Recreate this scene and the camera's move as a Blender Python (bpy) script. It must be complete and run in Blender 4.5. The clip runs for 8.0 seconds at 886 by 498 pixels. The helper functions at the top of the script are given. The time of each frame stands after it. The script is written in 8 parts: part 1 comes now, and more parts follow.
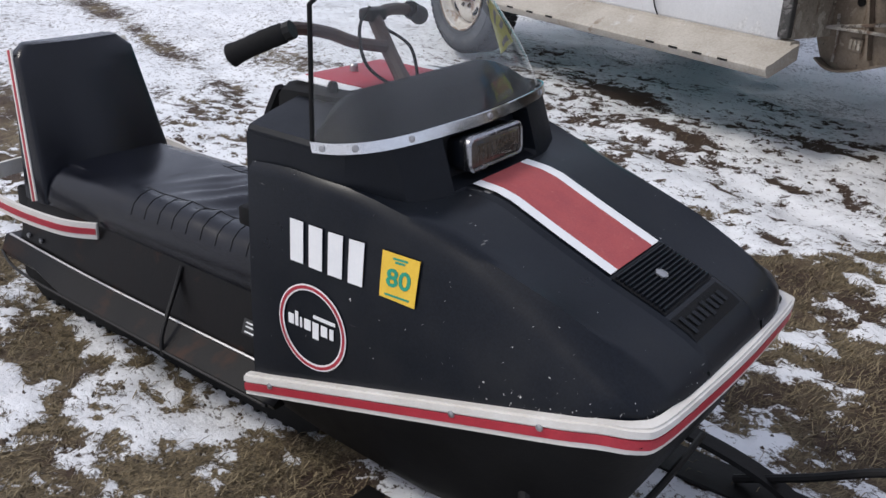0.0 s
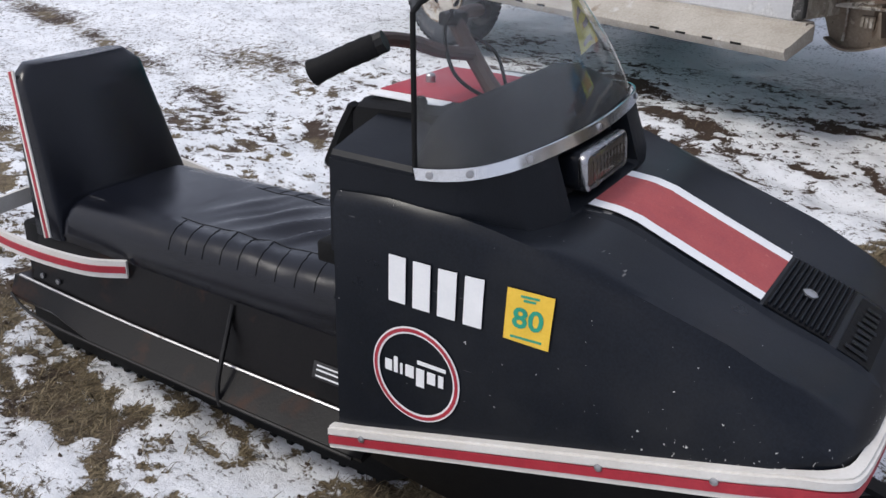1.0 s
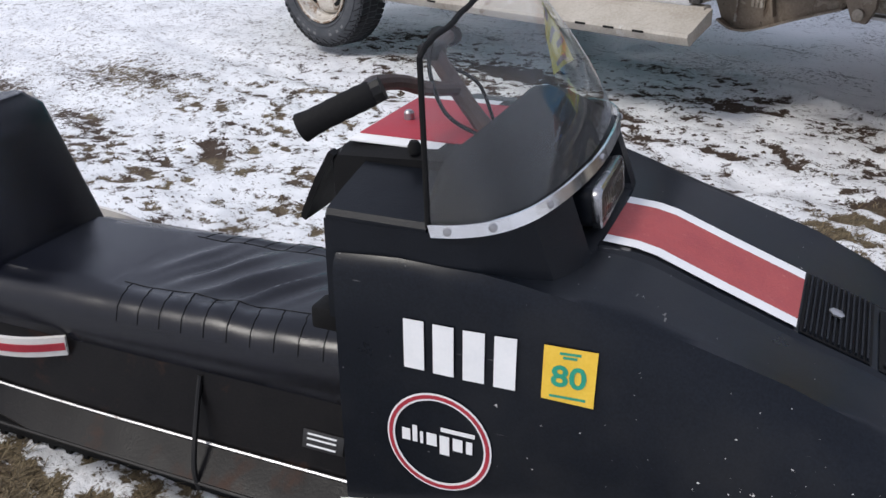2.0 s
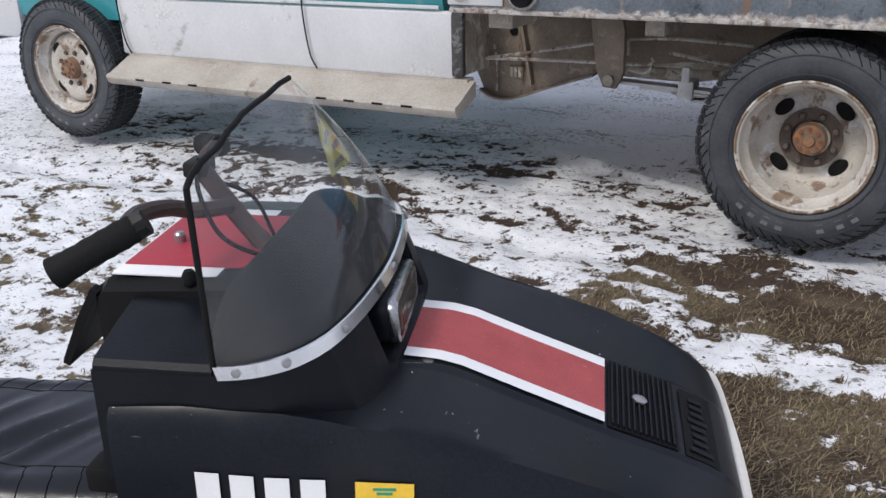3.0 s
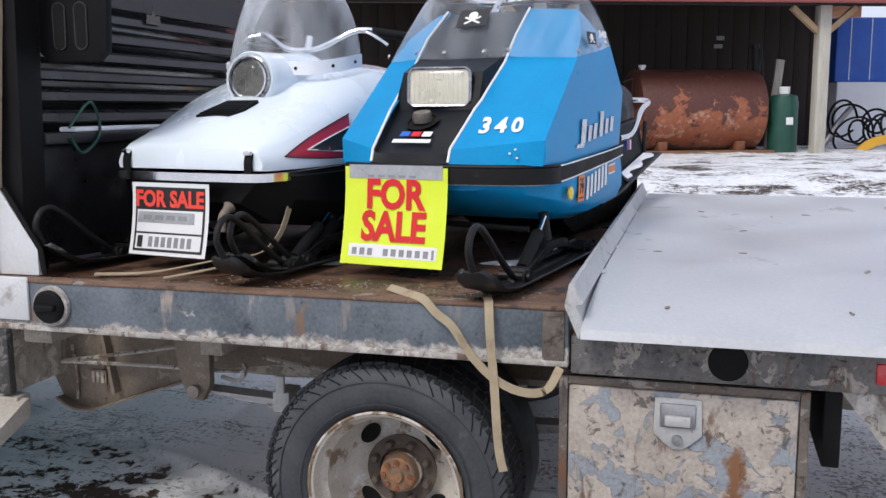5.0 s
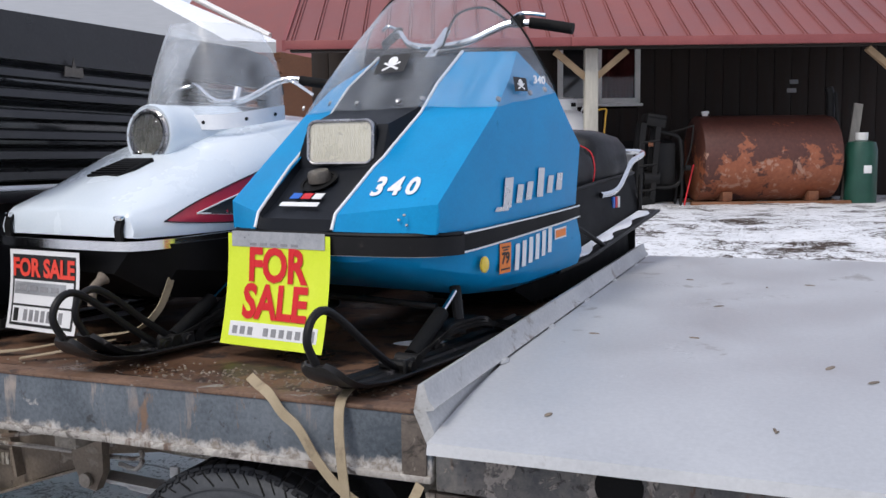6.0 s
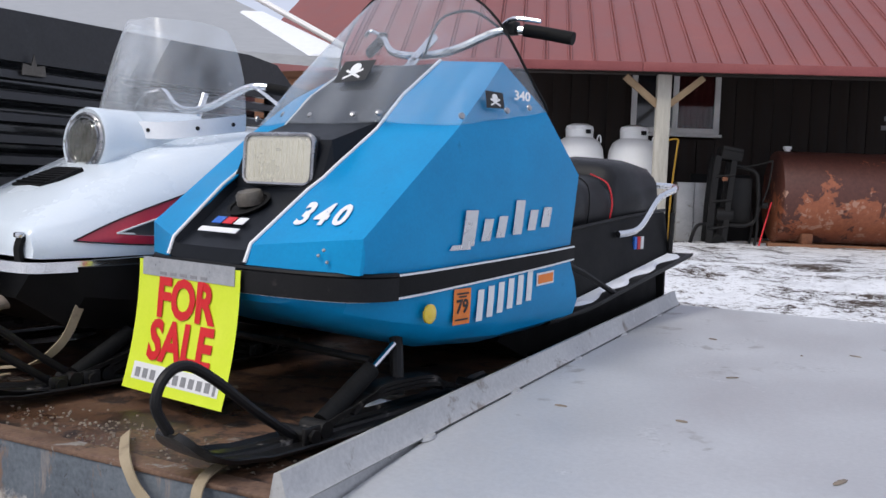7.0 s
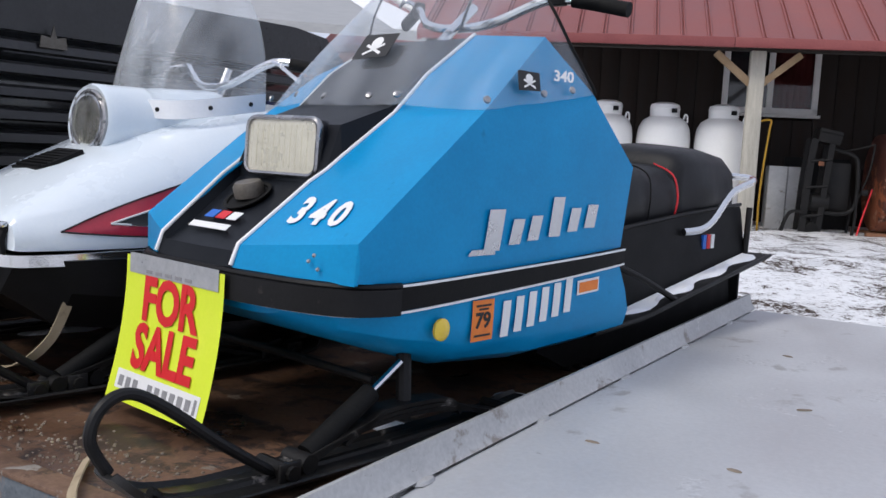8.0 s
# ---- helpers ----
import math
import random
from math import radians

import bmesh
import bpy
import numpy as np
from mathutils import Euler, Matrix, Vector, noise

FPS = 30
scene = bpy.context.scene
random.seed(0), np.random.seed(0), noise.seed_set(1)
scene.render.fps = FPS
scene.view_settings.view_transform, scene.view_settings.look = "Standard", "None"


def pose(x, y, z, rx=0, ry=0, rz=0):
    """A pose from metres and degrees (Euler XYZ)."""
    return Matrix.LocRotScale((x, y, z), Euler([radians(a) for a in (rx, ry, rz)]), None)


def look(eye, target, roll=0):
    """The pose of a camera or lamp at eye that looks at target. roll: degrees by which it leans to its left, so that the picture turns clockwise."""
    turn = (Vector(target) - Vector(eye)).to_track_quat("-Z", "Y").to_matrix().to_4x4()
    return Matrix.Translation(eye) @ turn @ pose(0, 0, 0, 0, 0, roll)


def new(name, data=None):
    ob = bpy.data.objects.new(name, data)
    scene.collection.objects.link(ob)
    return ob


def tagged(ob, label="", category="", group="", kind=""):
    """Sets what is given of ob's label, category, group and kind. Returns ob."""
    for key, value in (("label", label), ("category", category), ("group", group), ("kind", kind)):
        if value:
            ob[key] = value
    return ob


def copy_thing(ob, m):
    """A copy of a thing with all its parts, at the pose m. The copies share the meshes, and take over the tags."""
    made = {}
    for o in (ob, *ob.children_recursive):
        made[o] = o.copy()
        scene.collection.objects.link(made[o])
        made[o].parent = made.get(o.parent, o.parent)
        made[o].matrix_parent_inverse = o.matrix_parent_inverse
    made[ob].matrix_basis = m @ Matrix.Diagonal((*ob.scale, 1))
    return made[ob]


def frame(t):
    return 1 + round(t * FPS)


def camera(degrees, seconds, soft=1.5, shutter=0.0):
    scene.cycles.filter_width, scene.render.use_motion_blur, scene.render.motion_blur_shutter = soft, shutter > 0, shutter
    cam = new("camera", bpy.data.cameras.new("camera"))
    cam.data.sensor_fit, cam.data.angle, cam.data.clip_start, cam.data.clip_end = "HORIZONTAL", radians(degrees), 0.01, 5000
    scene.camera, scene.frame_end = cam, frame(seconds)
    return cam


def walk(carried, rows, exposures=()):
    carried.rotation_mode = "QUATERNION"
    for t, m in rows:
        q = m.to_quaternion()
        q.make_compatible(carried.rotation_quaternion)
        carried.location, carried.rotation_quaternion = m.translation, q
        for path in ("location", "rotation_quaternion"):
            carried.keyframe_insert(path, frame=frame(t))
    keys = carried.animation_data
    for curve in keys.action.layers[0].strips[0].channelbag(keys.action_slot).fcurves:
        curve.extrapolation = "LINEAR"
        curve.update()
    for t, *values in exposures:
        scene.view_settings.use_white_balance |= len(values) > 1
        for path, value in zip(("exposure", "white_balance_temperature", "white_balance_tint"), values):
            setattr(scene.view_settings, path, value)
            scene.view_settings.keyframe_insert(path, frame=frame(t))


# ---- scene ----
cam = camera(51.0, 8.0)
PATH = [
    (0, (0.032, 0.11, 1.089), (-1.502, 1.133, 0.315), 2.6),
    (0.5, (-0.125, 0.035, 1.084), (-1.614, 1.114, 0.298), 1.8),
    (1, (-0.297, -0.014, 1.078), (-1.753, 1.104, 0.283), 0.9),
    (1.2, (-0.361, -0.038, 1.084), (-1.794, 1.104, 0.281), 0.2),
    (2.3, (-0.626, -0.083, 1.15), (-1.77, 1.337, 0.329), -0.9),
    (2.5, (-0.651, -0.075, 1.158), (-1.716, 1.415, 0.355), -0.8),
    (3, (-0.643, 0.007, 1.18), (-1.549, 1.639, 0.462), -1.3),
    (3.2, (-0.618, 0.074, 1.195), (-1.466, 1.755, 0.518), -1.4),
    (3.5, (-0.526, 0.196, 1.23), (-1.32, 1.928, 0.622), -2.3),
    (3.8, (-0.467, 0.329, 1.246), (-1.183, 2.121, 0.72), -2.3),
    (4, (-0.403, 0.444, 1.281), (-1.092, 2.258, 0.799), -2.2),
    (4.5, (-0.32, 0.663, 1.328), (-0.909, 2.539, 0.962), -1.4),
    (5, (-0.226, 0.903, 1.392), (-0.765, 2.806, 1.094), -0.3),
    (5.2, (-0.173, 1.003, 1.42), (-0.715, 2.907, 1.135), -0.1),
    (6.3, (0.25, 1.617, 1.413), (-0.568, 3.435, 1.244), -0.4),
    (6.5, (0.269, 1.72, 1.422), (-0.576, 3.526, 1.261), 0.3),
    (7, (0.298, 1.954, 1.426), (-0.617, 3.726, 1.276), 2.0),
    (7.5, (0.302, 2.14, 1.434), (-0.687, 3.872, 1.275), 2.5),
    (8, (0.281, 2.264, 1.467), (-0.792, 3.938, 1.255), 3.0),
]
walk(cam, [(t, look(eye, target, roll)) for t, eye, target, roll in PATH], [(0.0, 0.07), (2.3, 0.15), (3.2, 0.16), (4.2, 0.17), (4.6, 0.26), (5.2, 0.24), (6.4, 0.05), (8.0, 0.05)])

# ---- world and light ----
world = bpy.data.worlds.new("world")
scene.world = world
world.use_nodes = True
wn, wl = world.node_tree.nodes, world.node_tree.links
sky = wn.new("ShaderNodeTexSky")
sky.sky_type, sky.sun_disc = "NISHITA", False
sky.sun_elevation, sky.sun_rotation = radians(48), radians(200)
sky.air_density, sky.dust_density, sky.ozone_density = 1.0, 4.0, 1.0
haze = wn.new("ShaderNodeMix")
haze.data_type = "RGBA"
haze.inputs[0].default_value = 0.72
haze.inputs[7].default_value = (7.3, 7.75, 9.6, 1)
wl.new(sky.outputs[0], haze.inputs[6])
wl.new(haze.outputs[2], wn["Background"].inputs[0])
wn["Background"].inputs[1].default_value = 0.105
sun_data = bpy.data.lights.new("sun", "SUN")
sun_data.energy, sun_data.angle, sun_data.color = 1.5, radians(14), (1.0, 0.96, 0.9)
sun = new("sun", sun_data)
sun.matrix_world = look((-2.2, -5.5, 6.6), (0, 0, 0))
scene.view_settings.exposure = 0.10

# ---- small tools ----


def thing(name, m=None, label="", category="", group="", kind=""):
    """An Empty at a thing's base; its parts are meshes in its own coordinates."""
    ob = new(name)
    ob.empty_display_size = 0.05
    ob.matrix_world = m or Matrix()
    return tagged(ob, label, category, group, kind)


def finish(bm, name, smooth=0.6):
    bmesh.ops.remove_doubles(bm, verts=bm.verts, dist=1e-5)
    bmesh.ops.recalc_face_normals(bm, faces=bm.faces)
    for f in bm.faces:
        f.smooth = True
    for e in bm.edges:
        if len(e.link_faces) == 2 and e.calc_face_angle(0) > smooth:
            e.smooth = False
    me = bpy.data.meshes.new(name)
    bm.to_mesh(me)
    bm.free()
    return me


def part(name, bm, material, parent=None, label="", smooth=0.6):
    """One bmesh as one mesh object under a thing or a part."""
    ob = new(name, finish(bm, name, smooth))
    ob.data.materials.append(material)
    if parent:
        ob.parent = parent
    return tagged(ob, label)


def single(name, bm, material, m=None, label="", category="", group="", kind="", smooth=0.6):
    """A thing that is one mesh."""
    ob = new(name, finish(bm, name, smooth))
    ob.data.materials.append(material)
    if m:
        ob.matrix_world = m
    return tagged(ob, label, category, group, kind)


def box(a, b, bevel=0.0, seg=2, bm=None):
    """A box between two corners, its edges rounded."""
    one = bmesh.new()
    bmesh.ops.create_cube(one, size=1)
    for v in one.verts:
        v.co = Vector([(p + q) / 2 + c * (q - p) for p, q, c in zip(a, b, v.co)])
    if bevel:
        bmesh.ops.bevel(one, geom=one.edges[:], offset=bevel, segments=seg, affect="EDGES", profile=0.5)
    return join(bm, one)


def join(bm, one):
    if bm is None:
        return one
    me = bpy.data.meshes.new("tmp")
    one.to_mesh(me)
    one.free()
    bm.from_mesh(me)
    bpy.data.meshes.remove(me)
    return bm


def moved(bm, m):
    bm.transform(m)
    return bm


def loft(rings, caps=True, closed=True, bm=None):
    """A skin over rings of equally many points."""
    bm = bm or bmesh.new()
    rows = [[bm.verts.new(p) for p in r] for r in rings]
    n = len(rows[0])
    for r, s in zip(rows, rows[1:]):
        for i in range(n if closed else n - 1):
            j = (i + 1) % n
            bm.faces.new((r[i], r[j], s[j], s[i]))
    if caps and closed:
        bm.faces.new(rows[0][::-1])
        bm.faces.new(rows[-1])
    return bm


def curve_points(pts, steps=6):
    """A smooth line through the points."""
    pts = [Vector(p) for p in pts]
    if len(pts) < 3:
        return pts
    out = []
    for i in range(len(pts) - 1):
        p0, p1, p2, p3 = pts[max(i - 1, 0)], pts[i], pts[i + 1], pts[min(i + 2, len(pts) - 1)]
        for k in range(steps):
            t = k / steps
            out.append(0.5 * ((2 * p1) + (p2 - p0) * t + (2 * p0 - 5 * p1 + 4 * p2 - p3) * t * t + (3 * p1 - p0 - 3 * p2 + p3) * t ** 3))
    return out + [pts[-1]]


def tube(pts, r, seg=10, smooth=True, bm=None, flat=None):
    """A rod along a line; flat = (half width, half thickness) makes it a strap, wide along flat[2]."""
    line = curve_points(pts) if smooth else [Vector(p) for p in pts]
    rings = []
    side = None
    for i, p in enumerate(line):
        d = (line[min(i + 1, len(line) - 1)] - line[max(i - 1, 0)]).normalized()
        if flat:
            a = Vector(flat[2])
            a = (a - d * a.dot(d)).normalized()
            b = d.cross(a)
            w, h = flat[0], flat[1]
            rings.append([p + a * w + b * h, p - a * w + b * h, p - a * w - b * h, p + a * w - b * h])
            continue
        if side is None:
            side = d.orthogonal().normalized()
        side = (side - d * side.dot(d)).normalized()
        up = d.cross(side)
        rr = r[min(i, len(r) - 1)] if isinstance(r, (list, tuple)) else r
        rings.append([p + (side * math.cos(a) + up * math.sin(a)) * rr for a in [2 * math.pi * k / seg for k in range(seg)]])
    return loft(rings, bm=bm)


def turned(profile, seg=32, axis="z", m=None, bm=None, closed=False, hollow=False):
    """A body turned about an axis from (radius, height) pairs."""
    rings = []
    for r, h in profile:
        ring = []
        for k in range(seg):
            a = 2 * math.pi * k / seg
            c, s = r * math.cos(a), r * math.sin(a)
            ring.append({"z": (c, s, h), "y": (c, h, -s), "x": (h, c, s)}[axis])
        rings.append(ring)
    one = loft(rings, caps=not closed and not hollow)
    if hollow:
        one.verts.ensure_lookup_table()
        one.faces.new(one.verts[-seg:])
    if m:
        one.transform(m)
    return join(bm, one) if bm else one


def plate(outline, thick, axis="y", at=0.0, bevel=0.0, bm=None):
    """A flat outline given thickness along an axis."""
    one = bmesh.new()
    put = {"y": lambda a, b, c: (a, c, b), "x": lambda a, b, c: (c, a, b), "z": lambda a, b, c: (a, b, c)}[axis]
    lo = [one.verts.new(put(a, b, at)) for a, b in outline]
    hi = [one.verts.new(put(a, b, at + thick)) for a, b in outline]
    n = len(lo)
    one.faces.new(lo[::-1])
    one.faces.new(hi)
    for i in range(n):
        one.faces.new((lo[i], lo[(i + 1) % n], hi[(i + 1) % n], hi[i]))
    if bevel:
        bmesh.ops.recalc_face_normals(one, faces=one.faces)
        bmesh.ops.bevel(one, geom=one.edges[:], offset=bevel, segments=2, affect="EDGES", profile=0.5)
    return join(bm, one) if bm else one


def words(text, size, extrude=0.0008, width=1.0, shear=0.0, bold=0.0, gap=1.0):
    """Letters as a bmesh, centred in the xy plane."""
    cu = bpy.data.curves.new("letters", "FONT")
    cu.body, cu.size, cu.extrude, cu.align_x, cu.align_y, cu.shear, cu.offset = text, size, extrude, "CENTER", "CENTER", shear, bold
    cu.resolution_u, cu.space_character = 3, gap
    ob = bpy.data.objects.new("letters", cu)
    scene.collection.objects.link(ob)
    me = bpy.data.meshes.new_from_object(ob.evaluated_get(bpy.context.evaluated_depsgraph_get()))
    bm = bmesh.new()
    bm.from_mesh(me)
    bm.transform(Matrix.Diagonal((width, 1, 1, 1)))
    bpy.data.objects.remove(ob)
    bpy.data.curves.remove(cu)
    bpy.data.meshes.remove(me)
    return bm


def ring_shape(r0, r1, seg=40, thick=0.001):
    return turned([(r0, 0), (r1, 0), (r1, thick), (r0, thick), (r0, 0)], seg, closed=True)


def warp(bm, f, cut=0.0):
    """Bend a flat bmesh onto a surface; cut splits long edges first."""
    if cut:
        for _ in range(4):
            long = [e for e in bm.edges if e.calc_length() > cut]
            if not long:
                break
            bmesh.ops.subdivide_edges(bm, edges=long, cuts=1)
            bmesh.ops.triangulate(bm, faces=[q for q in bm.faces if len(q.verts) > 4])
    for v in bm.verts:
        v.co = Vector(f(v.co))
    return bm



# ---- materials ----
def nodes_of(name):
    m = bpy.data.materials.new(name)
    m.use_nodes = True
    t = m.node_tree
    return m, t.nodes, t.links, t.nodes["Principled BSDF"]


def noise_node(n, l, scale, detail=4.0, rough=0.6, coord="Object", stretch=None, distort=0.0):
    tc = n.new("ShaderNodeTexCoord")
    out = tc.outputs[coord]
    if stretch:
        mp = n.new("ShaderNodeMapping")
        mp.inputs["Scale"].default_value = stretch
        l.new(out, mp.inputs[0])
        out = mp.outputs[0]
    x = n.new("ShaderNodeTexNoise")
    x.inputs["Scale"].default_value, x.inputs["Detail"].default_value, x.inputs["Roughness"].default_value = scale, detail, rough
    x.inputs["Distortion"].default_value = distort
    l.new(out, x.inputs["Vector"])
    return x.outputs["Fac"]


def ramp(n, l, src, lo, hi, a=0.0, b=1.0):
    r = n.new("ShaderNodeMapRange")
    r.inputs[1].default_value, r.inputs[2].default_value, r.inputs[3].default_value, r.inputs[4].default_value = lo, hi, a, b
    l.new(src, r.inputs[0])
    return r.outputs[0]


def mixed(n, l, fac, a, b):
    x = n.new("ShaderNodeMix")
    x.data_type = "RGBA"
    for sock, val in ((x.inputs[0], fac), (x.inputs[6], a), (x.inputs[7], b)):
        if isinstance(val, (tuple, list)):
            sock.default_value = (*val, 1)
        elif isinstance(val, (int, float)):
            sock.default_value = val
        else:
            l.new(val, sock)
    return x.outputs[2]


def maths(n, l, op, a, b=0.5):
    x = n.new("ShaderNodeMath")
    x.operation = op
    for sock, val in ((x.inputs[0], a), (x.inputs[1], b)):
        if isinstance(val, (int, float)):
            sock.default_value = val
        else:
            l.new(val, sock)
    return x.outputs[0]


def bumped(n, l, p, height, strength=0.3, dist=0.002):
    b = n.new("ShaderNodeBump")
    b.inputs["Strength"].default_value, b.inputs["Distance"].default_value = strength, dist
    l.new(height, b.inputs["Height"])
    l.new(b.outputs[0], p.inputs["Normal"])


def surf(name, c1, c2, rough=(0.4, 0.6), scale=8.0, fine=120.0, bump=0.15, metal=0.0, wear=None, wear_at=(0.62, 0.7), wear_scale=14.0, stretch=None, coat=0.0, wear_rough=0.8, spec=0.5, bdist=0.002):
    """Colour between c1 and c2 at two scales, fine relief, and wear of a third colour in patches."""
    m, n, l, p = nodes_of(name)
    big = noise_node(n, l, scale, 5, 0.6, stretch=stretch)
    small = noise_node(n, l, fine, 3, 0.6, stretch=stretch)
    f = maths(n, l, "ADD", maths(n, l, "MULTIPLY", big, 0.65), maths(n, l, "MULTIPLY", small, 0.35))
    f = ramp(n, l, f, 0.33, 0.67)
    col = mixed(n, l, f, c1, c2)
    r = ramp(n, l, big, 0.3, 0.7, *rough)
    if wear:
        w = ramp(n, l, noise_node(n, l, wear_scale, 8, 0.68, stretch=stretch, distort=0.3), *wear_at)
        col = mixed(n, l, w, col, wear)
        x = n.new("ShaderNodeMix")
        l.new(w, x.inputs[0])
        l.new(r, x.inputs[2])
        x.inputs[3].default_value = wear_rough
        r = x.outputs[0]
    l.new(col, p.inputs["Base Color"])
    l.new(r, p.inputs["Roughness"])
    p.inputs["Metallic"].default_value = metal
    p.inputs["Coat Weight"].default_value = coat
    p.inputs["Coat Roughness"].default_value = 0.12
    p.inputs["Specular IOR Level"].default_value = spec
    if bump:
        bumped(n, l, p, f, bump, bdist)
    return m


def clear(name, tint=(1, 1, 1), rough=0.02, haze=0.0):
    """Thin clear plastic or glass: mostly see-through, glossy at grazing angles, with a scratched film."""
    m, n, l, p = nodes_of(name)
    n.remove(p)
    see = n.new("ShaderNodeBsdfTransparent")
    see.inputs[0].default_value = (*tint, 1)
    gl = n.new("ShaderNodeBsdfGlossy")
    gl.inputs["Roughness"].default_value = rough
    lw = n.new("ShaderNodeLayerWeight")
    lw.inputs[0].default_value = 0.5
    gloss = maths(n, l, "ADD", maths(n, l, "MULTIPLY", maths(n, l, "POWER", lw.outputs["Facing"], 4.0), 0.8), 0.035)
    mx = n.new("ShaderNodeMixShader")
    l.new(gloss, mx.inputs[0])
    l.new(see.outputs[0], mx.inputs[1])
    l.new(gl.outputs[0], mx.inputs[2])
    last = mx.outputs[0]
    if haze:
        df = n.new("ShaderNodeBsdfTranslucent")
        df.inputs[0].default_value = (0.8, 0.82, 0.85, 1)
        d2 = n.new("ShaderNodeBsdfDiffuse")
        d2.inputs[0].default_value = (0.75, 0.78, 0.8, 1)
        both = n.new("ShaderNodeAddShader")
        l.new(df.outputs[0], both.inputs[0])
        l.new(d2.outputs[0], both.inputs[1])
        m2 = n.new("ShaderNodeMixShader")
        streak = noise_node(n, l, 3.5, 4, 0.55, stretch=(1.5, 3, 0.5))
        l.new(ramp(n, l, streak, 0.35, 0.8, haze * 0.3, haze * 2.4), m2.inputs[0])
        l.new(last, m2.inputs[1])
        l.new(both.outputs[0], m2.inputs[2])
        last = m2.outputs[0]
    l.new(last, n["Material Output"].inputs[0])
    return m


def grimy(name, c1, c2, peel, rusty, scale=7.0, peel_at=0.55, rust_at=0.60, grime=(0.05, 0.04, 0.032), grime_at=0.62, rough=(0.5, 0.8), bump=0.5, drip=0.3, metal=0.0):
    """Weathered steel: two-tone paint, flaking patches with ragged edges, rust runs and dark grime."""
    m, n, l, p = nodes_of(name)
    fine = noise_node(n, l, 95, 4, 0.65)
    big = noise_node(n, l, scale * 0.6, 6, 0.6)
    col = mixed(n, l, ramp(n, l, maths(n, l, "ADD", maths(n, l, "MULTIPLY", big, 0.6), maths(n, l, "MULTIPLY", fine, 0.4)), 0.38, 0.62), c1, c2)
    flake = noise_node(n, l, scale, 11, 0.66, distort=0.5)
    pk = ramp(n, l, flake, peel_at, peel_at + 0.025)
    col = mixed(n, l, pk, col, mixed(n, l, ramp(n, l, fine, 0.35, 0.65), peel, [c * 0.72 for c in peel]))
    run = noise_node(n, l, scale * 1.1, 8, 0.64, stretch=(1, 1, drip), distort=0.3)
    rk = ramp(n, l, run, rust_at, rust_at + 0.06)
    col = mixed(n, l, maths(n, l, "MULTIPLY", rk, 0.85), col, mixed(n, l, fine, rusty, [c * 0.5 for c in rusty]))
    dk = ramp(n, l, noise_node(n, l, scale * 2.3, 9, 0.7, distort=0.8), grime_at, grime_at + 0.05)
    col = mixed(n, l, maths(n, l, "MULTIPLY", dk, 0.8), col, grime)
    l.new(col, p.inputs["Base Color"])
    l.new(ramp(n, l, big, 0.35, 0.65, *rough), p.inputs["Roughness"])
    p.inputs["Metallic"].default_value = metal
    h = maths(n, l, "ADD", maths(n, l, "MULTIPLY", fine, 0.4), maths(n, l, "MULTIPLY", pk, 0.6))
    bumped(n, l, p, maths(n, l, "ADD", h, maths(n, l, "MULTIPLY", rk, 0.4)), bump, 0.002)
    return m, n, l, p, col


def chipped_black(name, c1, c2, rough, spec):
    """Black paint, chipped to pale specks towards the nose, with fine scratches and dull dust."""
    m, n, l, p = nodes_of(name)
    tc = n.new("ShaderNodeTexCoord")
    sep = n.new("ShaderNodeSeparateXYZ")
    l.new(tc.outputs["Object"], sep.inputs[0])
    big = noise_node(n, l, 4.5, 5, 0.6)
    col = mixed(n, l, ramp(n, l, noise_node(n, l, 240, 3, 0.6), 0.3, 0.7), c1, c2)
    col = mixed(n, l, ramp(n, l, big, 0.45, 0.75, 0, 0.6), col, (0.020, 0.021, 0.023))
    near_nose = maths(n, l, "MULTIPLY", ramp(n, l, sep.outputs[0], -0.22, 0.16), ramp(n, l, sep.outputs[2], 0.50, 0.40))
    chip = maths(n, l, "ADD", noise_node(n, l, 125, 2, 0.5), maths(n, l, "MULTIPLY", near_nose, 0.225))
    col = mixed(n, l, ramp(n, l, chip, 0.765, 0.785), col, (0.55, 0.54, 0.52))
    line = noise_node(n, l, 16, 3, 0.5, stretch=(0.5, 1, 9))
    line = maths(n, l, "MULTIPLY", ramp(n, l, line, 0.715, 0.73), ramp(n, l, noise_node(n, l, 9, 2, 0.5), 0.5, 0.56))
    col = mixed(n, l, maths(n, l, "MULTIPLY", line, 0.5), col, (0.30, 0.29, 0.28))
    l.new(col, p.inputs["Base Color"])
    l.new(ramp(n, l, big, 0.3, 0.7, *rough), p.inputs["Roughness"])
    p.inputs["Specular IOR Level"].default_value = spec
    bumped(n, l, p, maths(n, l, "ADD", maths(n, l, "MULTIPLY", noise_node(n, l, 260, 2, 0.5), 0.25), noise_node(n, l, 9, 3, 0.5)), 0.12, 0.002)
    return m


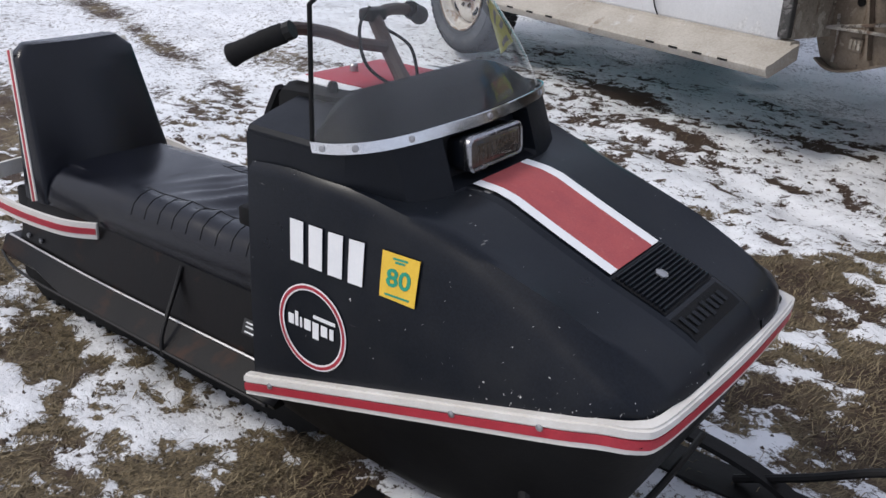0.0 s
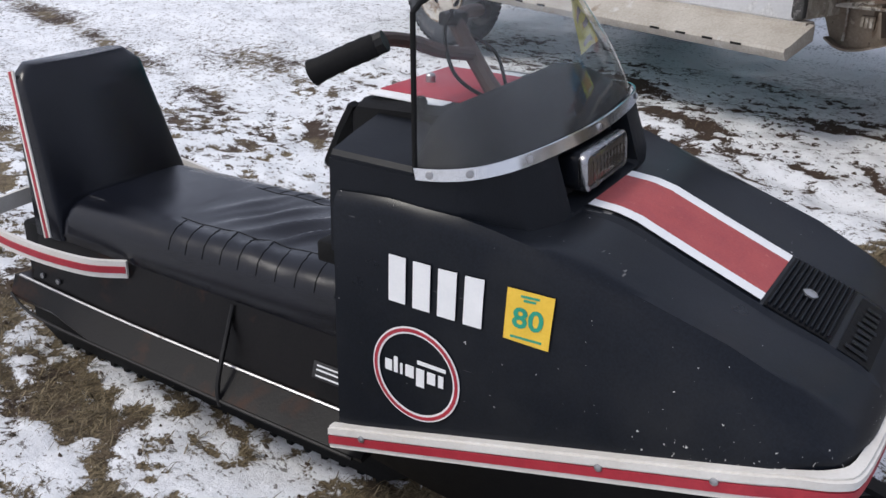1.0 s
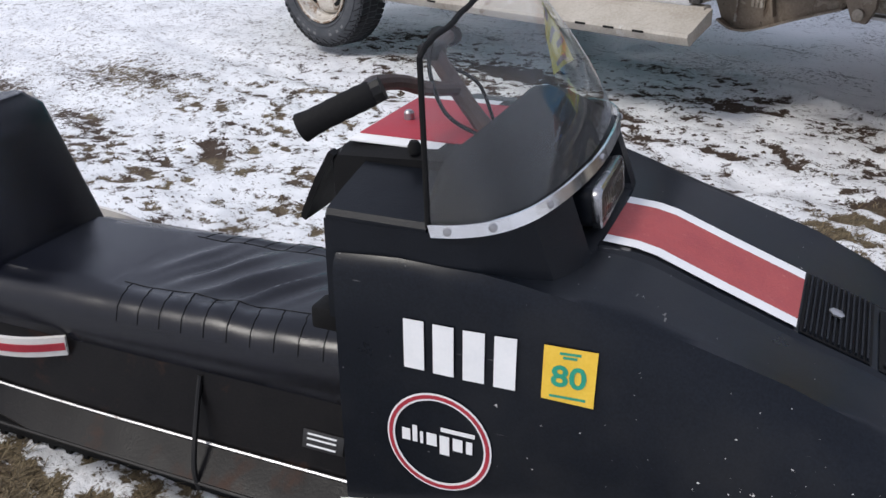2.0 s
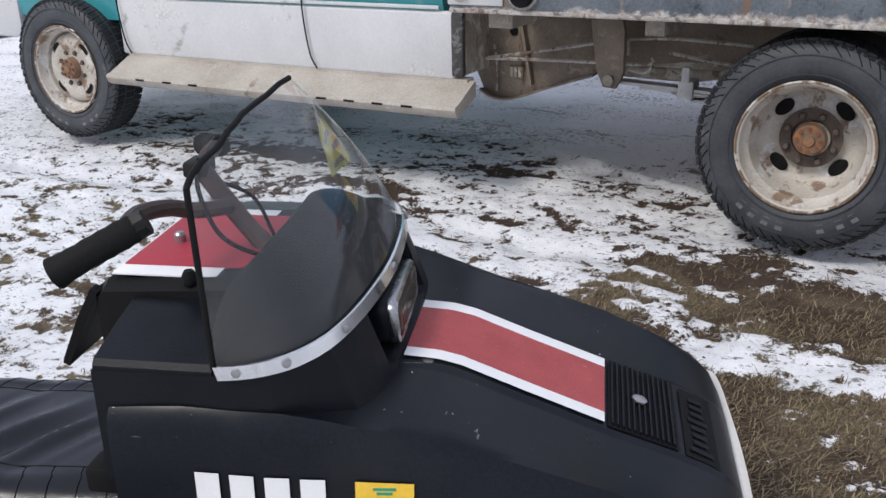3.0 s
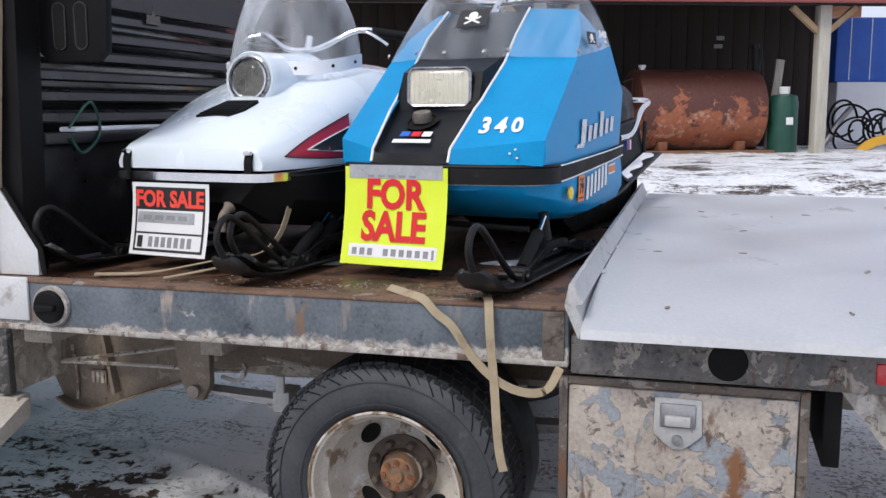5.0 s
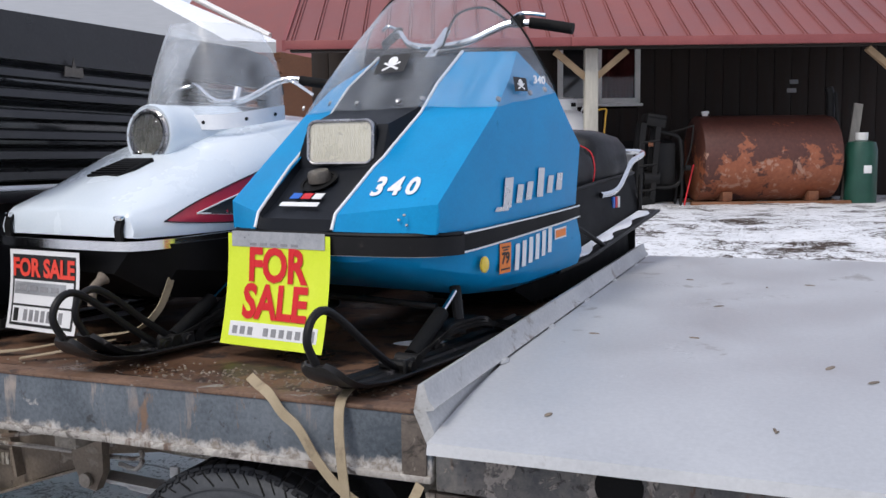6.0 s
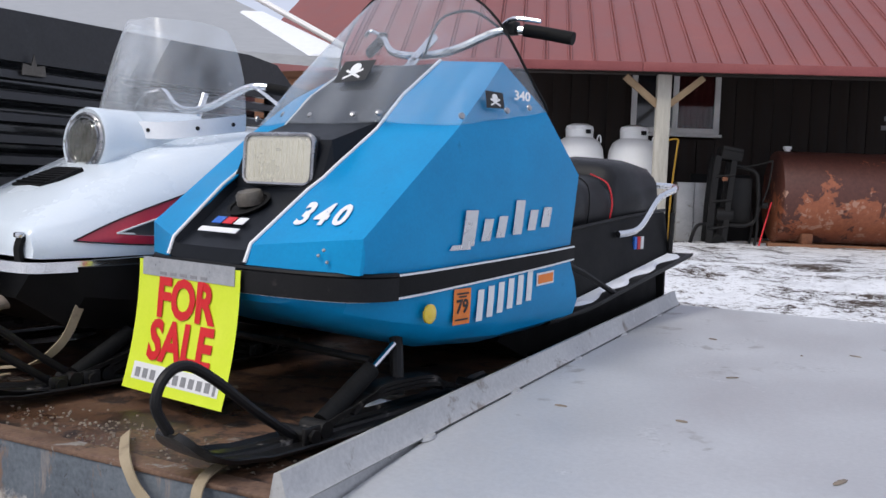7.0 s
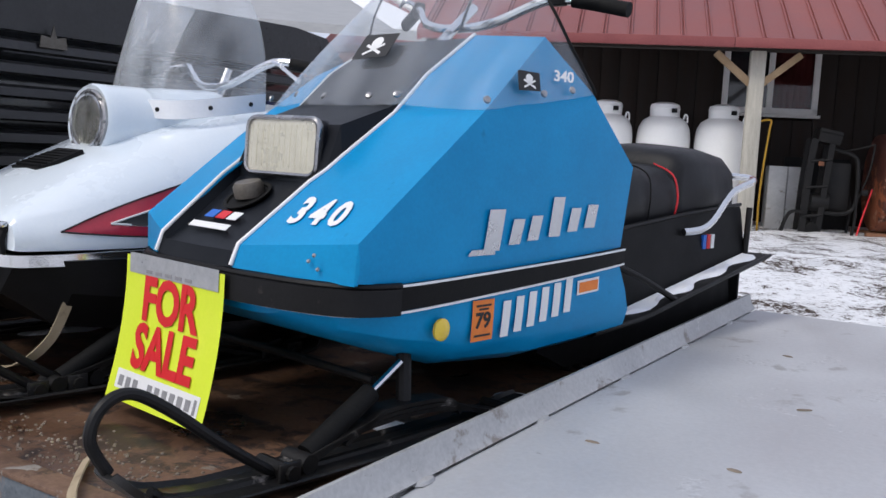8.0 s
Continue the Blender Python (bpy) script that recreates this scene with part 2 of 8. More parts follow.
hood_black = chipped_black("hood_black", (0.003, 0.0042, 0.007), (0.007, 0.0095, 0.0145), (0.26, 0.38), 0.21)
matte_black = surf("matte_black", (0.003, 0.003, 0.0032), (0.008, 0.008, 0.0085), (0.5, 0.65), 9, 200, 0.2, spec=0.16)
cowl_black = surf("cowl_black", (0.003, 0.004, 0.006), (0.008, 0.010, 0.014), (0.32, 0.45), 6, 320, 0.25, spec=0.18, wear=(0.03, 0.03, 0.032), wear_at=(0.6, 0.8), wear_scale=5, wear_rough=0.6)
vinyl_black = surf("vinyl_black", (0.0025, 0.003, 0.005), (0.006, 0.007, 0.012), (0.17, 0.28), 7, 340, 0.15, spec=0.36)
vinyl_dull = surf("vinyl_dull", (0.006, 0.0065, 0.0075), (0.016, 0.016, 0.018), (0.38, 0.55), 7, 260, 0.35, spec=0.25, wear=(0.045, 0.042, 0.04), wear_at=(0.6, 0.78), wear_scale=10)
faded_yellow = surf("faded_yellow", (0.50, 0.50, 0.16), (0.60, 0.60, 0.24), (0.5, 0.65), 20, 160, 0.05, wear=(0.66, 0.65, 0.5), wear_at=(0.55, 0.7), wear_scale=24)
tunnel_black = surf("tunnel_black", (0.003, 0.003, 0.0034), (0.009, 0.008, 0.008), (0.3, 0.5), 8, 180, 0.2, spec=0.15, wear=(0.055, 0.024, 0.013), wear_at=(0.54, 0.72), wear_scale=5, wear_rough=0.6)
bar_brown = surf("bar_brown", (0.022, 0.012, 0.010), (0.055, 0.030, 0.022), (0.5, 0.7), 14, 130, 0.3, wear=(0.10, 0.05, 0.03), wear_at=(0.64, 0.76), wear_scale=20)
dash_red = surf("dash_red", (0.30, 0.016, 0.032), (0.38, 0.030, 0.048), (0.5, 0.65), 12, 200, 0.05, wear=(0.46, 0.14, 0.14), wear_at=(0.64, 0.78), wear_scale=24)
rubber = surf("rubber", (0.003, 0.003, 0.003), (0.010, 0.010, 0.010), (0.6, 0.8), 12, 150, 0.3, spec=0.18)
tyre_rubber = surf("tyre_rubber", (0.036, 0.039, 0.044), (0.078, 0.083, 0.090), (0.42, 0.6), 7, 90, 0.25, wear=(0.17, 0.17, 0.17), wear_at=(0.60, 0.8), wear_scale=8, spec=0.3)
letter_grey = surf("letter_grey", (0.10, 0.10, 0.105), (0.19, 0.19, 0.19), (0.6, 0.8), 30, 120, 0.2)
tread_rubber = surf("tread_rubber", (0.012, 0.013, 0.015), (0.034, 0.036, 0.040), (0.5, 0.7), 9, 90, 0.3, wear=(0.13, 0.125, 0.12), wear_at=(0.62, 0.8), wear_scale=12, spec=0.25)
white_paint = surf("white_paint", (0.70, 0.69, 0.66), (0.80, 0.79, 0.77), (0.4, 0.55), 12, 200, 0.1, wear=(0.32, 0.29, 0.25), wear_at=(0.66, 0.76), wear_scale=30)
decal_white = surf("decal_white", (0.74, 0.75, 0.75), (0.82, 0.82, 0.81), (0.4, 0.5), 20, 200, 0.05)
cream_trim = surf("cream_trim", (0.60, 0.57, 0.52), (0.72, 0.70, 0.66), (0.35, 0.5), 14, 160, 0.1, wear=(0.22, 0.18, 0.14), wear_at=(0.68, 0.78), wear_scale=36)
red_trim = surf("red_trim", (0.30, 0.015, 0.03), (0.42, 0.03, 0.045), (0.35, 0.5), 20, 160, 0.1, wear=(0.5, 0.4, 0.38), wear_at=(0.7, 0.8), wear_scale=30)
red_film = surf("red_film", (0.30, 0.045, 0.05), (0.42, 0.085, 0.08), (0.5, 0.65), 18, 240, 0.3, wear=(0.5, 0.16, 0.14), wear_at=(0.62, 0.72), wear_scale=60)
yellow_film = surf("yellow_film", (0.72, 0.44, 0.03), (0.82, 0.54, 0.06), (0.45, 0.6), 30, 250, 0.1, wear=(0.6, 0.3, 0.05), wear_at=(0.72, 0.8), wear_scale=70)
green_ink = surf("green_ink", (0.01, 0.25, 0.16), (0.02, 0.33, 0.2), (0.5, 0.6), 30, 250, 0.0)
orange_film = surf("orange_film", (0.75, 0.17, 0.02), (0.85, 0.25, 0.04), (0.45, 0.6), 30, 250, 0.1)
black_ink = surf("black_ink", (0.008, 0.008, 0.009), (0.02, 0.02, 0.02), (0.5, 0.6), 30, 250, 0.0)
red_ink = surf("red_ink", (0.55, 0.012, 0.02), (0.68, 0.02, 0.03), (0.45, 0.55), 20, 200, 0.0)
card_red = surf("card_red", (0.60, 0.008, 0.012), (0.70, 0.012, 0.018), (0.45, 0.55), 20, 200, 0.0)
scarlet_ink = surf("scarlet_ink", (0.78, 0.05, 0.03), (0.85, 0.08, 0.05), (0.45, 0.55), 20, 200, 0.0)
lime_card = surf("lime_card", (0.66, 0.80, 0.02), (0.74, 0.86, 0.05), (0.45, 0.55), 14, 160, 0.05)
card_white = surf("card_white", (0.74, 0.75, 0.75), (0.82, 0.82, 0.82), (0.45, 0.55), 14, 160, 0.05)
grey_tape = surf("grey_tape", (0.32, 0.33, 0.35), (0.48, 0.49, 0.5), (0.25, 0.4), 24, 120, 0.4, metal=0.4)
pen_grey = surf("pen_grey", (0.20, 0.20, 0.21), (0.32, 0.32, 0.33), (0.5, 0.6), 30, 250, 0.0)
chrome = surf("chrome", (0.62, 0.63, 0.65), (0.75, 0.76, 0.77), (0.08, 0.22), 10, 90, 0.05, metal=1.0)
worn_steel = surf("worn_steel", (0.30, 0.30, 0.31), (0.46, 0.46, 0.46), (0.3, 0.5), 14, 130, 0.2, metal=0.9, wear=(0.16, 0.09, 0.05), wear_at=(0.62, 0.74), wear_scale=30)
alu = surf("alu", (0.55, 0.56, 0.58), (0.66, 0.67, 0.69), (0.2, 0.4), 10, 120, 0.1, metal=0.95)
amber = surf("amber", (0.75, 0.5, 0.02), (0.85, 0.62, 0.05), (0.2, 0.3), 20, 150, 0.1, coat=0.6)
screen_thin = clear("screen_thin", (0.95, 0.96, 0.955), 0.015, 0.018)
screen_clear = clear("screen_clear", (0.955, 0.965, 0.965), 0.02, 0.042)
rim_dull = surf("rim_dull", (0.26, 0.26, 0.27), (0.42, 0.42, 0.43), (0.15, 0.32), 14, 120, 0.15, metal=0.95)
lens_clear = clear("lens_clear", (0.94, 0.93, 0.88), 0.04, 0.03)
lens_smoky = clear("lens_smoky", (0.66, 0.60, 0.52), 0.05, 0.02)
mirror_dark = surf("mirror_dark", (0.10, 0.085, 0.07), (0.22, 0.19, 0.155), (0.2, 0.4), 14, 90, 0.1, metal=0.8)
lamp_mirror = surf("lamp_mirror", (0.60, 0.58, 0.52), (0.78, 0.76, 0.70), (0.22, 0.4), 14, 90, 0.1, metal=0.4)
screen_tint = clear("screen_tint", (0.95, 0.955, 0.955), 0.28, 0.075)
pane_clear = clear("pane_clear", (0.72, 0.74, 0.76), 0.02, 0.0)
glass_dark = surf("glass_dark", (0.01, 0.012, 0.014), (0.025, 0.027, 0.03), (0.05, 0.1), 6, 60, 0.0, coat=0.8)
blue_paint = surf("blue_paint", (0.0008, 0.215, 0.47), (0.002, 0.285, 0.59), (0.30, 0.42), 4, 150, 0.05, coat=0.0, wear=(0.010, 0.16, 0.34), wear_at=(0.66, 0.8), wear_scale=22, spec=0.2)
blue_dark_film = surf("blue_dark_film", (0.01, 0.10, 0.45), (0.02, 0.15, 0.6), (0.4, 0.5), 20, 150, 0.0)
sled_white = surf("sled_white", (0.66, 0.74, 0.80), (0.74, 0.80, 0.84), (0.2, 0.34), 4, 150, 0.05, coat=0.5)
red_gloss = surf("red_gloss", (0.40, 0.014, 0.034), (0.50, 0.024, 0.05), (0.3, 0.4), 15, 150, 0.0, coat=0.4)
teal_paint = surf("teal_paint", (0.022, 0.22, 0.25), (0.045, 0.29, 0.32), (0.25, 0.42), 3, 90, 0.06, coat=0.25, wear=(0.24, 0.36, 0.39), wear_at=(0.56, 0.8), wear_scale=5)
truck_white = grimy("truck_white", (0.52, 0.525, 0.53), (0.62, 0.625, 0.63), (0.66, 0.66, 0.655), (0.40, 0.37, 0.33), 4, 0.58, 0.62, (0.30, 0.27, 0.23), 0.68, (0.35, 0.5), 0.12, 1.0)[0]
bed_paint, bdn, bdl, bdp, bdc = grimy("bed_paint", (0.06, 0.075, 0.09), (0.15, 0.172, 0.195), (0.40, 0.39, 0.37), (0.28, 0.16, 0.09), 10, 0.645, 0.625, (0.03, 0.03, 0.03), 0.62, (0.4, 0.65), 0.4)
bdt = bdn.new("ShaderNodeTexCoord")
bds = bdn.new("ShaderNodeSeparateXYZ")
bdl.new(bdt.outputs["Object"], bds.inputs[0])
crust = maths(bdn, bdl, "ADD", ramp(bdn, bdl, bds.outputs[2], 0.825, 0.768, 0.0, 0.44), maths(bdn, bdl, "MULTIPLY", ramp(bdn, bdl, bds.outputs[0], 1.0, 2.3), 0.14))
crust = maths(bdn, bdl, "ADD", crust, maths(bdn, bdl, "MULTIPLY", maths(bdn, bdl, "SUBTRACT", noise_node(bdn, bdl, 14, 10, 0.68, distort=0.5), 0.5), 0.75))
salt = mixed(bdn, bdl, ramp(bdn, bdl, noise_node(bdn, bdl, 40, 5, 0.7), 0.42, 0.6), (0.66, 0.63, 0.59), (0.30, 0.25, 0.20))
runs = ramp(bdn, bdl, noise_node(bdn, bdl, 16, 7, 0.7, stretch=(1, 1, 0.12)), 0.585, 0.64)
patch = ramp(bdn, bdl, noise_node(bdn, bdl, 5, 4, 0.6), 0.42, 0.58)
bdc = mixed(bdn, bdl, maths(bdn, bdl, "MULTIPLY", maths(bdn, bdl, "MULTIPLY", runs, patch), 0.8), bdc, mixed(bdn, bdl, noise_node(bdn, bdl, 7, 3, 0.5), (0.20, 0.10, 0.05), (0.46, 0.42, 0.37)))
bdl.new(mixed(bdn, bdl, maths(bdn, bdl, "MULTIPLY", ramp(bdn, bdl, crust, 0.28, 0.38), 0.85), bdc, salt), bdp.inputs["Base Color"])
under_dirt = grimy("under_dirt", (0.15, 0.12, 0.092), (0.25, 0.205, 0.16), (0.33, 0.285, 0.23), (0.13, 0.085, 0.055), 12, 0.60, 0.60, (0.045, 0.036, 0.03), 0.64, (0.75, 0.9), 0.6)[0]
salt_steel = grimy("salt_steel", (0.26, 0.24, 0.215), (0.48, 0.45, 0.41), (0.58, 0.55, 0.50), (0.15, 0.085, 0.05), 9, 0.56, 0.55, (0.06, 0.045, 0.035), 0.56)[0]
rail_scale = grimy("rail_scale", (0.085, 0.088, 0.092), (0.20, 0.185, 0.17), (0.40, 0.36, 0.32), (0.18, 0.105, 0.065), 15, 0.56, 0.57, (0.03, 0.026, 0.023), 0.57, (0.6, 0.85), 0.9)[0]
rail_dirt = grimy("rail_dirt", (0.075, 0.06, 0.05), (0.17, 0.14, 0.115), (0.34, 0.30, 0.26), (0.20, 0.10, 0.055), 9, 0.57, 0.58, (0.03, 0.024, 0.02), 0.56)[0]
box_steel, bxn, bxl, bxp, bxc = grimy("box_steel", (0.31, 0.265, 0.225), (0.50, 0.445, 0.39), (0.30, 0.33, 0.36), (0.20, 0.115, 0.07), 12, 0.525, 0.60, (0.07, 0.055, 0.045), 0.565, bump=1.0)
tcx = bxn.new("ShaderNodeTexCoord")
spx = bxn.new("ShaderNodeSeparateXYZ")
bxl.new(tcx.outputs["Object"], spx.inputs[0])
run_x = maths(bxn, bxl, "ABSOLUTE", maths(bxn, bxl, "SUBTRACT", spx.outputs[0], 2.770), 0.0)
run_m = maths(bxn, bxl, "MULTIPLY", ramp(bxn, bxl, run_x, 0.050, 0.0), ramp(bxn, bxl, spx.outputs[2], 0.62, 0.56))
run_m = maths(bxn, bxl, "ADD", run_m, maths(bxn, bxl, "MULTIPLY", maths(bxn, bxl, "SUBTRACT", noise_node(bxn, bxl, 26, 9, 0.72), 0.5), 2.2))
bxl.new(mixed(bxn, bxl, ramp(bxn, bxl, run_m, 0.40, 0.75), bxc, (0.20, 0.095, 0.042)), bxp.inputs["Base Color"])
frame_dirt = grimy("frame_dirt", (0.20, 0.175, 0.145), (0.38, 0.34, 0.285), (0.52, 0.48, 0.42), (0.16, 0.10, 0.065), 10, 0.54, 0.58, (0.05, 0.04, 0.033), 0.60, (0.7, 0.9))[0]
step_dirt = grimy("step_dirt", (0.33, 0.295, 0.245), (0.48, 0.445, 0.39), (0.57, 0.55, 0.51), (0.30, 0.23, 0.165), 7, 0.62, 0.63, (0.19, 0.15, 0.115), 0.64, (0.7, 0.85), 0.5, 1.0)[0]
flap_black = grimy("flap_black", (0.02, 0.02, 0.02), (0.06, 0.058, 0.055), (0.16, 0.155, 0.15), (0.10, 0.09, 0.08), 22, 0.55, 0.6, (0.01, 0.01, 0.01), 0.6)[0]
lens_cloudy = surf("lens_cloudy", (0.40, 0.39, 0.33), (0.58, 0.565, 0.49), (0.1, 0.2), 7, 60, 0.03, coat=0.8)
rim_paint = grimy("rim_paint", (0.40, 0.36, 0.30), (0.58, 0.545, 0.49), (0.66, 0.645, 0.61), (0.24, 0.14, 0.08), 9, 0.57, 0.545, (0.13, 0.095, 0.065), 0.61, (0.45, 0.65), 0.4, 1.0)[0]
cap_brown = surf("cap_brown", (0.07, 0.062, 0.052), (0.15, 0.135, 0.115), (0.4, 0.6), 30, 160, 0.3, metal=0.4)
rust = surf("rust", (0.10, 0.035, 0.018), (0.26, 0.105, 0.05), (0.75, 0.9), 14, 130, 0.6, wear=(0.34, 0.2, 0.12), wear_at=(0.62, 0.74), wear_scale=20)
plate_beige = surf("plate_beige", (0.42, 0.39, 0.34), (0.56, 0.53, 0.47), (0.5, 0.7), 20, 160, 0.1, wear=(0.26, 0.21, 0.16), wear_at=(0.56, 0.7), wear_scale=30)
hub_rust = surf("hub_rust", (0.13, 0.09, 0.065), (0.24, 0.16, 0.105), (0.75, 0.9), 30, 160, 0.6, wear=(0.34, 0.15, 0.06), wear_at=(0.48, 0.6), wear_scale=40)
flange_rust = surf("flange_rust", (0.14, 0.085, 0.05), (0.26, 0.19, 0.13), (0.7, 0.9), 26, 160, 0.6, wear=(0.52, 0.48, 0.42), wear_at=(0.50, 0.58), wear_scale=22)
hub_grime = surf("hub_grime", (0.06, 0.048, 0.04), (0.13, 0.10, 0.08), (0.7, 0.9), 20, 160, 0.6, wear=(0.22, 0.14, 0.08), wear_at=(0.58, 0.7), wear_scale=26)
bumper_rubber = surf("bumper_rubber", (0.004, 0.004, 0.0045), (0.011, 0.011, 0.012), (0.4, 0.6), 9, 150, 0.2, spec=0.22, wear=(0.06, 0.055, 0.05), wear_at=(0.62, 0.75), wear_scale=20)
edge_rust = grimy("edge_rust", (0.10, 0.055, 0.034), (0.21, 0.125, 0.08), (0.30, 0.27, 0.24), (0.07, 0.04, 0.028), 12, 0.60, 0.58, (0.03, 0.025, 0.022), 0.60, (0.6, 0.85), 0.5, 1.0)[0]
deck_rust = grimy("deck_rust", (0.060, 0.031, 0.018), (0.15, 0.080, 0.046), (0.22, 0.18, 0.14), (0.035, 0.021, 0.014), 6, 0.60, 0.53, (0.012, 0.010, 0.010), 0.53, (0.22, 0.7), 0.7, 1.0)[0]
deck_alu = grimy("deck_alu", (0.47, 0.48, 0.49), (0.56, 0.57, 0.58), (0.60, 0.61, 0.62), (0.44, 0.43, 0.42), 4, 0.60, 0.62, (0.20, 0.19, 0.18), 0.70, (0.35, 0.55), 0.25, 1.0, 0.3)[0]
galv = grimy("galv", (0.40, 0.40, 0.395), (0.54, 0.54, 0.53), (0.58, 0.58, 0.57), (0.30, 0.26, 0.22), 8, 0.58, 0.60, (0.14, 0.12, 0.10), 0.64, (0.4, 0.6), 0.3, 1.0, 0.3)[0]
strap_web = surf("strap_web", (0.30, 0.24, 0.15), (0.42, 0.34, 0.23), (0.75, 0.9), 20, 400, 0.4, wear=(0.20, 0.15, 0.10), wear_at=(0.58, 0.72), wear_scale=14)
roof_red = surf("roof_red", (0.19, 0.052, 0.047), (0.26, 0.078, 0.068), (0.4, 0.55), 2, 60, 0.05, wear=(0.34, 0.14, 0.12), wear_at=(0.6, 0.8), wear_scale=3)
fascia_red = surf("fascia_red", (0.20, 0.045, 0.045), (0.28, 0.075, 0.07), (0.45, 0.6), 3, 60, 0.05)
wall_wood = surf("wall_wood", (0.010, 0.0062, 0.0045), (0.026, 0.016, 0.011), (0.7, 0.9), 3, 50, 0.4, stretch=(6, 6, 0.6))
post_wood = surf("post_wood", (0.34, 0.32, 0.27), (0.52, 0.49, 0.42), (0.7, 0.85), 6, 70, 0.4, stretch=(5, 5, 0.6))
brace_wood = surf("brace_wood", (0.30, 0.20, 0.11), (0.44, 0.31, 0.18), (0.7, 0.85), 8, 70, 0.4)
shed_wood = surf("shed_wood", (0.16, 0.07, 0.035), (0.26, 0.12, 0.06), (0.7, 0.85), 5, 70, 0.4, stretch=(0.6, 5, 5))
shed_roof = surf("shed_roof", (0.28, 0.29, 0.30), (0.38, 0.39, 0.40), (0.5, 0.7), 2, 40, 0.2, stretch=(1, 4, 4))
tank_white = surf("tank_white", (0.80, 0.80, 0.78), (0.88, 0.88, 0.86), (0.3, 0.45), 4, 90, 0.05, wear=(0.4, 0.38, 0.34), wear_at=(0.7, 0.8), wear_scale=12)
tank_green = surf("tank_green", (0.008, 0.05, 0.035), (0.015, 0.08, 0.055), (0.35, 0.5), 6, 90, 0.05)
tarp_blue = surf("tarp_blue", (0.01, 0.08, 0.42), (0.02, 0.13, 0.55), (0.4, 0.55), 4, 90, 0.2)
snow_mat = surf("snow_mat", (0.78, 0.80, 0.84), (0.86, 0.87, 0.89), (0.5, 0.7), 6, 60, 0.5, bdist=0.01)
machine_black = surf("machine_black", (0.004, 0.004, 0.0045), (0.014, 0.013, 0.012), (0.4, 0.6), 8, 90, 0.3, spec=0.25, wear=(0.07, 0.05, 0.04), wear_at=(0.66, 0.76), wear_scale=24)
rack_black = surf("rack_black", (0.006, 0.006, 0.0065), (0.022, 0.022, 0.024), (0.25, 0.45), 8, 90, 0.2, spec=0.5, wear=(0.07, 0.07, 0.07), wear_at=(0.6, 0.75), wear_scale=6)
ski_black = surf("ski_black", (0.006, 0.006, 0.0065), (0.020, 0.019, 0.018), (0.3, 0.5), 8, 90, 0.3, spec=0.35, wear=(0.26, 0.24, 0.22), wear_at=(0.60, 0.72), wear_scale=16, wear_rough=0.55)
loop_rubber = surf("loop_rubber", (0.005, 0.005, 0.0055), (0.016, 0.015, 0.015), (0.45, 0.6), 10, 120, 0.3, spec=0.25, wear=(0.12, 0.10, 0.085), wear_at=(0.62, 0.74), wear_scale=22)
strip_bright = surf("strip_bright", (0.76, 0.78, 0.80), (0.86, 0.87, 0.88), (0.25, 0.4), 8, 120, 0.1, metal=0.1)
yellow_paint = surf("yellow_paint", (0.6, 0.32, 0.02), (0.7, 0.4, 0.04), (0.4, 0.55), 8, 90, 0.2)
red_lens = surf("red_lens", (0.55, 0.02, 0.03), (0.65, 0.04, 0.05), (0.2, 0.3), 8, 90, 0.1, coat=0.6)
pink_lens = surf("pink_lens", (0.62, 0.40, 0.36), (0.72, 0.5, 0.45), (0.3, 0.45), 12, 90, 0.2)
curtain_red = surf("curtain_red", (0.16, 0.02, 0.02), (0.24, 0.035, 0.03), (0.8, 0.9), 5, 80, 0.2, stretch=(6, 6, 0.5))

# ---- ground ----
def lerp(table, x):
    if x <= table[0][0]:
        return table[0][1]
    for (a, p), (b, q) in zip(table, table[1:]):
        if x <= b:
            t = (x - a) / (b - a)
            t = t * t * (3 - 2 * t)
            return p + (q - p) * t
    return table[-1][1]


FALL = [(-30, -0.5), (-2, -0.16), (1.7, -0.13), (3.0, -0.042), (3.6, -0.02), (5.5, 0.0), (7.2, 0.74), (9.0, 0.88), (15, 0.90), (120, 1.6)]


def bumps(x, y):
    p = Vector((x, y, 0))
    return 0.022 * noise.noise(p * 2.3) + 0.012 * noise.noise(p * 7.1) + 0.006 * noise.noise(p * 19.0)


def ground_height(x, y):
    z = lerp(FALL, y)
    rut = 0.03 * math.exp(-((y - 2.98 - 0.06 * math.sin(x * 1.7)) / 0.10) ** 2) if -6 < x < -1.5 else 0.0
    line = 4.13 - 0.392 * (x + 2.45)
    ridge = 0.022 * math.exp(-((y - line - 0.03 * math.sin(x * 5)) / 0.035) ** 2) * max(0.0, min(1.0, (x + 2.75) / 0.3)) * max(0.0, min(1.0, (-1.35 - x) / 0.2))
    return z + bumps(x, y) - rut + ridge


BARE_BY_SLED = [(-2.40, 0.42, 0.26, 0.10, 0.42), (-2.20, 0.46, 0.16, 0.09, 0.34), (-2.9, 0.47, 0.34, 0.14, 0.30), (-1.72, 0.30, 0.20, 0.07, 0.42), (-1.64, 0.55, 0.13, 0.09, 0.40), (-1.58, 0.77, 0.14, 0.10, 0.42), (-1.42, 0.84, 0.20, 0.14, 0.44), (-1.35, 0.45, 0.5, 0.2, 0.4), (-1.2, 1.86, 0.30, 0.14, 0.34), (-3.6, 0.2, 0.6, 0.3, 0.30), (-4.2, 0.67, 0.40, 0.10, 0.45), (-5.0, 0.75, 0.6, 0.12, 0.4), (-2, -0.1, 0.8, 0.3, 0.3)]
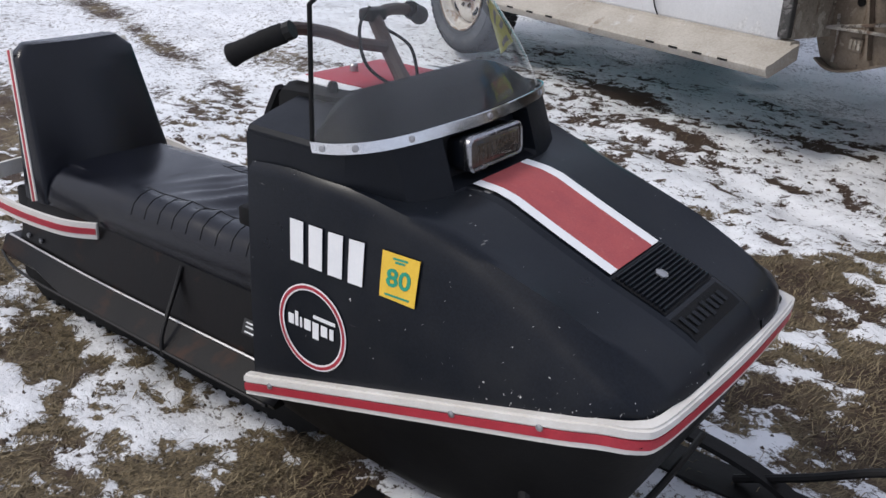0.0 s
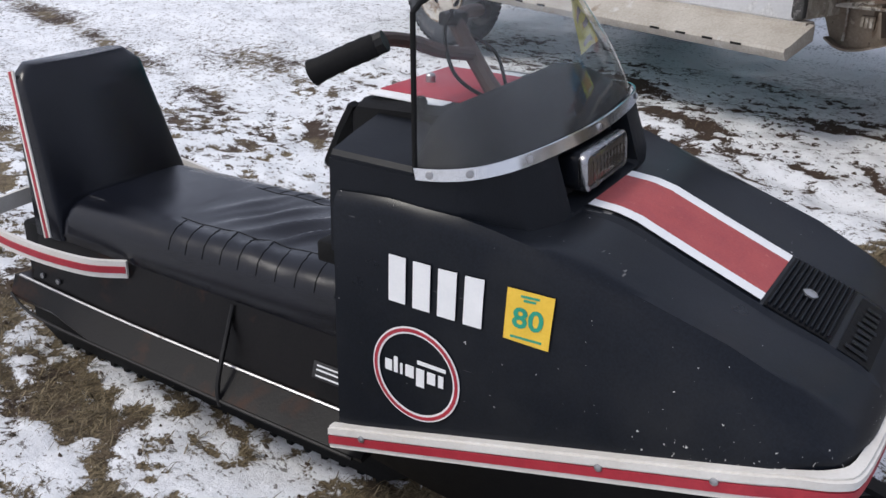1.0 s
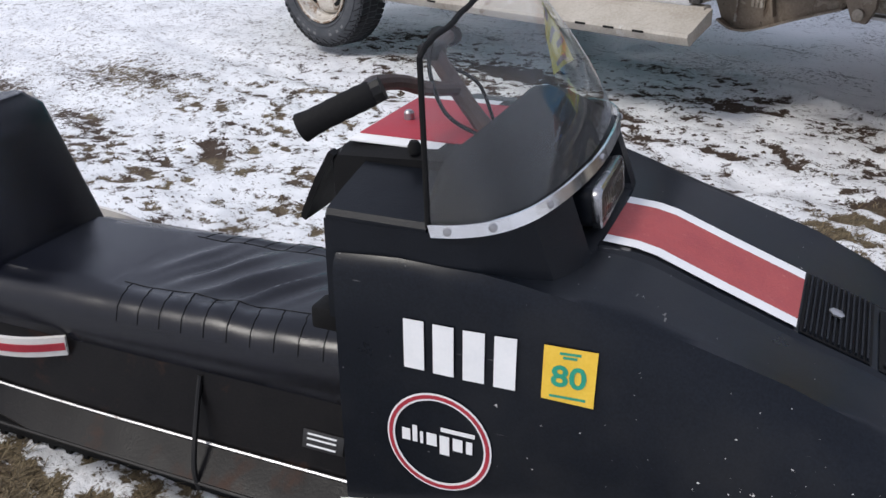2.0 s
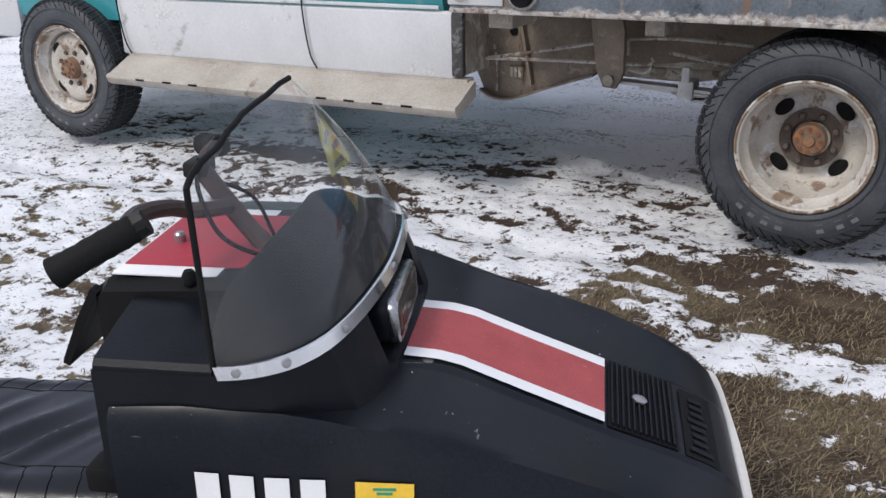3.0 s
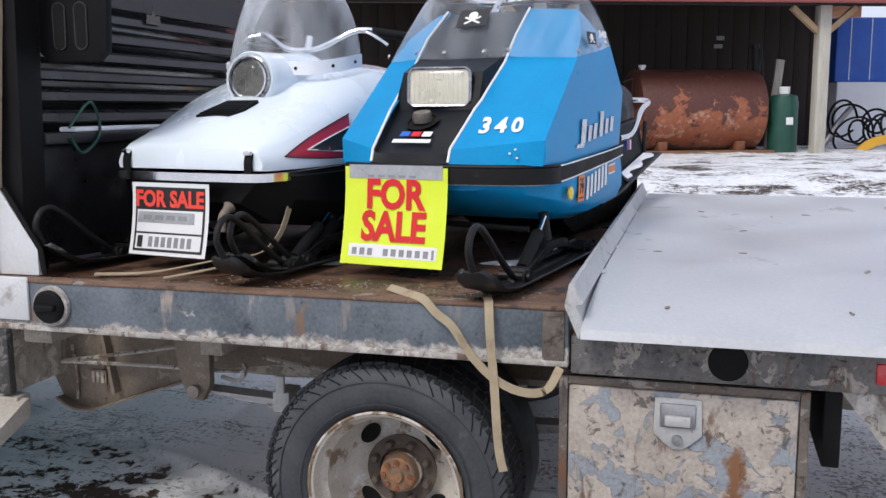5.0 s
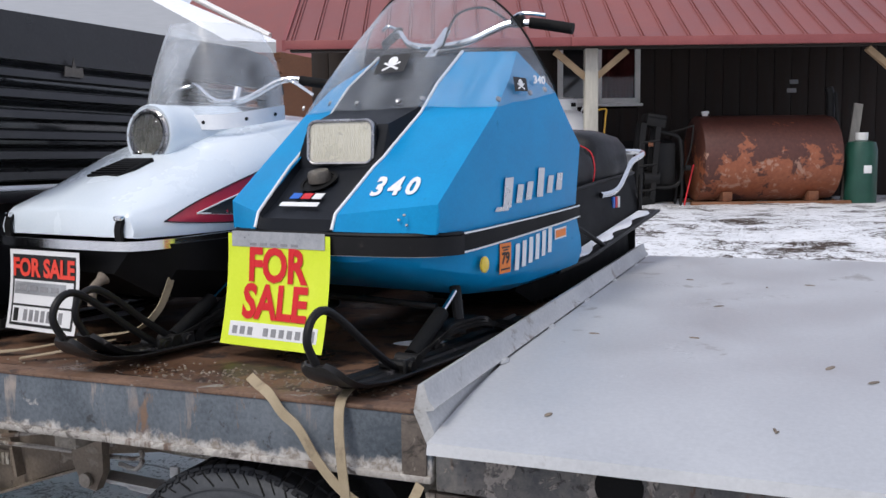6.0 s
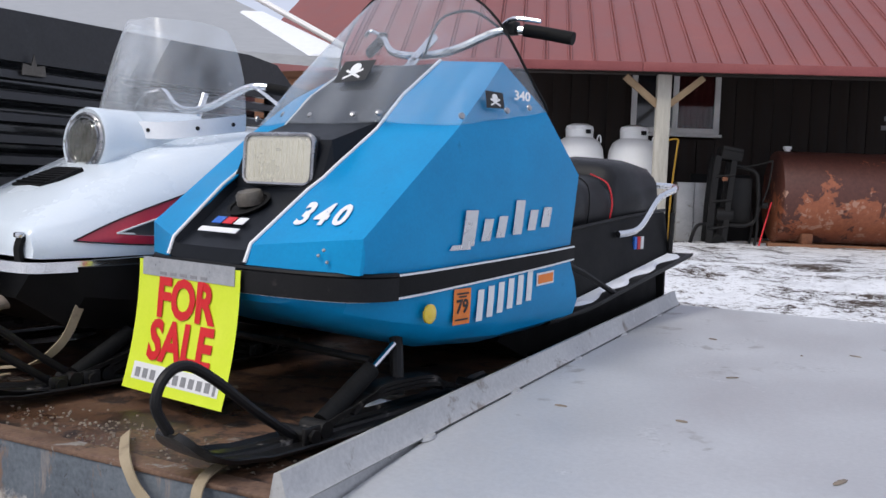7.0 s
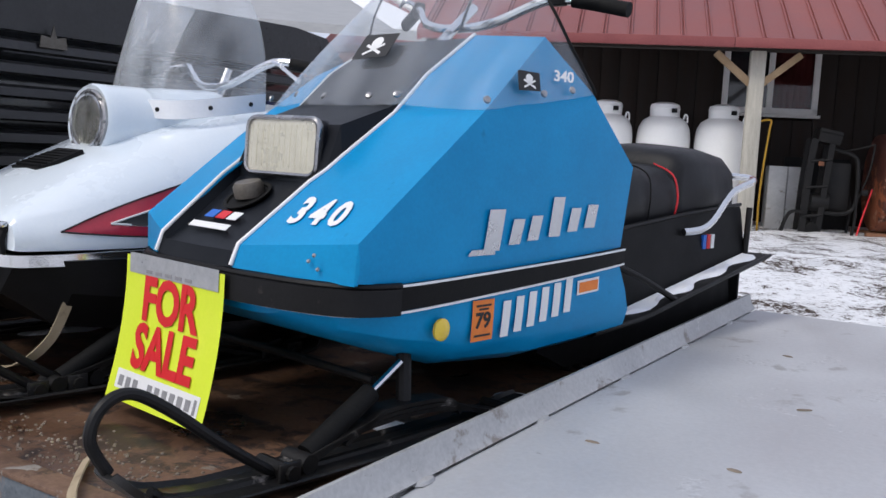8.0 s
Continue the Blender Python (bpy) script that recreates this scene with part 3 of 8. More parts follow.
BARE_BY_WHEEL = [(-0.98, 2.80, 0.50, 0.18, 0.56), (-1.22, 3.12, 0.17, 0.15, 0.44), (-0.62, 2.93, 0.40, 0.10, 0.50), (-0.35, 2.72, 0.6, 0.2, 0.46), (-1.42, 2.95, 0.16, 0.09, 0.40), (-0.36, 3.36, 0.30, 0.08, 0.36), (-1.48, 2.50, 0.26, 0.16, 0.46), (-1.22, 2.26, 0.42, 0.18, 0.50), (-0.5, 2.28, 0.55, 0.22, 0.44), (0.2, 2.3, 0.6, 0.5, 0.35), (-0.1, 1.75, 0.6, 0.35, 0.3), (-0.62, 1.95, 0.45, 0.22, 0.3)]
BARE_RUTS = [(-3.62, 3.56, 0.42, 0.10, 0.75), (-2.95, 3.28, 0.34, 0.07, 0.62), (-2.70, 2.70, 0.16, 0.07, 0.50), (-2.85, 2.95, 0.20, 0.06, 0.42), (-2.28, 3.72, 0.15, 0.09, 0.55), (-2.62, 3.68, 0.14, 0.05, 0.5), (-1.90, 3.60, 0.18, 0.05, 0.40), (-1.88, 3.20, 0.20, 0.05, 0.30), (-2.2, 3.16, 0.5, 0.03, 0.2), (-3.3, 3.1, 0.3, 0.05, 0.35), (-3, 2.35, 0.3, 0.06, 0.24), (-3.6, 2, 0.5, 0.1, 0.26), (-4.3, 1.6, 0.5, 0.16, 0.26), (-4.8, 1.87, 0.3, 0.08, 0.3), (-6.1, 1.9, 0.6, 0.10, 0.4), (-7.8, 1.92, 0.8, 0.14, 0.45), (-3.9, 1.15, 0.4, 0.1, 0.24), (-5.2, 2.4, 0.6, 0.2, 0.3)]
SNOWY = [(-0.68, 3.08, 0.16, 0.03, 0.42), (-0.31, 3.06, 0.16, 0.04, 0.40), (-1.22, 2.84, 0.12, 0.05, 0.30), (-0.70, 3.25, 0.26, 0.05, 0.28), (-0.78, 2.49, 0.15, 0.06, 0.42), (-1.12, 2.47, 0.13, 0.06, 0.50), (-1.95, 2.85, 0.5, 0.26, 0.20), (-2.05, 3.40, 0.4, 0.08, 0.12), (-2.7, 2.4, 0.8, 0.2, 0.08), (-3.3, 1.6, 0.8, 0.4, 0.06),
         (-1.87, 0.32, 0.12, 0.04, 0.30), (-1.80, 0.535, 0.11, 0.06, 0.22), (-1.93, 0.68, 0.16, 0.07, 0.18), (-1.74, 0.68, 0.08, 0.06, 0.12), (-2.16, 0.34, 0.08, 0.05, 0.28), (-2.71, 0.55, 0.26, 0.09, 0.40), (-2.2, 0.73, 0.24, 0.07, 0.30), (-1.52, 0.95, 0.12, 0.04, 0.14)]


def cover(x, y):
    """How much snow lies: about 1 covered, about 0 bare."""
    c = lerp([(1.0, 0.575), (1.5, 0.625), (5.4, 0.625), (5.6, 0.60)], y)
    for table, s in ((BARE_BY_SLED, -1), (BARE_BY_WHEEL, -1), (BARE_RUTS, -1), (SNOWY, 1)):
        for cx, cy, rx, ry, k in table:
            d = ((x - cx) / rx) ** 2 + ((y - cy) / ry) ** 2
            if d < 9:
                c += s * 0.72 * k * math.exp(-d)
    p = Vector((x, y, 0))
    out = max(0.0, -4.4 - x, x - 0.9, -0.2 - y, y - 4.0)
    c += max(0.0, 1 - out / 0.7) * (0.20 * noise.noise(p * 2.7) + 0.30 * noise.noise(Vector((p.x * 5.0, p.y * 8.0, 0)) + Vector((7, 0, 0))) + 0.36 * noise.noise(Vector((p.x * 11.0, p.y * 17.0, 0))) + 0.34 * noise.noise(p * 29.0))
    return c


def spread(lo, hi, step, far, grow=1.25):
    out, d = [], step
    x = lo
    left = []
    while x > far[0]:
        d *= grow
        x -= d
        left.append(x)
    n = round((hi - lo) / step)
    out = left[::-1] + [lo + (hi - lo) * i / n for i in range(n + 1)]
    x, d = hi, step
    while x < far[1]:
        d *= grow
        x += d
        out.append(x)
    return out


def slush_of(x, y):
    """Wet, packed snow in the lane under the truck."""
    return max(0.0, min(1.0, (y - max(3.60, min(4.05, 3.82 - 0.3 * (x + 2))) - 0.16 * noise.noise(Vector((x * 1.8, y * 3, 3)))) / 0.16)) * max(0.0, min(1.0, (5.9 - y) / 0.5))


gm, gn, gl, gp = nodes_of("snowy_ground")
att = gn.new("ShaderNodeAttribute")
att.attribute_name = "cover"
slu = gn.new("ShaderNodeAttribute")
slu.attribute_name = "slush"
far_at = gn.new("ShaderNodeAttribute")
far_at.attribute_name = "far"
n_mid = noise_node(gn, gl, 22.0, 9, 0.72, distort=0.4)
n_fine = noise_node(gn, gl, 85.0, 6, 0.7)
n_hair = noise_node(gn, gl, 260.0, 4, 0.7, stretch=(1, 0.35, 1))
n_far = noise_node(gn, gl, 1.0, 7, 0.66, stretch=(1.8, 2.8, 1), distort=0.6)
mask = maths(gn, gl, "ADD", att.outputs["Fac"], maths(gn, gl, "MULTIPLY", maths(gn, gl, "SUBTRACT", n_mid, 0.5), 1.15))
mask = maths(gn, gl, "ADD", mask, maths(gn, gl, "MULTIPLY", maths(gn, gl, "SUBTRACT", n_fine, 0.5), 0.78))
mask = maths(gn, gl, "ADD", mask, maths(gn, gl, "MULTIPLY", maths(gn, gl, "MULTIPLY", maths(gn, gl, "SUBTRACT", n_far, 0.5), 1.5), far_at.outputs["Fac"]))
n_wide = noise_node(gn, gl, 3.0, 6, 0.68, distort=0.3)
mask = maths(gn, gl, "ADD", mask, maths(gn, gl, "MULTIPLY", maths(gn, gl, "SUBTRACT", n_wide, 0.5), 0.45))
snow_f = ramp(gn, gl, mask, 0.452, 0.470)
thin_f = ramp(gn, gl, mask, 0.455, 0.56)
pack_f = ramp(gn, gl, noise_node(gn, gl, 4.5, 6, 0.65, distort=0.6), 0.46, 0.62)
snow_c = mixed(gn, gl, n_fine, (0.78, 0.80, 0.83), (0.93, 0.93, 0.93))
snow_c = mixed(gn, gl, maths(gn, gl, "MULTIPLY", pack_f, 0.45), snow_c, (0.56, 0.57, 0.59))
snow_c = mixed(gn, gl, thin_f, (0.40, 0.385, 0.37), snow_c)
grit = ramp(gn, gl, noise_node(gn, gl, 34.0, 4, 0.75, stretch=(0.7, 1.4, 1)), 0.595, 0.615)
snow_c = mixed(gn, gl, maths(gn, gl, "MULTIPLY", grit, 0.85), snow_c, (0.13, 0.115, 0.10))
straw = mixed(gn, gl, ramp(gn, gl, n_hair, 0.35, 0.65), (0.035, 0.025, 0.014), (0.26, 0.20, 0.115))
mud = mixed(gn, gl, n_fine, (0.020, 0.012, 0.008), (0.085, 0.052, 0.032))
muddy = gn.new("ShaderNodeAttribute")
muddy.attribute_name = "muddy"
grassy = maths(gn, gl, "SUBTRACT", ramp(gn, gl, noise_node(gn, gl, 3.0, 6, 0.65), 0.44, 0.56), muddy.outputs["Fac"])
bare = mixed(gn, gl, ramp(gn, gl, grassy, 0.0, 1.0), mud, straw)
dry = mixed(gn, gl, snow_f, bare, snow_c)
streak = noise_node(gn, gl, 7.0, 9, 0.74, stretch=(0.35, 2.4, 1), distort=0.4)
ice = mixed(gn, gl, n_fine, (0.82, 0.825, 0.835), (0.92, 0.92, 0.92))
ice = mixed(gn, gl, maths(gn, gl, "MULTIPLY", ramp(gn, gl, streak, 0.60, 0.64), 0.75), ice, (0.09, 0.075, 0.065))
gravel = ramp(gn, gl, maths(gn, gl, "ADD", noise_node(gn, gl, 48, 5, 0.75), maths(gn, gl, "MULTIPLY", noise_node(gn, gl, 2.2, 4, 0.6, stretch=(0.6, 1.4, 1)), 0.55)), 0.835, 0.90)
ice = mixed(gn, gl, maths(gn, gl, "MULTIPLY", gravel, 0.85), ice, (0.06, 0.05, 0.045))
ice = mixed(gn, gl, ramp(gn, gl, mask, 0.36, 0.40), bare, ice)
allc = mixed(gn, gl, slu.outputs["Fac"], dry, ice)
gl.new(allc, gp.inputs["Base Color"])
gr = gn.new("ShaderNodeMix")
gl.new(slu.outputs["Fac"], gr.inputs[0])
gl.new(ramp(gn, gl, snow_f, 0, 1, 0.9, 0.6), gr.inputs[2])
gr.inputs[3].default_value = 0.3
gl.new(gr.outputs[0], gp.inputs["Roughness"])
hgt = maths(gn, gl, "ADD", maths(gn, gl, "MULTIPLY", snow_f, 0.8), maths(gn, gl, "MULTIPLY", n_fine, 0.7))
hgt = maths(gn, gl, "ADD", hgt, maths(gn, gl, "MULTIPLY", n_hair, 0.4))
hgt = maths(gn, gl, "ADD", hgt, maths(gn, gl, "MULTIPLY", n_mid, 0.8))
bumped(gn, gl, gp, hgt, 0.75, 0.010)

xs = spread(-4.4, 0.9, 0.018, (-260, 260), 1.12)
ys = spread(-0.2, 4.0, 0.018, (-200, 400), 1.10)
me = bpy.data.meshes.new("ground")
snow = [cover(x, y) for y in ys for x in xs]
flat = [(x, y) for y in ys for x in xs]
co = [(x, y, ground_height(x, y) + 0.007 * max(0.0, min(1.0, (c - 0.40) / 0.12))) for (x, y), c in zip(flat, snow)]
nx = len(xs)
me.from_pydata(co, [], [(j * nx + i, j * nx + i + 1, (j + 1) * nx + i + 1, (j + 1) * nx + i) for j in range(len(ys) - 1) for i in range(nx - 1)])
me.attributes.new("cover", "FLOAT", "POINT").data.foreach_set("value", snow)
me.attributes.new("far", "FLOAT", "POINT").data.foreach_set("value", [max(0.0, min(1.0, (y - 5.3) / 1.5)) for x, y in flat])
me.attributes.new("muddy", "FLOAT", "POINT").data.foreach_set("value", [max(0.0, min(1.0, (y - 2.75) / 0.3)) for x, y in flat])
me.attributes.new("slush", "FLOAT", "POINT").data.foreach_set("value", [slush_of(x, y) for x, y, z in co])
me.polygons.foreach_set("use_smooth", [True] * len(me.polygons))
me.materials.append(gm)
ground = tagged(new("ground", me), "patchy snow over dead brown grass and mud", "ground", kind="structure")

# dead grass, matted where the snow has gone
gb, bn, bk, bp = nodes_of("dead_grass")
rnd = bn.new("ShaderNodeNewGeometry")
tone = mixed(bn, bk, ramp(bn, bk, rnd.outputs["Random Per Island"], 0, 1), (0.040, 0.030, 0.017), (0.34, 0.27, 0.155))
bk.new(mixed(bn, bk, maths(bn, bk, "MULTIPLY", noise_node(bn, bk, 60, 3, 0.6), 0.5), tone, (0.07, 0.05, 0.03)), bp.inputs["Base Color"])
bp.inputs["Roughness"].default_value = 0.8
rg = random.Random(11)
verts, faces = [], []
for _ in range(330000):
    if len(faces) > 76000:
        break
    x, y = rg.uniform(-3.6, 0.7), rg.uniform(-0.15, 3.3)
    if not (y < 1.35 and x < -0.9 or y > 1.6 and x > -1.75 or rg.random() < 0.25):
        continue
    c = cover(x, y)
    if c > 0.43 + rg.uniform(-0.06, 0.06):
        continue
    if y > 2.8 and rg.random() < 0.8:
        continue
    z = ground_height(x, y) + 0.007 * max(0.0, min(1.0, (c - 0.40) / 0.12))
    a = rg.gauss(0.6, 1.1)
    n, w, lift = rg.uniform(0.018, 0.055), rg.uniform(0.0008, 0.0018), rg.uniform(0.003, 0.020)
    d, e = Vector((math.cos(a), math.sin(a), 0)), Vector((-math.sin(a), math.cos(a), 0)) * w
    bend = Vector((rg.uniform(-0.01, 0.01), rg.uniform(-0.01, 0.01), 0))
    p = Vector((x, y, z - 0.002))
    q, r = p + d * n * 0.55 + Vector((0, 0, lift)), p + d * n + bend + Vector((0, 0, lift * rg.uniform(0.2, 1.3)))
    k = len(verts)
    verts += [p - e, p + e, q + e * 0.8, q - e * 0.8, r]
    faces += [(k, k + 1, k + 2, k + 3), (k + 3, k + 2, k + 4)]
gme = bpy.data.meshes.new("dead_grass")
gme.from_pydata(verts, [], faces)
gme.materials.append(gb)
tagged(new("dead_grass", gme), "matted dead brown grass showing through the snow", "grass", kind="stuff")

# crumbs of mud and stubble lying on the snow
rg = random.Random(23)
verts, faces = [], []
while len(faces) < 15000:
    x, y = rg.uniform(-4.6, 0.6), rg.uniform(-0.1, 3.75)
    near = cover(x, y)
    if near < 0.34 or rg.random() > (0.9 if near < 0.62 else 0.22) * (0.4 + 0.9 * max(0, noise.noise(Vector((x * 2.1, y * 2.6, 5))) + 0.3)):
        continue
    z = ground_height(x, y) + 0.007 * max(0.0, min(1.0, (near - 0.40) / 0.12))
    r, a0 = rg.choice((0.0025, 0.0035, 0.0045, 0.006, 0.009)), rg.uniform(0, 6.28)
    k, n = len(verts), 5
    sx, sy = rg.uniform(0.8, 2.2), rg.uniform(0.6, 1.0)
    for i in range(n):
        a = a0 + 6.283 * i / n
        f = rg.uniform(0.7, 1.2)
        verts.append((x + r * sx * f * math.cos(a), y + r * sy * f * math.sin(a), z - 0.001))
    verts.append((x + rg.uniform(-0.3, 0.3) * r, y, z + r * rg.uniform(0.5, 1.0)))
    faces += [(k + i, k + (i + 1) % n, k + n) for i in range(n)]
crumb = surf("mud_crumb", (0.022, 0.015, 0.010), (0.085, 0.058, 0.038), (0.8, 0.9), 9, 90, 0.2)
cme = bpy.data.meshes.new("mud_clod")
cme.from_pydata(verts, [], faces)
cme.materials.append(crumb)
tagged(new("mud_clod", cme), "dark crumbs of mud scattered on the snow", "mud", kind="stuff")

# ---- the black snowmobile on the ground ----
def lin(table, x):
    if x <= table[0][0]:
        return table[0][1]
    for (a, p), (b, q) in zip(table, table[1:]):
        if x <= b:
            return p + (q - p) * (x - a) / (b - a)
    return table[-1][1]


def sled_side(u, w):
    """Half width of the hood's side at a place along it and a height."""
    top = lin([(-0.66, 0.325), (-0.45, 0.320), (-0.32, 0.302), (-0.2, 0.282), (0.0, 0.272), (0.19, 0.262)], u)
    zt, zb = hood_edge(u), rail_height(u)
    t = max(0.0, min(1.0, (zt - w) / max(zt - zb, 0.01)))
    nose = lin([(0.06, 0.340), (0.125, 0.318), (0.168, 0.298), (0.192, 0.258), (0.208, 0.20)], u)
    return min(nose, top + (0.328 - top) * (1 - (1 - t) ** 2.2))


def hood_edge(u):
    return lin([(-0.66, 0.700), (-0.55, 0.706), (-0.42, 0.700), (-0.36, 0.688), (-0.30, 0.673), (-0.15, 0.633), (0.0, 0.588), (0.10, 0.546), (0.157, 0.517), (0.19, 0.484), (0.2, 0.470)], u)


def hood_mid(u):
    return lin([(-0.66, 0.67), (-0.30, 0.664), (-0.25, 0.661), (-0.215, 0.653), (-0.12, 0.616), (0.0, 0.571), (0.10, 0.538), (0.15, 0.518), (0.185, 0.498), (0.205, 0.478)], u)


def lean(v, z):
    """The upper body leans a little on its worn mounts."""
    return z + 0.04 * v * max(0.0, min(1.0, (z - 0.42) / 0.15))


def rail_height(u):
    return 0.208 + (u + 0.66) * 0.285


def hood_top(u, v):
    e, s = hood_edge(u), sled_side(u, hood_edge(u))
    rise = 0.005 * max(0.0, min(1.0, (0.108 - abs(v)) / 0.006)) * max(0.0, min(1.0, (0.19 - u) / 0.02))
    return e + (hood_mid(u) - e) * (1 - min(1, abs(v) / s) ** 4) + 0.04 * v + rise


def grid_thick(rows, thick):
    bm = loft(rows, caps=False, closed=False)
    bmesh.ops.solidify(bm, geom=bm.faces[:], thickness=thick)
    return bm


def rounded(w, h, r, n=6):
    """A rounded rectangle's outline, half sizes w and h."""
    out = []
    for cx, cy, a0 in ((w - r, h - r, 0), (-w + r, h - r, 90), (-w + r, -h + r, 180), (w - r, -h + r, 270)):
        out += [(cx + r * math.cos(radians(a0 + 90 * k / n)), cy + r * math.sin(radians(a0 + 90 * k / n))) for k in range(n + 1)]
    return out


def square_lamp(root, m, w, h, r, shell, label, glass=None, bowl=None):
    """A rectangular headlamp facing +x: shell, chrome rim, mirrored bowl and a fluted clear lens."""
    def ring(x, k, f=1.0):
        return [(x, a * f, b * f) for a, b in rounded(w - k, h - k, max(r - k, 0.002))]
    body = part("headlamp", moved(loft([ring(-0.06, 0.014), ring(-0.04, 0.004), ring(0.0, 0.001), ring(0.004, 0.003), ring(-0.03, 0.006)]), m), shell, root, label)
    part("rim", moved(loft([ring(0.000, 0.0), ring(0.006, -0.0015), ring(0.012, 0.0), ring(0.015, 0.004), ring(0.0135, 0.0085), ring(0.006, 0.009)], caps=False), m), rim_dull, body, "dulled chrome rim")
    part("reflector", moved(loft([ring(0.0095, 0.0085)] + [ring(0.0095 - 0.034 * (1 - f * f), 0.0085, f) for f in (0.85, 0.65, 0.45, 0.25, 0.1)]), m), bowl or lamp_mirror, body, "dulled mirror bowl")
    part("bulb", moved(turned([(0.011, -0.010), (0.011, -0.002), (0.006, 0.001), (0.001, 0.0015)], 14, axis="x"), m), lens_cloudy, body)
    part("lens", moved(loft([ring(0.0085, 0.0085), ring(0.0105, 0.0085), ring(0.0145, 0.013), ring(0.0165, 0.022)]), m), glass or lens_clear, body, "fluted glass lens")
    n = int(w / 0.009)
    for k in range(n):
        v = (w - 0.018) * (2 * (k + 0.5) / n - 1)
        part("flute", moved(tube([(0.0162, v, -h + 0.018), (0.0172, v, 0), (0.0162, v, h - 0.018)], 0.0011, 5, smooth=False), m), glass or lens_clear, body)
    return body


def black_sled():
    root = thing("snowmobile", pose(-1.043, 1.241, -0.13, 0, 0, 19.5), "worn black vintage snowmobile with red and white trim on snowy grass", "snowmobile")
    # hood: rings across, from the rear edge to the nose
    rings = []
    us = [-0.66, -0.655, -0.6, -0.55, -0.48, -0.42, -0.39, -0.36, -0.33, -0.3, -0.28, -0.26, -0.24, -0.22, -0.2, -0.16, -0.12, -0.08, -0.04, 0.0, 0.05, 0.1, 0.125, 0.15, 0.17, 0.185, 0.2, 0.208]
    for i, u in enumerate(us):
        pinch = {0: 0.012, 1: 0.003, len(us) - 2: 0.004, len(us) - 1: 0.02}.get(i, 0.0)
        zr, ze = rail_height(min(u, 0.2)) - 0.01, hood_edge(u) - pinch
        half = [(sled_side(u, zr + (ze - 0.03 - zr) * k / 6) - pinch, zr + (ze - 0.03 - zr) * k / 6) for k in range(7)]
        s = sled_side(u, ze) - pinch
        half += [(s - 0.004, ze - 0.014), (s - 0.014, ze - 0.003), (s - 0.03, hood_top(u, s - 0.03) - 0.04 * (s - 0.03) - pinch)]
        half += [(v, hood_top(u, v) - 0.04 * v - pinch) for v in (s * 0.85, s * 0.7, s * 0.55, 0.112, 0.1085, 0.1015, 0.098, 0.06, 0.03, 0.0)]
        ring = [(u, -a, lean(-a, z)) for a, z in half] + [(u, a, lean(a, z)) for a, z in half[-2::-1]]
        rings.append(ring)
    hood = part("hood", loft(rings, caps=True), hood_black, root, "scratched black hood", 0.7)

    # bumper rail round the hood
    def rail_line(off, dz):
        side = [(-0.668, 0.327), (-0.5, 0.328), (-0.3, 0.328), (-0.1, 0.328), (0.06, 0.328), (0.125, 0.322), (0.168, 0.303), (0.192, 0.266)]
        pts = [(u + (off if i > 5 else 0), -(v + off), rail_height(u) + dz - max(0.0, min(0.012, (u - 0.12) * 0.16))) for i, (u, v) in enumerate(side)]
        pts += [(0.201 + off, 0.13 * s, rail_height(0.201) + dz - 0.012) for s in (-1,)] + [(0.204 + off, 0, rail_height(0.204) + dz - 0.012)]
        return pts + [(u, -v, z) for u, v, z in pts[-2::-1]]

    def band(off, z0, z1, thick):
        rs = []
        a, b = [curve_points(rail_line(off, z), 4) for z in (z0, z1)]
        c, d = [curve_points(rail_line(off - thick, z), 4) for z in (z1, z0)]
        for p, q, r, s in zip(a, b, c, d):
            rs.append([p, q, r, s])
        return loft(rs)
    rail = part("bumper_rail", band(0.012, -0.024, 0.024, 0.014), cream_trim, root, "cream rubber bumper rail with a red stripe")
    part("stripe", band(0.0155, -0.013, 0.0035, 0.006), red_trim, rail, "red inlay stripe")
    part("bead", band(0.0165, 0.008, 0.0205, 0.006), cream_trim, rail)
    for u in (-0.59, -0.14, 0.03):
        part("screw", turned([(0.007, 0), (0.006, 0.003), (0.002, 0.0045), (0.0005, 0.0045)], 12, m=Matrix.Translation((u, -0.3435, rail_height(u) + 0.005)) @ pose(0, 0, 0, 90)), worn_steel, rail)

    # belly under the hood
    rings = []
    for u, zb, vb, zt in ((-0.66, 0.13, 0.25, 0.2), (-0.5, 0.09, 0.24, 0.235), (-0.3, 0.06, 0.22, 0.29), (-0.1, 0.055, 0.20, 0.345), (0.03, 0.10, 0.19, 0.385), (0.12, 0.22, 0.2, 0.41), (0.19, 0.38, 0.22, 0.43)):
        rings.append([(u, -0.318, zt), (u, -0.30, zt - 0.05 * (zt - zb) / 0.3), (u, -vb - 0.02, zb + 0.04 * (zt - zb) / 0.3), (u, -vb, zb), (u, vb, zb), (u, vb + 0.02, zb + 0.04 * (zt - zb) / 0.3), (u, 0.30, zt - 0.05 * (zt - zb) / 0.3), (u, 0.318, zt)])
    part("belly_pan", loft(rings), matte_black, root)

    # hood stripes, lying on the deck
    def on_deck(v0, v1, u0, u1, lift, n=28):
        bm = bmesh.new()
        rs = []
        for i in range(n + 1):
            u = u0 + (u1 - u0) * i / n
            rs.append([(u, v0 + (v1 - v0) * k / 8, hood_top(u, v0 + (v1 - v0) * k / 8) + lift) for k in range(9)])
        loft(rs, caps=False, closed=False, bm=bm)
        bmesh.ops.solidify(bm, geom=bm.faces[:], thickness=-0.0012)
        return bm
    part("hood_stripe", on_deck(-0.066, 0.066, -0.30, -0.002, 0.0040), red_film, hood, "cracked faded red stripe")
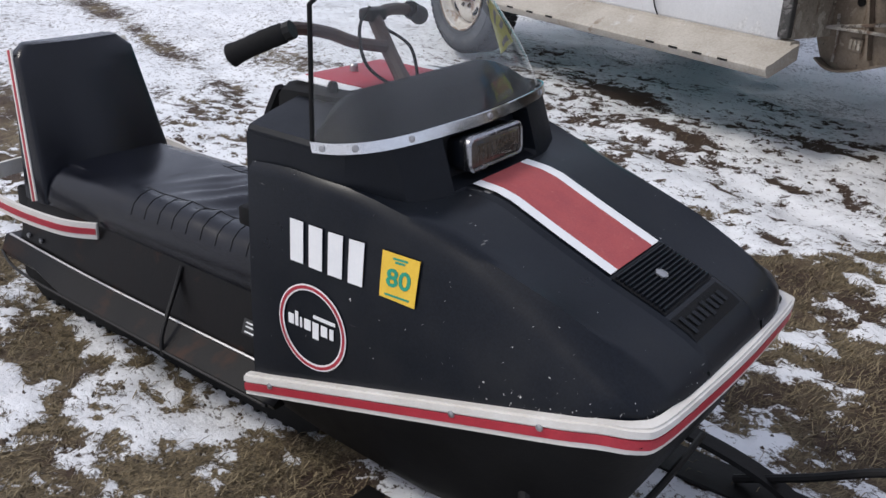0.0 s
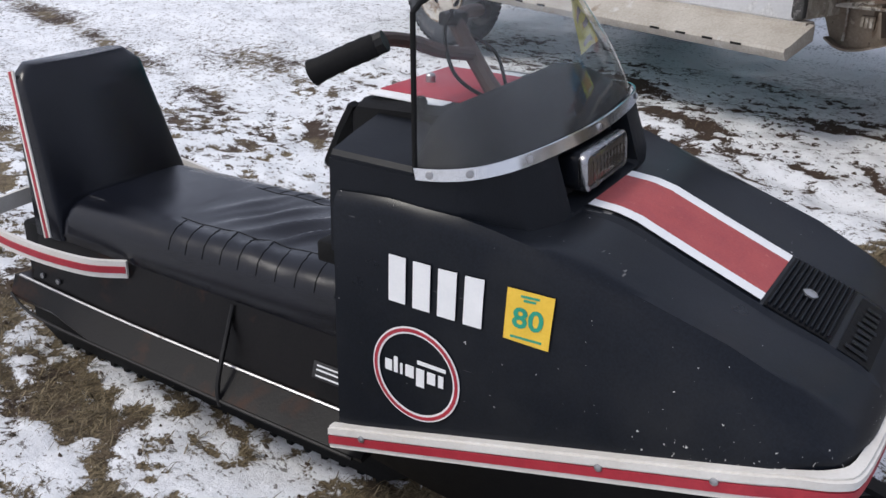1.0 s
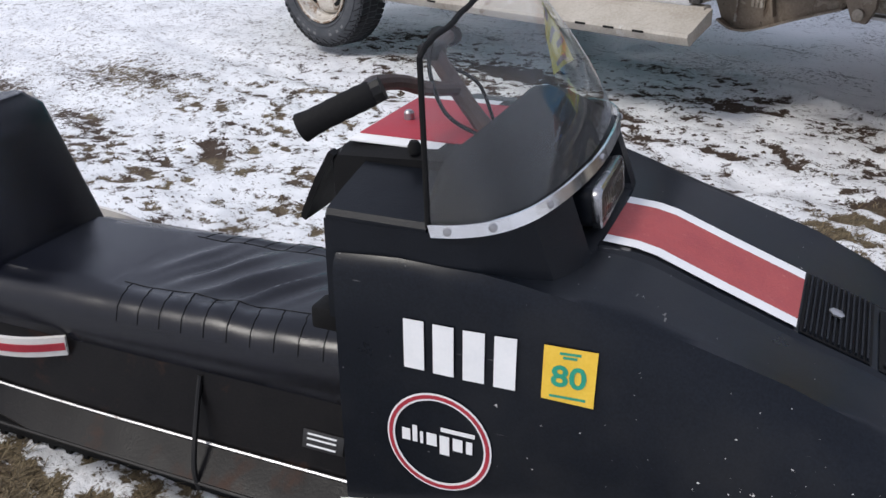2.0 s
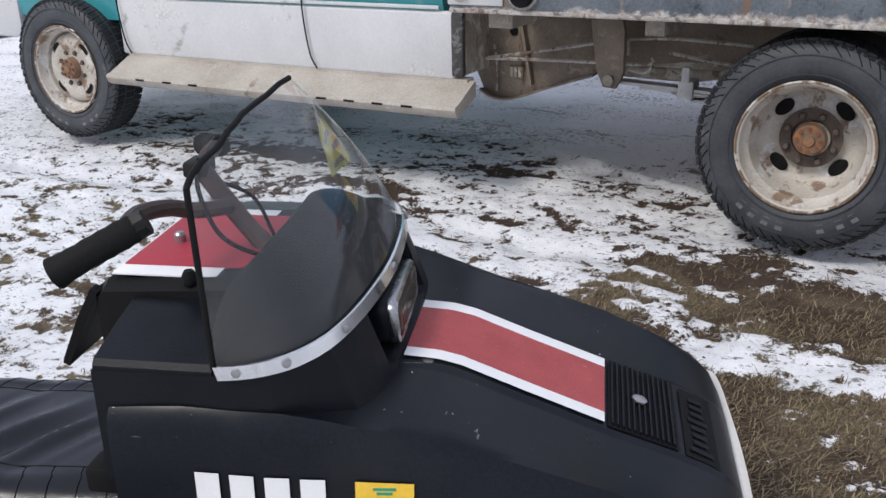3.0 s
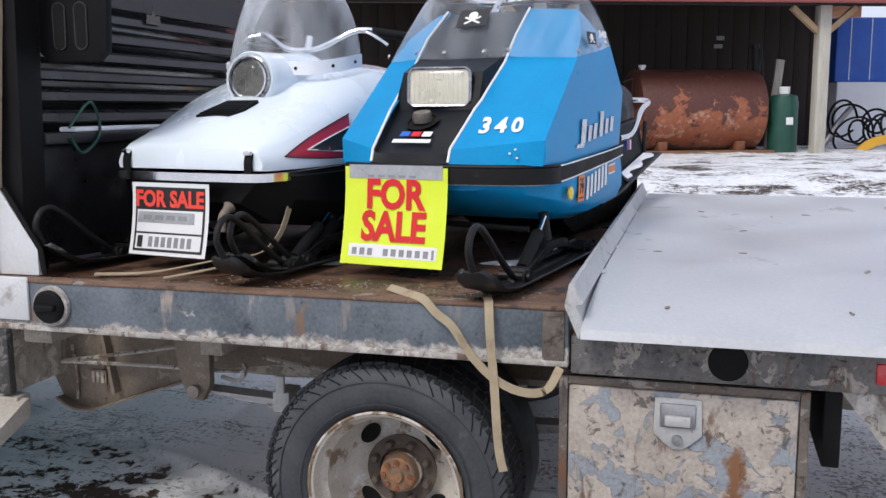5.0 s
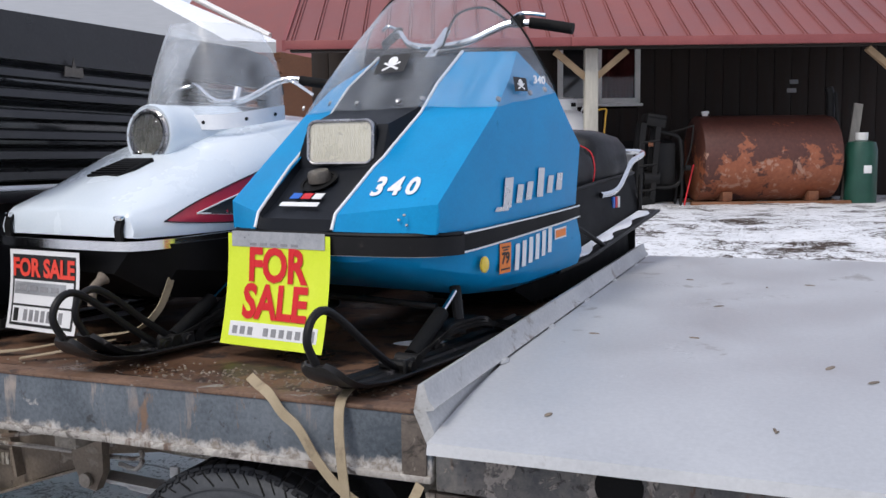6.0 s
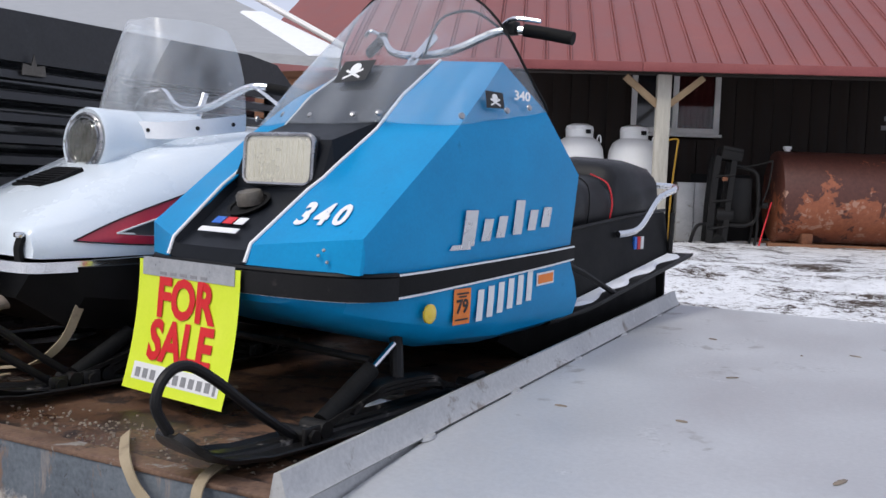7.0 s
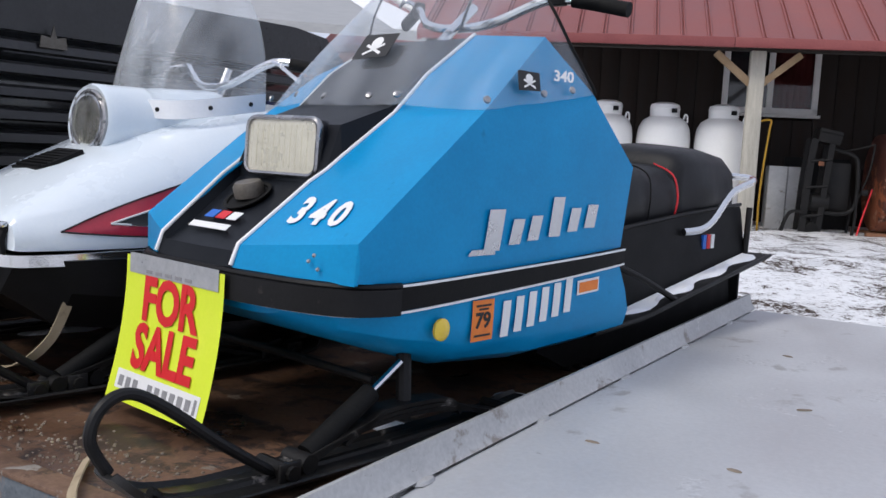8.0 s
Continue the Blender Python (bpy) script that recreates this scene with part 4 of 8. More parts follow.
    part("hood_stripe", on_deck(-0.092, -0.066, -0.30, -0.002, 0.0040), decal_white, hood, "white edge stripe")
    part("hood_stripe", on_deck(0.066, 0.092, -0.30, -0.002, 0.0040), decal_white, hood, "white edge stripe")

    # louvred grille with a medallion
    grille = part("grille", on_deck(-0.098, 0.093, 0.003, 0.108, 0.003), matte_black, hood, "black louvred grille")
    for i in range(12):
        u = 0.010 + i * 0.0083
        bm = bmesh.new()
        rs = [[(u + a, v, hood_top(u, v) + h) for a, h in ((-0.0028, 0.002), (-0.0016, 0.008), (0.0012, 0.008), (0.0024, 0.002))] for v in [-0.092 + 0.0179 * k for k in range(11)]]
        part("slat", loft(rs, bm=bm), cowl_black, grille)
    part("medallion", turned([(0.013, 0), (0.013, 0.003), (0.009, 0.005), (0.001, 0.005)], 6, m=Matrix.Translation((0.052, -0.003, hood_top(0.052, 0) + 0.0065)) @ pose(0, 0, 0, 0, 18)), worn_steel, grille, "tarnished metal medallion")
    # raised maker's panel: plain shapes
    panel = part("name_panel", on_deck(-0.10, 0.085, 0.118, 0.168, 0.003), matte_black, hood)
    for i in range(8):
        v = -0.080 + i * 0.0195
        h = (0.034, 0.022, 0.022, 0.022, 0.030, 0.022, 0.022, 0.022)[i]
        bm = bmesh.new()
        rs = [[(0.143 + s * h / 2, v + a, hood_top(0.143 + s * h / 2, v) + 0.006) for a in (-0.006, 0.006)] for s in (-1, 1)]
        loft(rs, caps=False, closed=False, bm=bm)
        bmesh.ops.solidify(bm, geom=bm.faces[:], thickness=-0.003)
        part("raised_bar", bm, cowl_black, panel)
    # slotted nose inlets
    for k, v in enumerate((-0.14, -0.085, -0.03, 0.025)):
        part("nose_slot", box((0.200, v, 0.437), (0.2085, v + 0.045, 0.449), 0.003), rubber, hood)

    # registration figures become plain bars, beside the round badge and the year sticker
    def on_side(co, u0, w0, lift=0.0025):
        u, w = u0 + co[0], w0 + co[1]
        return (u, -sled_side(u, w) - lift - co[2], w)
    for i in range(4):
        x = -0.520 + i * 0.0475
        w0 = 0.5625 - 0.001 * i
        outer = plate([(-0.0165, -0.041), (0.0165, -0.041), (0.0165, 0.041), (-0.0165, 0.041)], 0.0012, "z")
        part("figure_bar", warp(outer, lambda c, x=x, w0=w0: on_side(c, x, w0), 0.02), decal_white, hood, "white painted figure bar")
    badge = part("badge", warp(ring_shape(0.075, 0.0875), lambda c: on_side((c[0], c[1], c[2]), -0.482, 0.397)), decal_white, hood, "round white and red badge")
    part("badge_ring", warp(ring_shape(0.0785, 0.0845, thick=0.0014), lambda c: on_side(c, -0.482, 0.397, 0.003)), red_trim, badge, "red ring")
    for x0, x1, y0, y1 in ((-0.062, -0.048, -0.008, 0.013), (-0.044, -0.036, -0.008, 0.022), (-0.031, -0.026, -0.008, 0.013), (-0.020, -0.003, -0.008, 0.014), (0.002, 0.018, -0.02, 0.014), (0.024, 0.040, -0.008, 0.014), (0.046, 0.056, -0.008, 0.014), (0.004, 0.060, 0.022, 0.029)):
        part("badge_bar", warp(plate([(x0, y0), (x1, y0), (x1, y1), (x0, y1)], 0.001, "z"), lambda c: on_side(c, -0.482, 0.397), 0.012), decal_white, badge)
    stick = part("year_sticker", warp(plate([(-0.038, -0.040), (0.038, -0.043), (0.038, 0.040), (-0.038, 0.043)], 0.001, "z"), lambda c: on_side(c, -0.284, 0.556), 0.015), yellow_film, hood, "yellow year sticker reading 80")
    part("year", warp(words("80", 0.045, 0.0004, 1.15, bold=0.0009), lambda c: on_side((c[0], c[1] - 0.003, c[2]), -0.284, 0.556, 0.0042)), green_ink, stick)
    for w, a in ((0.0335, 0.015), (0.0275, 0.010), (-0.033, 0.026)):
        part("small_print", warp(plate([(-a, w - 0.0018), (a, w - 0.0018), (a, w + 0.0018), (-a, w + 0.0018)], 0.0004, "z"), lambda c: on_side(c, -0.284, 0.556, 0.004), 0.012), green_ink, stick)

    # cowl behind the hood: box shroud with the lamp
    def cowl_outline(z):
        t = (z - 0.60) / 0.15
        half, front = 0.306 - 0.002 * t, -0.276 - 0.062 * t
        pocket = 0.034 if 0.664 < z < 0.739 else 0.0
        pts = [(-0.675, half), (-0.49, half), (-0.43, half * 0.975), (-0.375 - 0.03 * t, half * 0.89), (front - 0.032, half * 0.79), (front - 0.010, half * 0.58), (front - 0.006, 0.138), (front - 0.006 - pocket, 0.130), (front - pocket, 0.0)]
        pts = [(u, -v) for u, v in pts] + [(u, v) for u, v in pts[-2::-1]]
        return [(u, v, lean(v, z + 0.022 * max(0.0, min(1, (u + 0.5) / 0.15)) * t)) for u, v in pts]
    cowl = part("cowl", loft([cowl_outline(z) for z in (0.58, 0.62, 0.66, 0.668, 0.70, 0.734, 0.7405, 0.746)]), cowl_black, root, "black plastic windshield cowl", 0.5)
    # dash wings either side of the tank panel
    for s in (-1, 1):
        rs = [[(u, s * 0.3030, 0.70), (u, s * 0.3030, 0.752), (u, s * 0.297, 0.760), (u, s * 0.24, 0.774), (u, s * 0.165, 0.788), (u, s * 0.165, 0.70)] for u in (-0.672, -0.664, -0.56, -0.507)]
        part("side_box", loft([[(u, v, lean(v, z)) for u, v, z in r] for r in rs]), cowl_black, cowl)
    # console with the red and white panel
    tank = part("console", loft([[(u, -v, z0), (u, -v, z1), (u, -v + 0.02, z1 + 0.012), (u, v - 0.02, z1 + 0.012), (u, v, z1), (u, v, z0)] for u, v, z0, z1 in ((-0.735, 0.165, 0.70, 0.772), (-0.72, 0.17, 0.70, 0.785), (-0.46, 0.17, 0.70, 0.80))]), matte_black, cowl, "black console lip")
    for s in (-1, 1):
        part("console_lip", tube([(-0.735, s * 0.16, 0.785), (-0.765, s * 0.158, 0.735), (-0.80, s * 0.155, 0.665)], 0, flat=(0.010, 0.006, (0, 1, 0)), smooth=False), matte_black, tank)
    part("console_face", loft([[(-0.74, -0.165, 0.772), (-0.74, 0.165, 0.772), (-0.735, 0.165, 0.786), (-0.735, -0.165, 0.786)], [(-0.80, -0.16, 0.655), (-0.80, 0.16, 0.655), (-0.81, 0.16, 0.66), (-0.81, -0.16, 0.66)]]), matte_black, tank)
    part("dash_panel", box((-0.715, -0.148, 0.803), (-0.50, 0.148, 0.8065), 0.001), decal_white, tank, "white dash panel with a red field")
    part("dash_field", box((-0.71, -0.115, 0.8065), (-0.50, 0.115, 0.8085), 0.0006), dash_red, tank, "faded red field")
    part("dash_switch", turned([(0.009, 0), (0.009, 0.012), (0.006, 0.016), (0.001, 0.016)], 12, m=Matrix.Translation((-0.665, -0.02, 0.8085))), worn_steel, tank)
    part("dash_knob", turned([(0.010, 0), (0.011, 0.012), (0.007, 0.02), (0.001, 0.02)], 12, m=Matrix.Translation((-0.59, -0.16, 0.80))), rubber, tank)

    # chrome strip and clear screen
    def screen_line(z, back, grow=0.0):
        pts = [(-0.505, 0.300), (-0.46, 0.299), (-0.415, 0.284), (-0.382, 0.250), (-0.361, 0.20), (-0.346, 0.12), (-0.338, 0.0)]
        full = [(u - back, -v - grow) for u, v in pts] + [(u - back, v + grow) for u, v in pts[-2::-1]]
        return [Vector((u, v, lean(v, z + 0.022 * max(0.0, min(1, (u + back + 0.5) / 0.15))))) for u, v in full]
    rs = []
    lo, hi = curve_points(screen_line(0.744, -0.007, 0.005), 3), curve_points(screen_line(0.763, -0.002, 0.005), 3)
    for p, q in zip(lo, hi):
        d = Vector((p.x + 0.6, p.y * 1.4, 0)).normalized() * 0.0045
        rs.append([p, q, q + d, p + d])
    strip = part("screen_strip", loft(rs), chrome, root, "polished metal windshield strip")
    for i in (2, 6, 12, 18, 24, 30, 34):
        q = (lo[i] + hi[i]) / 2
        d = Vector((q.x + 0.6, q.y * 1.4, 0)).normalized()
        part("screw", turned([(0.007, 0), (0.006, 0.004), (0.0005, 0.005)], 10, m=Matrix.Translation(q + d * 0.003) @ d.to_track_quat("Z", "Y").to_matrix().to_4x4()), worn_steel, strip)
    base = curve_points(screen_line(0.755, 0), 3)
    n = len(base)
    rows = []
    for k in range(9):
        t = k / 8
        row = []
        for i, p in enumerate(base):
            a = abs(2 * i / (n - 1) - 1)          # 1 at the rear edges, 0 in the middle
            sg = -1 if p.y < 0 else 1
            if sg < 0:
                tv = -lerp([(0, 0.0), (0.333, 0.11), (0.5, 0.165), (0.667, 0.215), (0.8, 0.252), (0.9, 0.277), (1, 0.294)], a)
                tz = 1.034 - 0.028 * (a / 0.6) ** 2 if a < 0.6 else 1.006 - 0.022 * ((a - 0.6) / 0.4) ** 2.2
            else:                                 # the warped side leans inward to a peak
                tv = lerp([(0, 0.0), (0.333, 0.06), (0.5, 0.10), (0.667, 0.142), (0.8, 0.180), (0.9, 0.210), (1, 0.238)], a)
                tz = lerp([(0, 1.034), (0.333, 1.042), (0.5, 1.043), (0.667, 1.026), (0.8, 0.996), (0.9, 0.955), (1, 0.905)], a)
            q = p.lerp(Vector((-0.514 + (0.012 if sg > 0 else 0) * a, tv, tz)), t)
            bow = 0.11 * t * (1 - t)
            row.append((q.x + bow * (1 - a) * 0.9, q.y + sg * bow * 0.55 * min(1, abs(q.y) / 0.2) * (1 - a ** 6), q.z + bow * 0.3 * (1 - a)))
        rows.append(row)
    bm = loft(rows, caps=False, closed=False)
    bmesh.ops.solidify(bm, geom=bm.faces[:], thickness=0.003)
    screen = part("windshield", bm, screen_thin, root, "clear scratched plastic windshield")
    edge = [rows[k][0] for k in range(9)] + rows[8][1:round(n * 0.76)]
    part("edging", tube(edge, 0.0045, 8, smooth=False), rubber, screen, "black rubber edging")
    i0 = round(n * 0.83)
    film = [[Vector(rows[k][i]) + Vector((-0.004, -0.004, 0)) for i in range(i0, i0 + 5)] for k in range(3, 8)]
    sticker = part("decal_sticker", grid_thick(film, 0.0008), faded_yellow, screen, "faded yellow sticker on the windshield")
    for k in (0, 1, 2, 3):
        bar = [[film[k][j].lerp(film[k + 1][j], f) + Vector((-0.0015, -0.001, 0)) for j in ((0, 1, 2) if k % 2 else (1, 2, 3))] for f in (0.3, 0.7)]
        part("print_bar", grid_thick(bar, 0.0006), pen_grey, sticker)

    # shroud rising behind the screen to the dash edge
    arch = []
    for i in range(n):
        f = 2 * i / (n - 1) - 1
        v = 0.272 * f
        arch.append(Vector((-0.500 - 0.012 * abs(f) ** 3, v + 0.005, 0.752 + 0.076 * max(0.0, 1 - abs(f) ** 9) + 0.02 * v)))
    skin = []
    for k in range(7):
        t = k / 6
        skin.append([p.lerp(q, t) + Vector((-0.010 * (1 - t), 0, 0.012 * math.sin(math.pi * t))) for p, q in zip(base, arch)])
    skin.append([Vector((p.x - 0.012, p.y, p.z - 0.004)) for p in arch])
    skin.append([Vector((p.x - 0.012, p.y, 0.745)) for p in arch])
    part("shroud", grid_thick(skin, 0.002), matte_black, cowl, "black shroud under the windshield", 0.7)

    # square lamp in a recess
    lm = Matrix.Translation((-0.357, -0.006, 0.716)) @ pose(0, 0, 0, 0, -5, 3)
    part("lamp_recess", moved(box((-0.05, -0.118, -0.052), (-0.004, 0.118, 0.040), 0.010), lm), matte_black, cowl)
    square_lamp(root, lm @ Matrix.Translation((0.034, 0, 0)), 0.096, 0.034, 0.019, cowl_black, "rectangular headlamp with a chrome rim", lens_smoky, mirror_dark)

    # steering bar, column, cable, grips
    bars = part("handlebar", tube([(-0.505, -0.03, 0.79), (-0.565, -0.02, 0.855), (-0.625, -0.01, 0.930)], [0.020, 0.019, 0.017, 0.016, 0.015, 0.015, 0.015, 0.015, 0.015, 0.015, 0.015, 0.015, 0.015]), bar_brown, root, "brown rusted steel handlebar")
    part("crossbar", tube([(-0.575, -0.028, 0.872), (-0.600, -0.09, 0.885), (-0.618, -0.14, 0.905), (-0.622, -0.22, 0.922), (-0.610, -0.28, 0.922)], 0.0125), bar_brown, bars)
    part("crossbar", tube([(-0.618, -0.012, 0.922), (-0.632, 0.04, 0.930), (-0.648, 0.10, 0.925), (-0.668, 0.17, 0.914)], 0.0125), bar_brown, bars)
    for pts in ([(-0.598, -0.270, 0.924), (-0.64, -0.294, 0.903), (-0.694, -0.314, 0.874)], [(-0.655, 0.145, 0.919), (-0.695, 0.21, 0.902), (-0.740, 0.28, 0.884)]):
        part("grip", tube(pts, [0.016, 0.019, 0.0185, 0.0195, 0.0185, 0.0195, 0.0185, 0.0195, 0.0185, 0.0195, 0.0195, 0.021, 0.022], 18), rubber, bars, "black rubber grip")
        p, q = Vector(pts[0]), Vector(pts[-1])
        d = (q - p).normalized()
        part("clamp", tube([p - d * 0.014, p + d * 0.006], 0.0175, 10, smooth=False), machine_black, bars)
    part("cable", tube([(-0.615, -0.03, 0.945), (-0.60, -0.075, 0.91), (-0.565, -0.095, 0.85), (-0.52, -0.075, 0.815), (-0.50, -0.04, 0.806)], 0.0035, 6), rubber, bars)
    part("cable", tube([(-0.61, 0.01, 0.90), (-0.56, 0.03, 0.87), (-0.53, 0.02, 0.82), (-0.51, -0.01, 0.80)], 0.0035, 6), rubber, bars)
    part("bar_clamp", box((-0.642, -0.035, 0.915), (-0.606, 0.015, 0.940), 0.006), machine_black, bars)

    # tunnel, running boards, brace and rear
    tun = part("tunnel", loft([[(u, -0.245, 0.195), (u, -0.203, 0.325), (u, 0.203, 0.325), (u, 0.245, 0.195)] for u in (-1.70, -1.68, -0.62)]), tunnel_black, root, "black steel tunnel, rust showing through")
    for s in (-1, 1):
        rise = lambda u: 0.20 + 0.012 * max(0, -1.3 - u) / 0.4
        part("running_board", loft([[(u, s * 0.20, rise(u) - 0.008), (u, s * 0.25, rise(u) - 0.004), (u, s * (0.31 if u > -1.6 else 0.27), 0.155 + 0.6 * (rise(u) - 0.20)), (u, s * (0.305 if u > -1.6 else 0.265), 0.145 + 0.6 * (rise(u) - 0.20)), (u, s * 0.20, 0.15)] for u in (-1.76, -1.6, -1.4, -1.0, -0.62)]), tunnel_black, tun)
        part("board_trim", tube([(-1.74, s * 0.248, rise(-1.74)), (-1.3, s * 0.252, 0.200), (-0.64, s * 0.252, 0.198)], 0.0035, 6), worn_steel, tun, "bare metal edge line")
        part("board_lip", tube([(-1.76, s * 0.268, 0.165), (-1.6, s * 0.305, 0.158), (-1.2, s * 0.311, 0.153), (-0.64, s * 0.311, 0.150)], 0.004, 6), machine_black, tun)
        part("brace", tube([(-1.035, s * 0.207, 0.315), (-1.03, s * 0.23, 0.275), (-1.0, s * 0.30, 0.185), (-0.985, s * 0.312, 0.14)], 0.0055, 8), machine_black, tun)
    part("serial_plate", moved(box((-0.80, -0.002, 0.0), (-0.715, 0.001, 0.035), 0.0005), Matrix.Translation((0, -0.2335, 0.235)) @ pose(0, 0, 0, -18)), black_ink, tun, "small black serial plate with white print")
    for z in (0.222, 0.234, 0.243):
        part("plate_print", moved(box((-0.79, -0.0032, z - 0.2166), (-0.73, -0.002, z - 0.2134)), Matrix.Translation((0, -0.2335, 0.235)) @ pose(0, 0, 0, -18)), decal_white, tun)
    for u in (-1.66, -1.60):
        part("bolt", turned([(0.007, 0), (0.007, 0.005), (0.001, 0.006)], 6, m=Matrix.Translation((u, -0.236, 0.228)) @ pose(0, 0, 0, 90)), worn_steel, tun)
    part("foot_rest", box((-0.715, -0.30, 0.535), (-0.665, -0.25, 0.575), 0.006), rubber, tun)
    # rubber track under it
    tr = part("track", loft([[(-1.80, v, 0.06), (-1.72, v, 0.012), (-0.66, v, 0.012), (-0.56, v, 0.07), (-0.60, v, 0.14), (-1.74, v, 0.14), (-1.80, v, 0.11)] for v in (-0.19, 0.19)]), rubber, root, "black rubber drive track")
    for k in range(22):
        u = -1.70 + k * 0.049
        part("lug", box((u - 0.008, -0.19, 0.0), (u + 0.008, 0.19, 0.014), 0.002), rubber, tr)

    # seat and backrest in black vinyl
    def seat_ring(u):
        h = lerp([(-1.62, 0.395), (-1.57, 0.425), (-1.3, 0.432), (-1.0, 0.44), (-0.62, 0.452)], u)
        sag = 0.012 * math.sin((u + 1.4) * 5)
        w = 0.203 if u > -1.6 else 0.193
        prof = [(-w, 0.322), (-w - 0.006, 0.345), (-w - 0.005, h - 0.075), (-w + 0.002, h - 0.042), (-w + 0.016, h - 0.018), (-w + 0.038, h - 0.004), (-w + 0.06, h)]
        prof += [(-0.14 + 0.02 * i, h + 0.002 - sag * 0.3) for i in range(15)]
        prof += [(-v, z) for v, z in prof[6::-1]]
        pts = []
        for v, z in prof:
            k = 0.004 * noise.noise(Vector((u * 12 + v * 9, v * 6 - u * 3, z * 5))) * (1 if u > -1.3 else 0.4)
            for u0, v0, slope, wide, amp in FOLDS:
                k += amp * math.exp(-((u - u0 - slope * (v - v0)) / wide) ** 2 - ((v - v0) / 0.085) ** 2)
            pts.append((u, v, z + (k if z > 0.40 else 0)))
        return pts
    FOLDS = ((-1.02, -0.02, 0.75, 0.016, 0.011), (-0.975, -0.04, 0.8, 0.014, -0.008), (-0.93, -0.03, 0.7, 0.015, 0.012), (-0.89, -0.05, 0.75, 0.013, -0.007), (-0.86, -0.02, 0.8, 0.018, 0.008), (-1.09, 0.02, 0.6, 0.018, 0.007), (-1.14, 0.0, 0.6, 0.016, -0.005), (-0.78, 0.03, 0.6, 0.02, 0.005), (-1.2, 0.04, 0.5, 0.02, 0.005))
    seat = part("seat", loft([seat_ring(-1.62 + 1.0 * i / 150) for i in range(151)]), vinyl_black, root, "creased black vinyl bench seat", 0.9)
    for s in (-1, 1):
        pick = (lambda i: i) if s < 0 else (lambda i: 28 - i)
        for k in range(13):
            u = -1.25 + k * 0.052
            line = [Vector(seat_ring(u + 0.004 * m)[pick(i)]) + Vector((0, s * 0.0004, 0.0003)) for m, i in enumerate((8, 7, 6, 5, 4, 3))]
            part("pleat", tube(line, 0.0009, 6, smooth=False), matte_black, seat)
        line = [Vector(seat_ring(-1.27 + 0.02 * m)[pick(8)]) + Vector((0, 0, 0.0003)) for m in range(33)]
        part("seam", tube(line, 0.0009, 6, smooth=False), matte_black, seat)

    def back_ring(t):
        z = 0.325 + 0.395 * t
        u0 = -1.592 - 0.125 * t
        th = 0.115 - 0.05 * t
        w = 0.215 - 0.045 * t
        if t > 0.93:
            w -= 0.03 * (t - 0.93) / 0.07
            th *= 0.8
            u0 -= 0.01
        c = 0.018
        return [(u0, -w + c, z), (u0 + 0.008, 0, z), (u0, w - c, z), (u0 - 0.006, w - 0.004, z), (u0 - c, w, z), (u0 - th + c, w, z), (u0 - th, w - c, z), (u0 - th, -w + c, z), (u0 - th + c, -w, z), (u0 - c, -w, z), (u0 - 0.006, -w + 0.004, z)]
    back = part("backrest", loft([back_ring(t) for t in (0, 0.02, 0.2, 0.4, 0.6, 0.8, 0.92, 0.965, 1.0)]), vinyl_black, root, "tall black vinyl backrest with red and cream piping", 0.8)
    for s in (-1, 1):
        line = [(-1.645 - 0.113 * t, s * (0.2165 - 0.045 * t), 0.325 + 0.386 * t) for t in (0, 0.25, 0.5, 0.75, 0.99)]
        part("trim_strip", tube(line, 0, flat=(0.013, 0.002, (1, 0, 0.26)), smooth=False), cream_trim, back)
        part("trim_line", tube([(u, v + s * 0.0015, z) for u, v, z in line], 0, flat=(0.005, 0.0018, (1, 0, 0.26)), smooth=False), red_trim, back)
    # rear bumper hoop
    def hoop(off):
        near = [(-1.36, -0.215 - off, 0.316), (-1.45, -0.262 - off, 0.318), (-1.6, -0.30 - off, 0.335), (-1.76, -0.30 - off, 0.352), (-1.84 - off, -0.24, 0.36), (-1.86 - off, 0, 0.362)]
        return near + [(u, -v, z) for u, v, z in near[-2::-1]]
    bump = part("rear_bumper", tube(hoop(0), 0, flat=(0.021, 0.005, (0, 0, 1))), cream_trim, root, "cream rear bumper hoop with a red stripe")
    part("stripe", tube(hoop(0.005), 0, flat=(0.008, 0.003, (0, 0, 1))), red_trim, bump)
    part("rear_panel", box((-1.79, -0.19, 0.16), (-1.69, 0.19, 0.33), 0.01), matte_black, tun)

    # skis
    for s in (-1, 1):
        v = s * 0.29
        ski = part("ski", tube([(-0.42, v, 0.012), (-0.2, v, 0.008), (0.2, v, 0.008), (0.38, v, 0.012), (0.47, v, 0.045), (0.52, v, 0.09)], 0, flat=(0.055, 0.004, (0, 1, 0))), machine_black, root, "black steel ski")
        part("loop", tube([(0.50, v, 0.075), (0.56, v, 0.13), (0.53, v, 0.19), (0.44, v, 0.17), (0.30, v, 0.09), (0.16, v, 0.02)], 0.0095, 8), machine_black, ski)
        part("leaf_spring", tube([(-0.32, v, 0.02), (-0.1, v, 0.075), (0.05, v, 0.085), (0.2, v, 0.06), (0.3, v, 0.02)], 0, flat=(0.022, 0.006, (0, 1, 0))), machine_black, ski)
        part("spindle", tube([(0.0, v, 0.08), (-0.05, v * 0.8, 0.2), (-0.08, v * 0.6, 0.3)], 0.014, 10, smooth=False), machine_black, ski)
        part("wear_rod", tube([(-0.38, v, 0.002), (0.35, v, 0.002)], 0.005, 6, smooth=False), worn_steel, ski)
    part("tie_rod", tube([(0.08, -0.28, 0.1), (0.10, 0, 0.12), (0.08, 0.28, 0.1)], 0.008, 8), machine_black, root)
    return root


black_sled()

